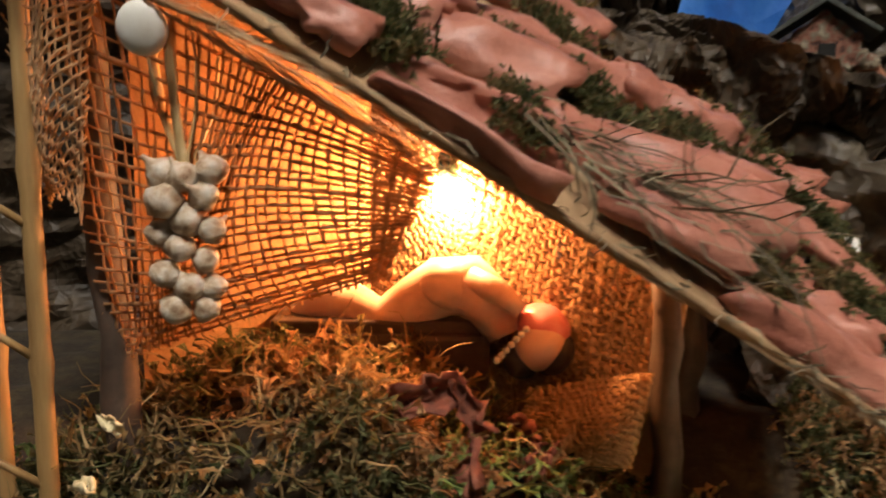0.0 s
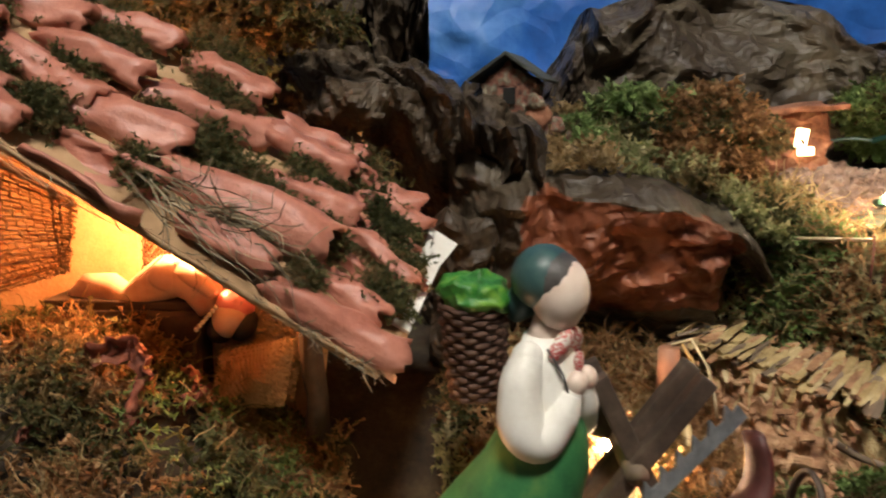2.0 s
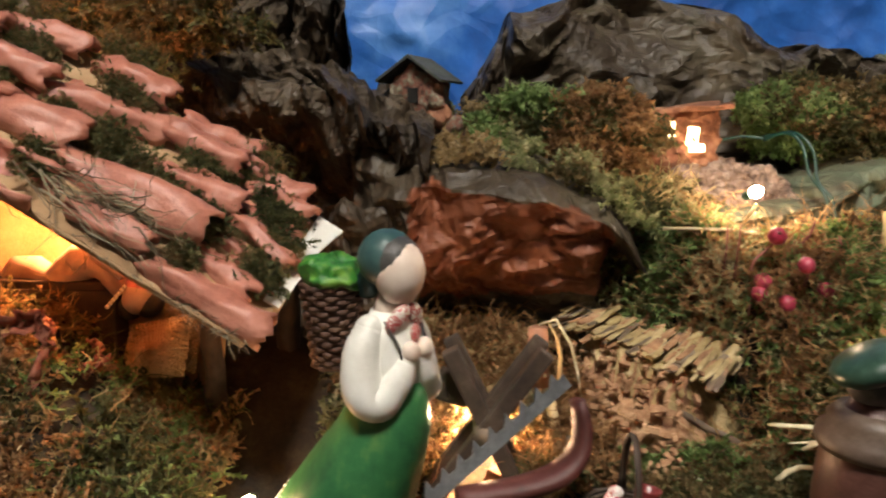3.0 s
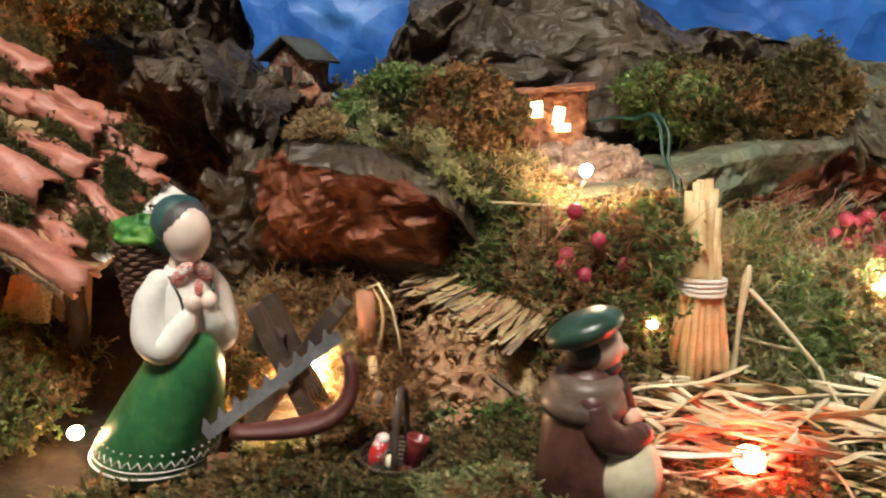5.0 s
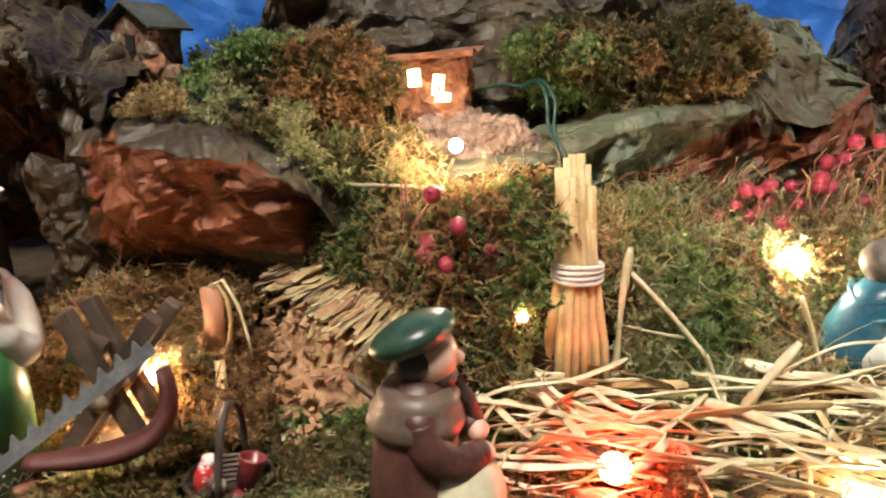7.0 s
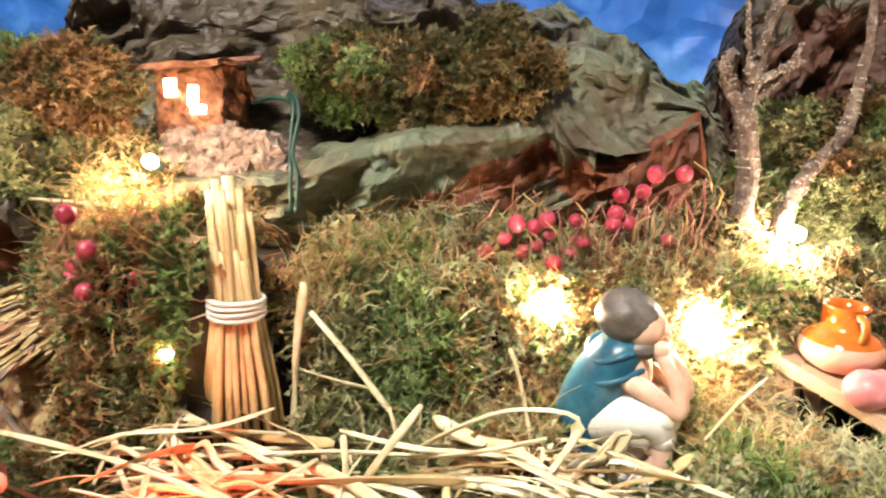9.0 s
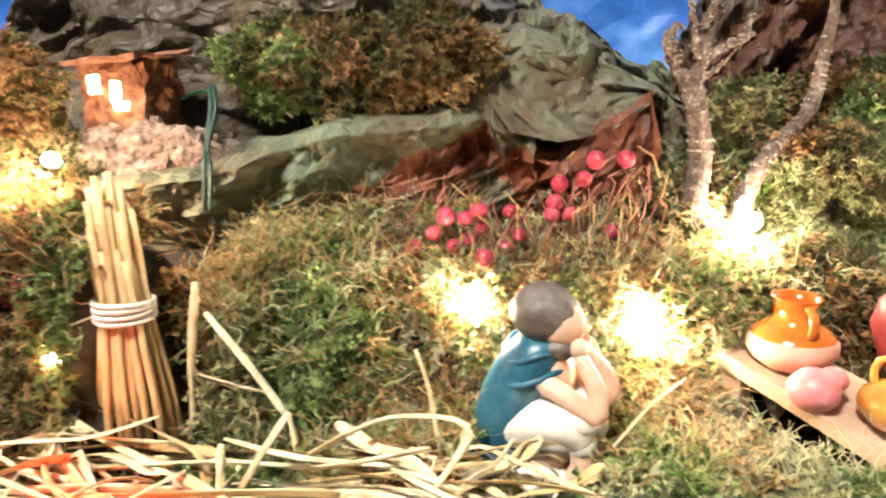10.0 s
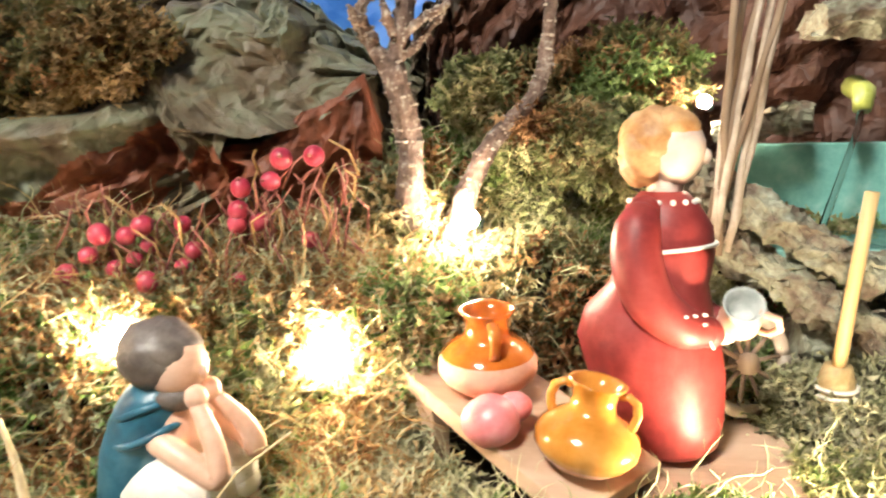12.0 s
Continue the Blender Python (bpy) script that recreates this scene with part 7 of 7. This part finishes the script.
def berry_branches():
    rnd = random.Random(15)
    groups = ((BERRIES[0:9] + BERRIES[21:24], (0.540, 0.356, 0.135), 0.0044), (BERRIES[9:16], (0.584, 0.366, 0.13), 0.0043), (BERRIES[16:19], (0.605, 0.378, 0.15), 0.0046), (BERRIES[19:21], (0.614, 0.374, 0.14), 0.0044), (BERRIES_LEFT, (0.366, 0.248, 0.14), 0.0042))
    for pts, root, rad in groups:
        h = holder("berry_branch", root, "thin reddish branch with round pink-red berries", "berry branch", "berry branches in the moss")
        root = Vector(root)
        for p in pts:
            p = Vector(p) - root
            bm = bmesh.new()
            r = rad * rnd.uniform(0.88, 1.1)
            blob(bm, (0, 0, 0), (r, r, r * 1.04), u=18, v=12)
            tube(bm, [(0, 0, r * 0.95), (0.0005, 0, r * 1.25)], [r * 0.28, r * 0.12], 6, 1)
            ob = part("berry", bm, [M_RED_BERRY, M_TWIG_RED], h)
            ob.matrix_basis = pose(*p, rnd.uniform(-80, 80), rnd.uniform(-80, 80), 0)
            bm = bmesh.new()
            q = p + Vector((rnd.uniform(-0.014, 0.014), rnd.uniform(0.004, 0.012), rnd.uniform(-0.03, -0.012)))
            tube(bm, [q, q.lerp(p, 0.4) + Vector((rnd.uniform(-0.004, 0.004), 0.003, rnd.uniform(-0.003, 0.004))), p + Vector((rnd.uniform(-0.003, 0.003), 0.003, -r))], [0.0009, 0.0008, 0.0006], 5)
            part("stem", bm, M_TWIG_RED, h)
        for k in range(34):
            b = Vector((rnd.uniform(-0.03, 0.03), rnd.uniform(-0.008, 0.01), rnd.uniform(0.01, 0.065)))
            bm = bmesh.new()
            q = b + Vector((rnd.uniform(-0.016, 0.016), rnd.uniform(0, 0.008), rnd.uniform(-0.03, -0.012)))
            tube(bm, [q, q.lerp(b, 0.5) + Vector((rnd.uniform(-0.004, 0.004), 0, 0.003)), b], [0.0007, 0.0006, 0.0004], 5)
            part("stem", bm, M_TWIG_RED if k % 3 else M_HAY, h)


# ---- lights ----
def bulb(place, mat=None, r=0.0042, turn=(0, 0, 0)):
    ob = holder("fairy_light", place, "small fairy light bulb glowing warm white in the moss", "light bulb", "fairy lights")
    bm = bmesh.new()
    blob(bm, (0, 0, 0), (r, r, r * 1.3), u=14, v=10)
    part("glass", bm, mat or M_BULB, ob)
    bm = bmesh.new()
    tube(bm, [(0, 0, -r * 1.1), (0, 0, -r * 3.2)], [r * 0.7, r * 0.8], 8)
    part("socket", bm, M_WIRE, ob, "dark green plastic socket")
    ob.rotation_euler = [radians(a) for a in turn]


def wires():
    for pts in (((0.398, 0.372, 0.238), (0.405, 0.355, 0.243), (0.411, 0.345, 0.236), (0.413, 0.335, 0.218), (0.418, 0.322, 0.205), (0.42, 0.316, 0.185)), ((0.398, 0.373, 0.240), (0.409, 0.352, 0.243), (0.416, 0.340, 0.232), (0.416, 0.33, 0.214), (0.422, 0.321, 0.203), (0.423, 0.316, 0.184)),
                ((0.37, 0.385, 0.236), (0.385, 0.378, 0.24), (0.398, 0.372, 0.239)),
                ((0.633, 0.355, 0.120), (0.622, 0.345, 0.112), (0.612, 0.335, 0.118), (0.606, 0.33, 0.105), (0.602, 0.335, 0.088)), ((0.633, 0.357, 0.118), (0.625, 0.345, 0.100), (0.618, 0.338, 0.104), (0.612, 0.335, 0.09)),
                ((0.553, 0.331, 0.130), (0.55, 0.322, 0.112), (0.542, 0.318, 0.11))):
        bm = bmesh.new()
        P = [Vector(p) for p in pts]
        fine = []
        for i in range(len(P) - 1):
            p0, p1, p2, p3 = P[max(i - 1, 0)], P[i], P[i + 1], P[min(i + 2, len(P) - 1)]
            for q in range(6):
                t = q / 6
                fine.append(0.5 * ((2 * p1) + (p2 - p0) * t + (2 * p0 - 5 * p1 + 4 * p2 - p3) * t * t + (3 * p1 - p0 - 3 * p2 + p3) * t ** 3))
        fine.append(P[-1])
        tube(bm, fine, 0.0011, 8)
        thing("green_wire", bm, M_WIRE, "dark green plastic wire of the fairy lights", "wire", "wires")


# ---- small houses ----
def far_house():
    h = holder("far_house", (0.1725, 0.345, 0.2385), "tiny old plaster house with dark slate gable roof", "house")
    w, d, e, top = 0.017, 0.016, 0.034, 0.047
    bm = bmesh.new()
    v = [bm.verts.new(p) for p in ((-w, -d, -0.004), (w, -d, -0.004), (w, d, -0.004), (-w, d, -0.004), (-w, -d, e), (w, -d, e), (w, d, e), (-w, d, e), (0, -d, top), (0, d, top))]
    for f in ((0, 1, 5, 8, 4), (2, 3, 7, 9, 6), (1, 2, 6, 5), (3, 0, 4, 7), (4, 8, 9, 7), (5, 6, 9, 8)):
        bm.faces.new([v[i] for i in f])
    bmesh.ops.subdivide_edges(bm, edges=bm.edges, cuts=9, use_grid_fill=True)
    for q in bm.verts:
        q.co += noise.noise_vector(q.co * 190) * 0.0020 + noise.noise_vector(q.co * 480) * 0.0012
    bmesh.ops.recalc_face_normals(bm, faces=bm.faces)
    wall = part("wall", bm, M_PLASTER, h, smooth=False)
    for s in (-1, 1):
        bm = bmesh.new()
        box(bm, (s * 0.0125, -0.001, 0.0435), (0.031, 0.042, 0.002), 0, (0, s * 32, 0), 0.0005)
        part("roof", bm, M_SLATE, h, "dark slate roof slope", False)
    # nothing is cut out: black blocks on the wall carry the openings' shade
    for nm, c, sz in (("window", (0.002, -d - 0.0008, 0.026), (0.008, 0.002, 0.010)), ("door", (0.003, -d - 0.0008, 0.006), (0.009, 0.002, 0.016)), ("window", (-w - 0.0008, 0.0, 0.022), (0.002, 0.009, 0.016))):
        bm = bmesh.new()
        box(bm, c, sz, bevel=0.0003)
        part(nm, bm, M_BLACK, h, "solid black block standing for the shade in an opening", False)
    for k, (c, r) in enumerate((((0.021, -0.013, 0.012), 0.010), ((0.029, -0.008, 0.006), 0.009), ((0.019, -0.016, 0.022), 0.007), ((0.012, -0.018, 0.001), 0.007), ((-0.014, -0.018, 0.000), 0.006), ((0.036, -0.004, 0.001), 0.007))):
        bm = bmesh.new()
        blob(bm, c, (r, r * 0.8, r * 0.85), u=28, v=18, rough=0.0035, freq=150)
        part("rubble", bm, M_PLASTER if k % 3 else M_CORK, h, "rough reddish rubble", False)
    h.rotation_euler = (0, 0, radians(-22))
    h.scale = (0.86, 0.82, 0.92)


def lit_house():
    h = holder("lit_house", (0.343, 0.372, 0.218), "tiny cork house with brightly lit windows and slab roof", "house")
    bm = bmesh.new()
    box(bm, (0, 0.004, 0.016), (0.042, 0.034, 0.044), bevel=0.001)
    bmesh.ops.subdivide_edges(bm, edges=bm.edges, cuts=11, use_grid_fill=True)
    for q in bm.verts:
        q.co += noise.noise_vector(q.co * 150) * 0.0045 + noise.noise_vector(q.co * 380) * 0.0018
    part("wall", bm, M_CORK, h, smooth=False)
    bm = bmesh.new()
    box(bm, (-0.004, -0.001, 0.0395), (0.064, 0.048, 0.0026), 0, (3, -5, 0), 0.0006)
    bmesh.ops.subdivide_edges(bm, edges=bm.edges, cuts=4, use_grid_fill=True)
    for q in bm.verts:
        q.co += noise.noise_vector(q.co * 150) * 0.0026
    part("roof", bm, M_CORK, h, "reddish slab roof", False)
    for c, sz in (((-0.0095, -0.0145, 0.026), (0.0075, 0.002, 0.0105)), ((0.0055, -0.0145, 0.022), (0.0070, 0.002, 0.012)), ((0.0085, -0.0145, 0.0145), (0.0095, 0.002, 0.005))):
        bm = bmesh.new()
        box(bm, c, sz, 0, (0, random.Random(c[0]).uniform(-8, 8), 0), 0.0006)
        part("window", bm, M_WINDOW, h, "glowing warm window", False)
    bm = bmesh.new()
    blob(bm, (0.006, -0.018, -0.004), (0.0075, 0.004, 0.006), u=16, v=10)
    part("door", bm, M_ROT, h, "rounded pale red door")
    h.rotation_euler = (0, 0, radians(-6))
    for k, (c, r) in enumerate((((0.385, 0.356, 0.203), (0.026, 0.018, 0.019)), ((0.405, 0.352, 0.198), (0.016, 0.014, 0.013)), ((0.342, 0.345, 0.201), (0.026, 0.014, 0.012)), ((0.366, 0.342, 0.195), (0.020, 0.014, 0.010)), ((0.366, 0.355, 0.213), (0.014, 0.010, 0.010)), ((0.343, 0.352, 0.212), (0.012, 0.008, 0.009)))):
        bm = bmesh.new()
        blob(bm, c, r, u=64, v=44, rough=0.0065, freq=95)
        for v in bm.verts:
            v.co += noise.noise_vector(v.co * 260) * 0.0030 + noise.noise_vector(v.co * 600) * 0.0012
        thing("pumice_stone", bm, M_PUMICE, "porous grey pumice stone below the lit house", "stone", "stones below the lit house", smooth=False)


sawhorse()
bow_saw()
hand_basket()
sickle()
rotten_log()
sticks_on_ground()
sheaf()
straw_heap()
bench()
jar((0.6995, 0.3385, 0.1195), 0.0188, [M_RAW_CLAY, M_GLAZE_ORANGE], "small clay jar with orange glazed shoulder and two handles", -75, 0, 1.0)
jar((0.7345, 0.3010, 0.1085), 0.0176, [M_RAW_CLAY, M_GLAZE], "small clay jar with amber glaze and two handles", -15, -9, 0.3)
cart_wheel()
broom()
spring()
tree()
berry_branches()
wires()
far_house()
lit_house()

# ---- moss ----
BULBS = (((0.362, 0.285, 0.211), M_BULB_NEAR, 0.0034), ((0.554, 0.3205, 0.1450), M_BULB, 0.0052), ((0.634, 0.3395, 0.1330), M_BULB, 0.0054), ((0.688, 0.394, 0.1760), M_BULB_SOFT, 0.0045), ((0.802, 0.455, 0.2215), M_BULB_SOFT, 0.0034),
         # last bulb is added to brighten the straw, in place of a round glossy thing
         ((0.002, 0.264, 0.2045), M_BULB_HOT, 0.0045), ((0.214, 0.2265, 0.1020), M_BULB_DIM, 0.0055), ((0.1105, 0.172, 0.0800), M_BULB_LOW, 0.0035), ((0.433, 0.170, 0.0960), M_BULB_RED, 0.0064), ((0.397, 0.232, 0.137), M_BULB_TINY, 0.0026), ((0.806, 0.283, 0.0945), M_BULB_FRONT, 0.0045), ((0.527, 0.166, 0.090), M_BULB_SOFT, 0.0048))
for place, glow, size in BULBS:
    bulb(place, glow, size, (180, 0, 0) if glow == M_BULB_HOT else (72, 0, 30 * math.sin(place[0] * 60)))


def clear_of_things(x, y):
    ok = (np.hypot(x - 0.592, (y - 0.275) * 0.8) > 0.032) & (np.hypot(x - 0.208, (y - 0.205) * 0.8) > 0.022)
    for (bx, by, bz), glow, _ in BULBS:
        ok &= ~((np.hypot((x - bx) * 1.2, y - by + 0.006) < (0.022 if glow == M_BULB_DIM else 0.014) + 0.003 * np.sin(5 * np.arctan2(y - by, x - bx) + bx * 90)) & (ground_height(x, y) > bz - 0.03))
    ok &= ~((np.abs((x - 0.7144) * 0.743 - (y - 0.326) * 0.669) < 0.048) & (np.abs((x - 0.7144) * 0.669 + (y - 0.326) * 0.743) < 0.026))
    along, off = (x - 0.296) * 0.736 - (y - 0.266) * 0.677, -(x - 0.296) * 0.68 - (y - 0.266) * 0.73
    ok &= ~((np.abs(along + 0.006) < 0.036) & (off > -0.004) & (off < 0.030))
    ok &= ~((x > 0.338) & (x < 0.43) & (y > 0.266 + 0.006 * np.sin(x * 300)) & (y < 0.37))
    ok &= ~((x > 0.745) & (x < 0.815) & (y > 0.30) & (y < 0.362)) & (np.hypot(x - 0.806, y - 0.356) > 0.026) & (np.hypot(x - 0.838, y - 0.345) > 0.016)
    return ok & (np.hypot(x - 0.168, y - 0.160) > 0.034) & (np.hypot(x - 0.361, y - 0.142) > 0.024) & (np.hypot(x - 0.425, y - 0.245) > 0.02) & (np.hypot(x - 0.274, y - 0.172) > 0.018)


def slope_moss():
    """Olive and golden moss on the slope between the red hollow and the far house."""
    rng = np.random.RandomState(77)
    n = 3600
    x, y = rng.uniform(0.185, 0.315, n), rng.uniform(0.272, 0.385, n)
    near, nxt, ox, oy, rid = clump_seeds(x, y, 0.022, 5)
    ok = (nxt - near > 0.3 * rng.rand(n)) & (rid > 0.22) & (np.hypot(x - 0.172, y - 0.345) > 0.03)
    x, y, near, ox, oy, rid = (q[ok] for q in (x, y, near, ox, oy, rid))
    z = np.interp(x, [0.18, 0.215, 0.245, 0.275, 0.31], [0.216, 0.217, 0.211, 0.200, 0.172]) + 0.23 * (y - 0.262) + 0.012 * (1 - near)
    fan = np.stack([ox, oy - 0.3, np.ones_like(ox)], -1)
    strands("moss_carpet", "olive and golden moss on the slope before the far house", np.stack([x, y, z], -1), fan / np.linalg.norm(fan, axis=1, keepdims=True), 0.013,
            [M_MOSS_DARK, M_MOSS, M_MOSS_GOLD, M_MOSS_GREEN], 78, spread=0.5, pick=np.searchsorted([0.45, 0.7, 0.86], rid))


def all_moss():
    G, Y, B, P, O, D = M_MOSS_GREEN, M_MOSS, M_MOSS_BROWN, M_MOSS_PALE, M_MOSS_GOLD, M_MOSS_DARK

    def patch(name, label, rect, count, mats, shares, seed, ln=0.010, keep=clear_of_things, patchy=0.35, **kw):
        p, n, rid = on_ground(*rect, count, seed, keep, patchy)
        strands(name, label, p, n, ln, mats, seed, pick=np.searchsorted(np.cumsum(shares)[:-1], rid), spread=0.45, **kw)
    patch("moss_carpet", "dark olive and brown moss in front of the hut", (-0.17, 0.085, 0.10, 0.245), 12000, [D, G, B, O], (0.74, 0.06, 0.17, 0.03), 1, 0.015, patchy=0.5, leaf=0.0014)
    patch("moss_carpet", "olive moss on the ground round the sawhorse", (0.135, 0.36, 0.10, 0.31), 10000, [D, B, Y], (0.5, 0.18, 0.32), 4, 0.011, patchy=0.42)
    patch("dry_moss", "dry orange-brown moss behind the sawhorse", (0.155, 0.275, 0.205, 0.29), 3500, [B, O], (0.6, 0.4), 5, 0.016)
    patch("green_moss", "lush green moss bank beside the log", (0.285, 0.41, 0.215, 0.30), 9500, [G, D, Y, B], (0.64, 0.13, 0.12, 0.11), 6, 0.012, patchy=0.38)
    patch("moss_carpet", "golden and green moss on the upper slope", (0.26, 0.42, 0.27, 0.36), 6000, [D, Y, O, B], (0.22, 0.22, 0.26, 0.30), 7, 0.015)
    patch("moss_carpet", "golden and green moss bank behind the straw sheaf", (0.40, 0.66, 0.235, 0.40), 17000, [G, Y, O, B, D, P], (0.20, 0.26, 0.20, 0.12, 0.06, 0.16), 8, 0.0175, patchy=0.36, leaf=0.0023)
    # mostly pale strands here: brightness put into the moss colour where little lamplight reaches
    patch("moss_carpet", "green moss beside the bench, coloured pale to look brightly lit", (0.58, 0.86, 0.235, 0.36), 20000, [P, Y, G], (0.6, 0.2, 0.2), 10, 0.0120, patchy=0.2, leaf=0.0021)
    patch("moss_carpet", "green and golden moss round the bare tree", (0.62, 0.90, 0.34, 0.47), 12000, [G, Y, P, O, D, B], (0.22, 0.22, 0.17, 0.20, 0.11, 0.08), 11, 0.0165, patchy=0.25, leaf=0.0023)
    # dry moss, coloured pale and golden to carry the bulbs' pools of light further
    patch("dry_moss", "golden dry moss, its warm pale colour widening the glow of the fairy lights", (0.50, 0.685, 0.275, 0.390), 7200, [O, P, B], (0.45, 0.12, 0.43), 14, 0.017, patchy=0.25)
    patch("moss_carpet", "moss at the front edge of the display", (0.30, 0.66, 0.10, 0.26), 8500, [D, G, B], (0.4, 0.4, 0.2), 12, 0.011, keep=lambda x, y: clear_of_things(x, y) & (x < 0.52 + 0.1 * np.sin(y * 40)))
    for k, (c, r, n, mat, label) in enumerate((((0.430, 0.408, 0.247), (0.034, 0.022, 0.022), 3200, M_MOSS_GREEN, "bright green moss cushion on the ledge"), ((0.478, 0.405, 0.242), (0.036, 0.024, 0.026), 3200, M_MOSS_DARK, "golden brown moss cushion on the ledge"),
                                               ((0.515, 0.402, 0.247), (0.026, 0.02, 0.03), 2600, M_MOSS_DARK, "dark dry moss cushion on the ledge"), ((0.765, 0.49, 0.222), (0.034, 0.024, 0.026), 3000, M_MOSS_GREEN, "dark green moss ball before the cliff"),
                                               ((0.70, 0.465, 0.212), (0.026, 0.02, 0.03), 2400, M_MOSS, "moss cushion behind the bare tree"), ((0.735, 0.45, 0.196), (0.04, 0.025, 0.022), 2600, M_MOSS, "moss cushion behind the bare tree"), ((0.285, 0.345, 0.232), (0.032, 0.022, 0.026), 2600, M_MOSS_BROWN, "golden brown moss cushion beside the lit house"),
                                               ((0.25, 0.345, 0.245), (0.03, 0.015, 0.014), 1600, M_MOSS_GREEN, "green moss cushion near the far house"), ((0.02, 0.33, 0.31), (0.05, 0.03, 0.03), 2600, M_MOSS_DARK, "dark moss cushion behind the hut roof"),
                                               ((0.845, 0.375, 0.088), (0.03, 0.03, 0.02), 2000, M_MOSS_PALE, "pale green moss cushion beside the wheel"))):
        bm = bmesh.new()
        blob(bm, c, tuple(q * 0.6 for q in r), u=24, v=16, rough=0.004, freq=70)
        thing("moss_core", bm, M_GROUND, "dark earth under a moss cushion", "earth", kind="stuff")
        rng = np.random.RandomState(80 + k)
        PP, NN, KK = [], [], []
        for q in range(26):
            v = rng.normal(0, 1, 3)
            v /= np.linalg.norm(v)
            v[1] = -abs(v[1])
            v[2] = abs(v[2]) if rng.rand() < 0.7 else v[2]
            cc = np.array(c) + v * np.array(r) * rng.uniform(0.5, 1.1)
            p, nr = on_ball(cc, tuple(rng.uniform(0.14, 0.44) * w for w in r), max(60, n // 24), 40 + k * 30 + q)
            PP.append(p)
            NN.append(nr + 0.5 * v)
            KK.append(np.full(len(p), rng.choice(4, p=(0.56, 0.30, 0.08, 0.06))))
        nr = np.concatenate(NN)
        strands("moss_cushion", label, np.concatenate(PP), nr / np.linalg.norm(nr, axis=1, keepdims=True), 0.013, [mat, M_MOSS_DARK, M_MOSS_GOLD, M_MOSS_BROWN], 60 + k, spread=0.55, leaf=0.0022, pick=np.concatenate(KK))
    # dry hair-thin stems
    for k, (rect, n, ln, mat) in enumerate((((-0.14, 0.08, 0.12, 0.24), 160, 0.02, M_HAY), ((0.16, 0.27, 0.19, 0.29), 700, 0.026, M_MOSS_BROWN), ((0.30, 0.42, 0.22, 0.34), 900, 0.024, M_MOSS_GOLD), ((0.42, 0.66, 0.25, 0.40), 1300, 0.030, M_MOSS_PALE), ((0.60, 0.86, 0.27, 0.45), 3000, 0.024, M_MOSS_PALE), ((0.42, 0.66, 0.25, 0.40), 1100, 0.028, M_MOSS_BROWN), ((-0.14, 0.08, 0.12, 0.24), 700, 0.022, M_MOSS_DARK), ((0.42, 0.66, 0.25, 0.40), 900, 0.022, M_MOSS_GREEN), ((0.33, 0.43, 0.225, 0.30), 1300, 0.026, M_MOSS_BROWN), ((0.44, 0.66, 0.27, 0.40), 900, 0.034, M_HAY))):
        p, nr, _ = on_ground(*rect, n, 120 + k, clear_of_things, 0.1)
        p[:, 2] += 0.006
        strands("dry_stems", "thin curly dry golden stems in the moss", p, nr, ln, mat, 130 + k, 0.0007, 0, 0.9, 0.25, 0.95, category="dry stems")


all_moss()
slope_moss()
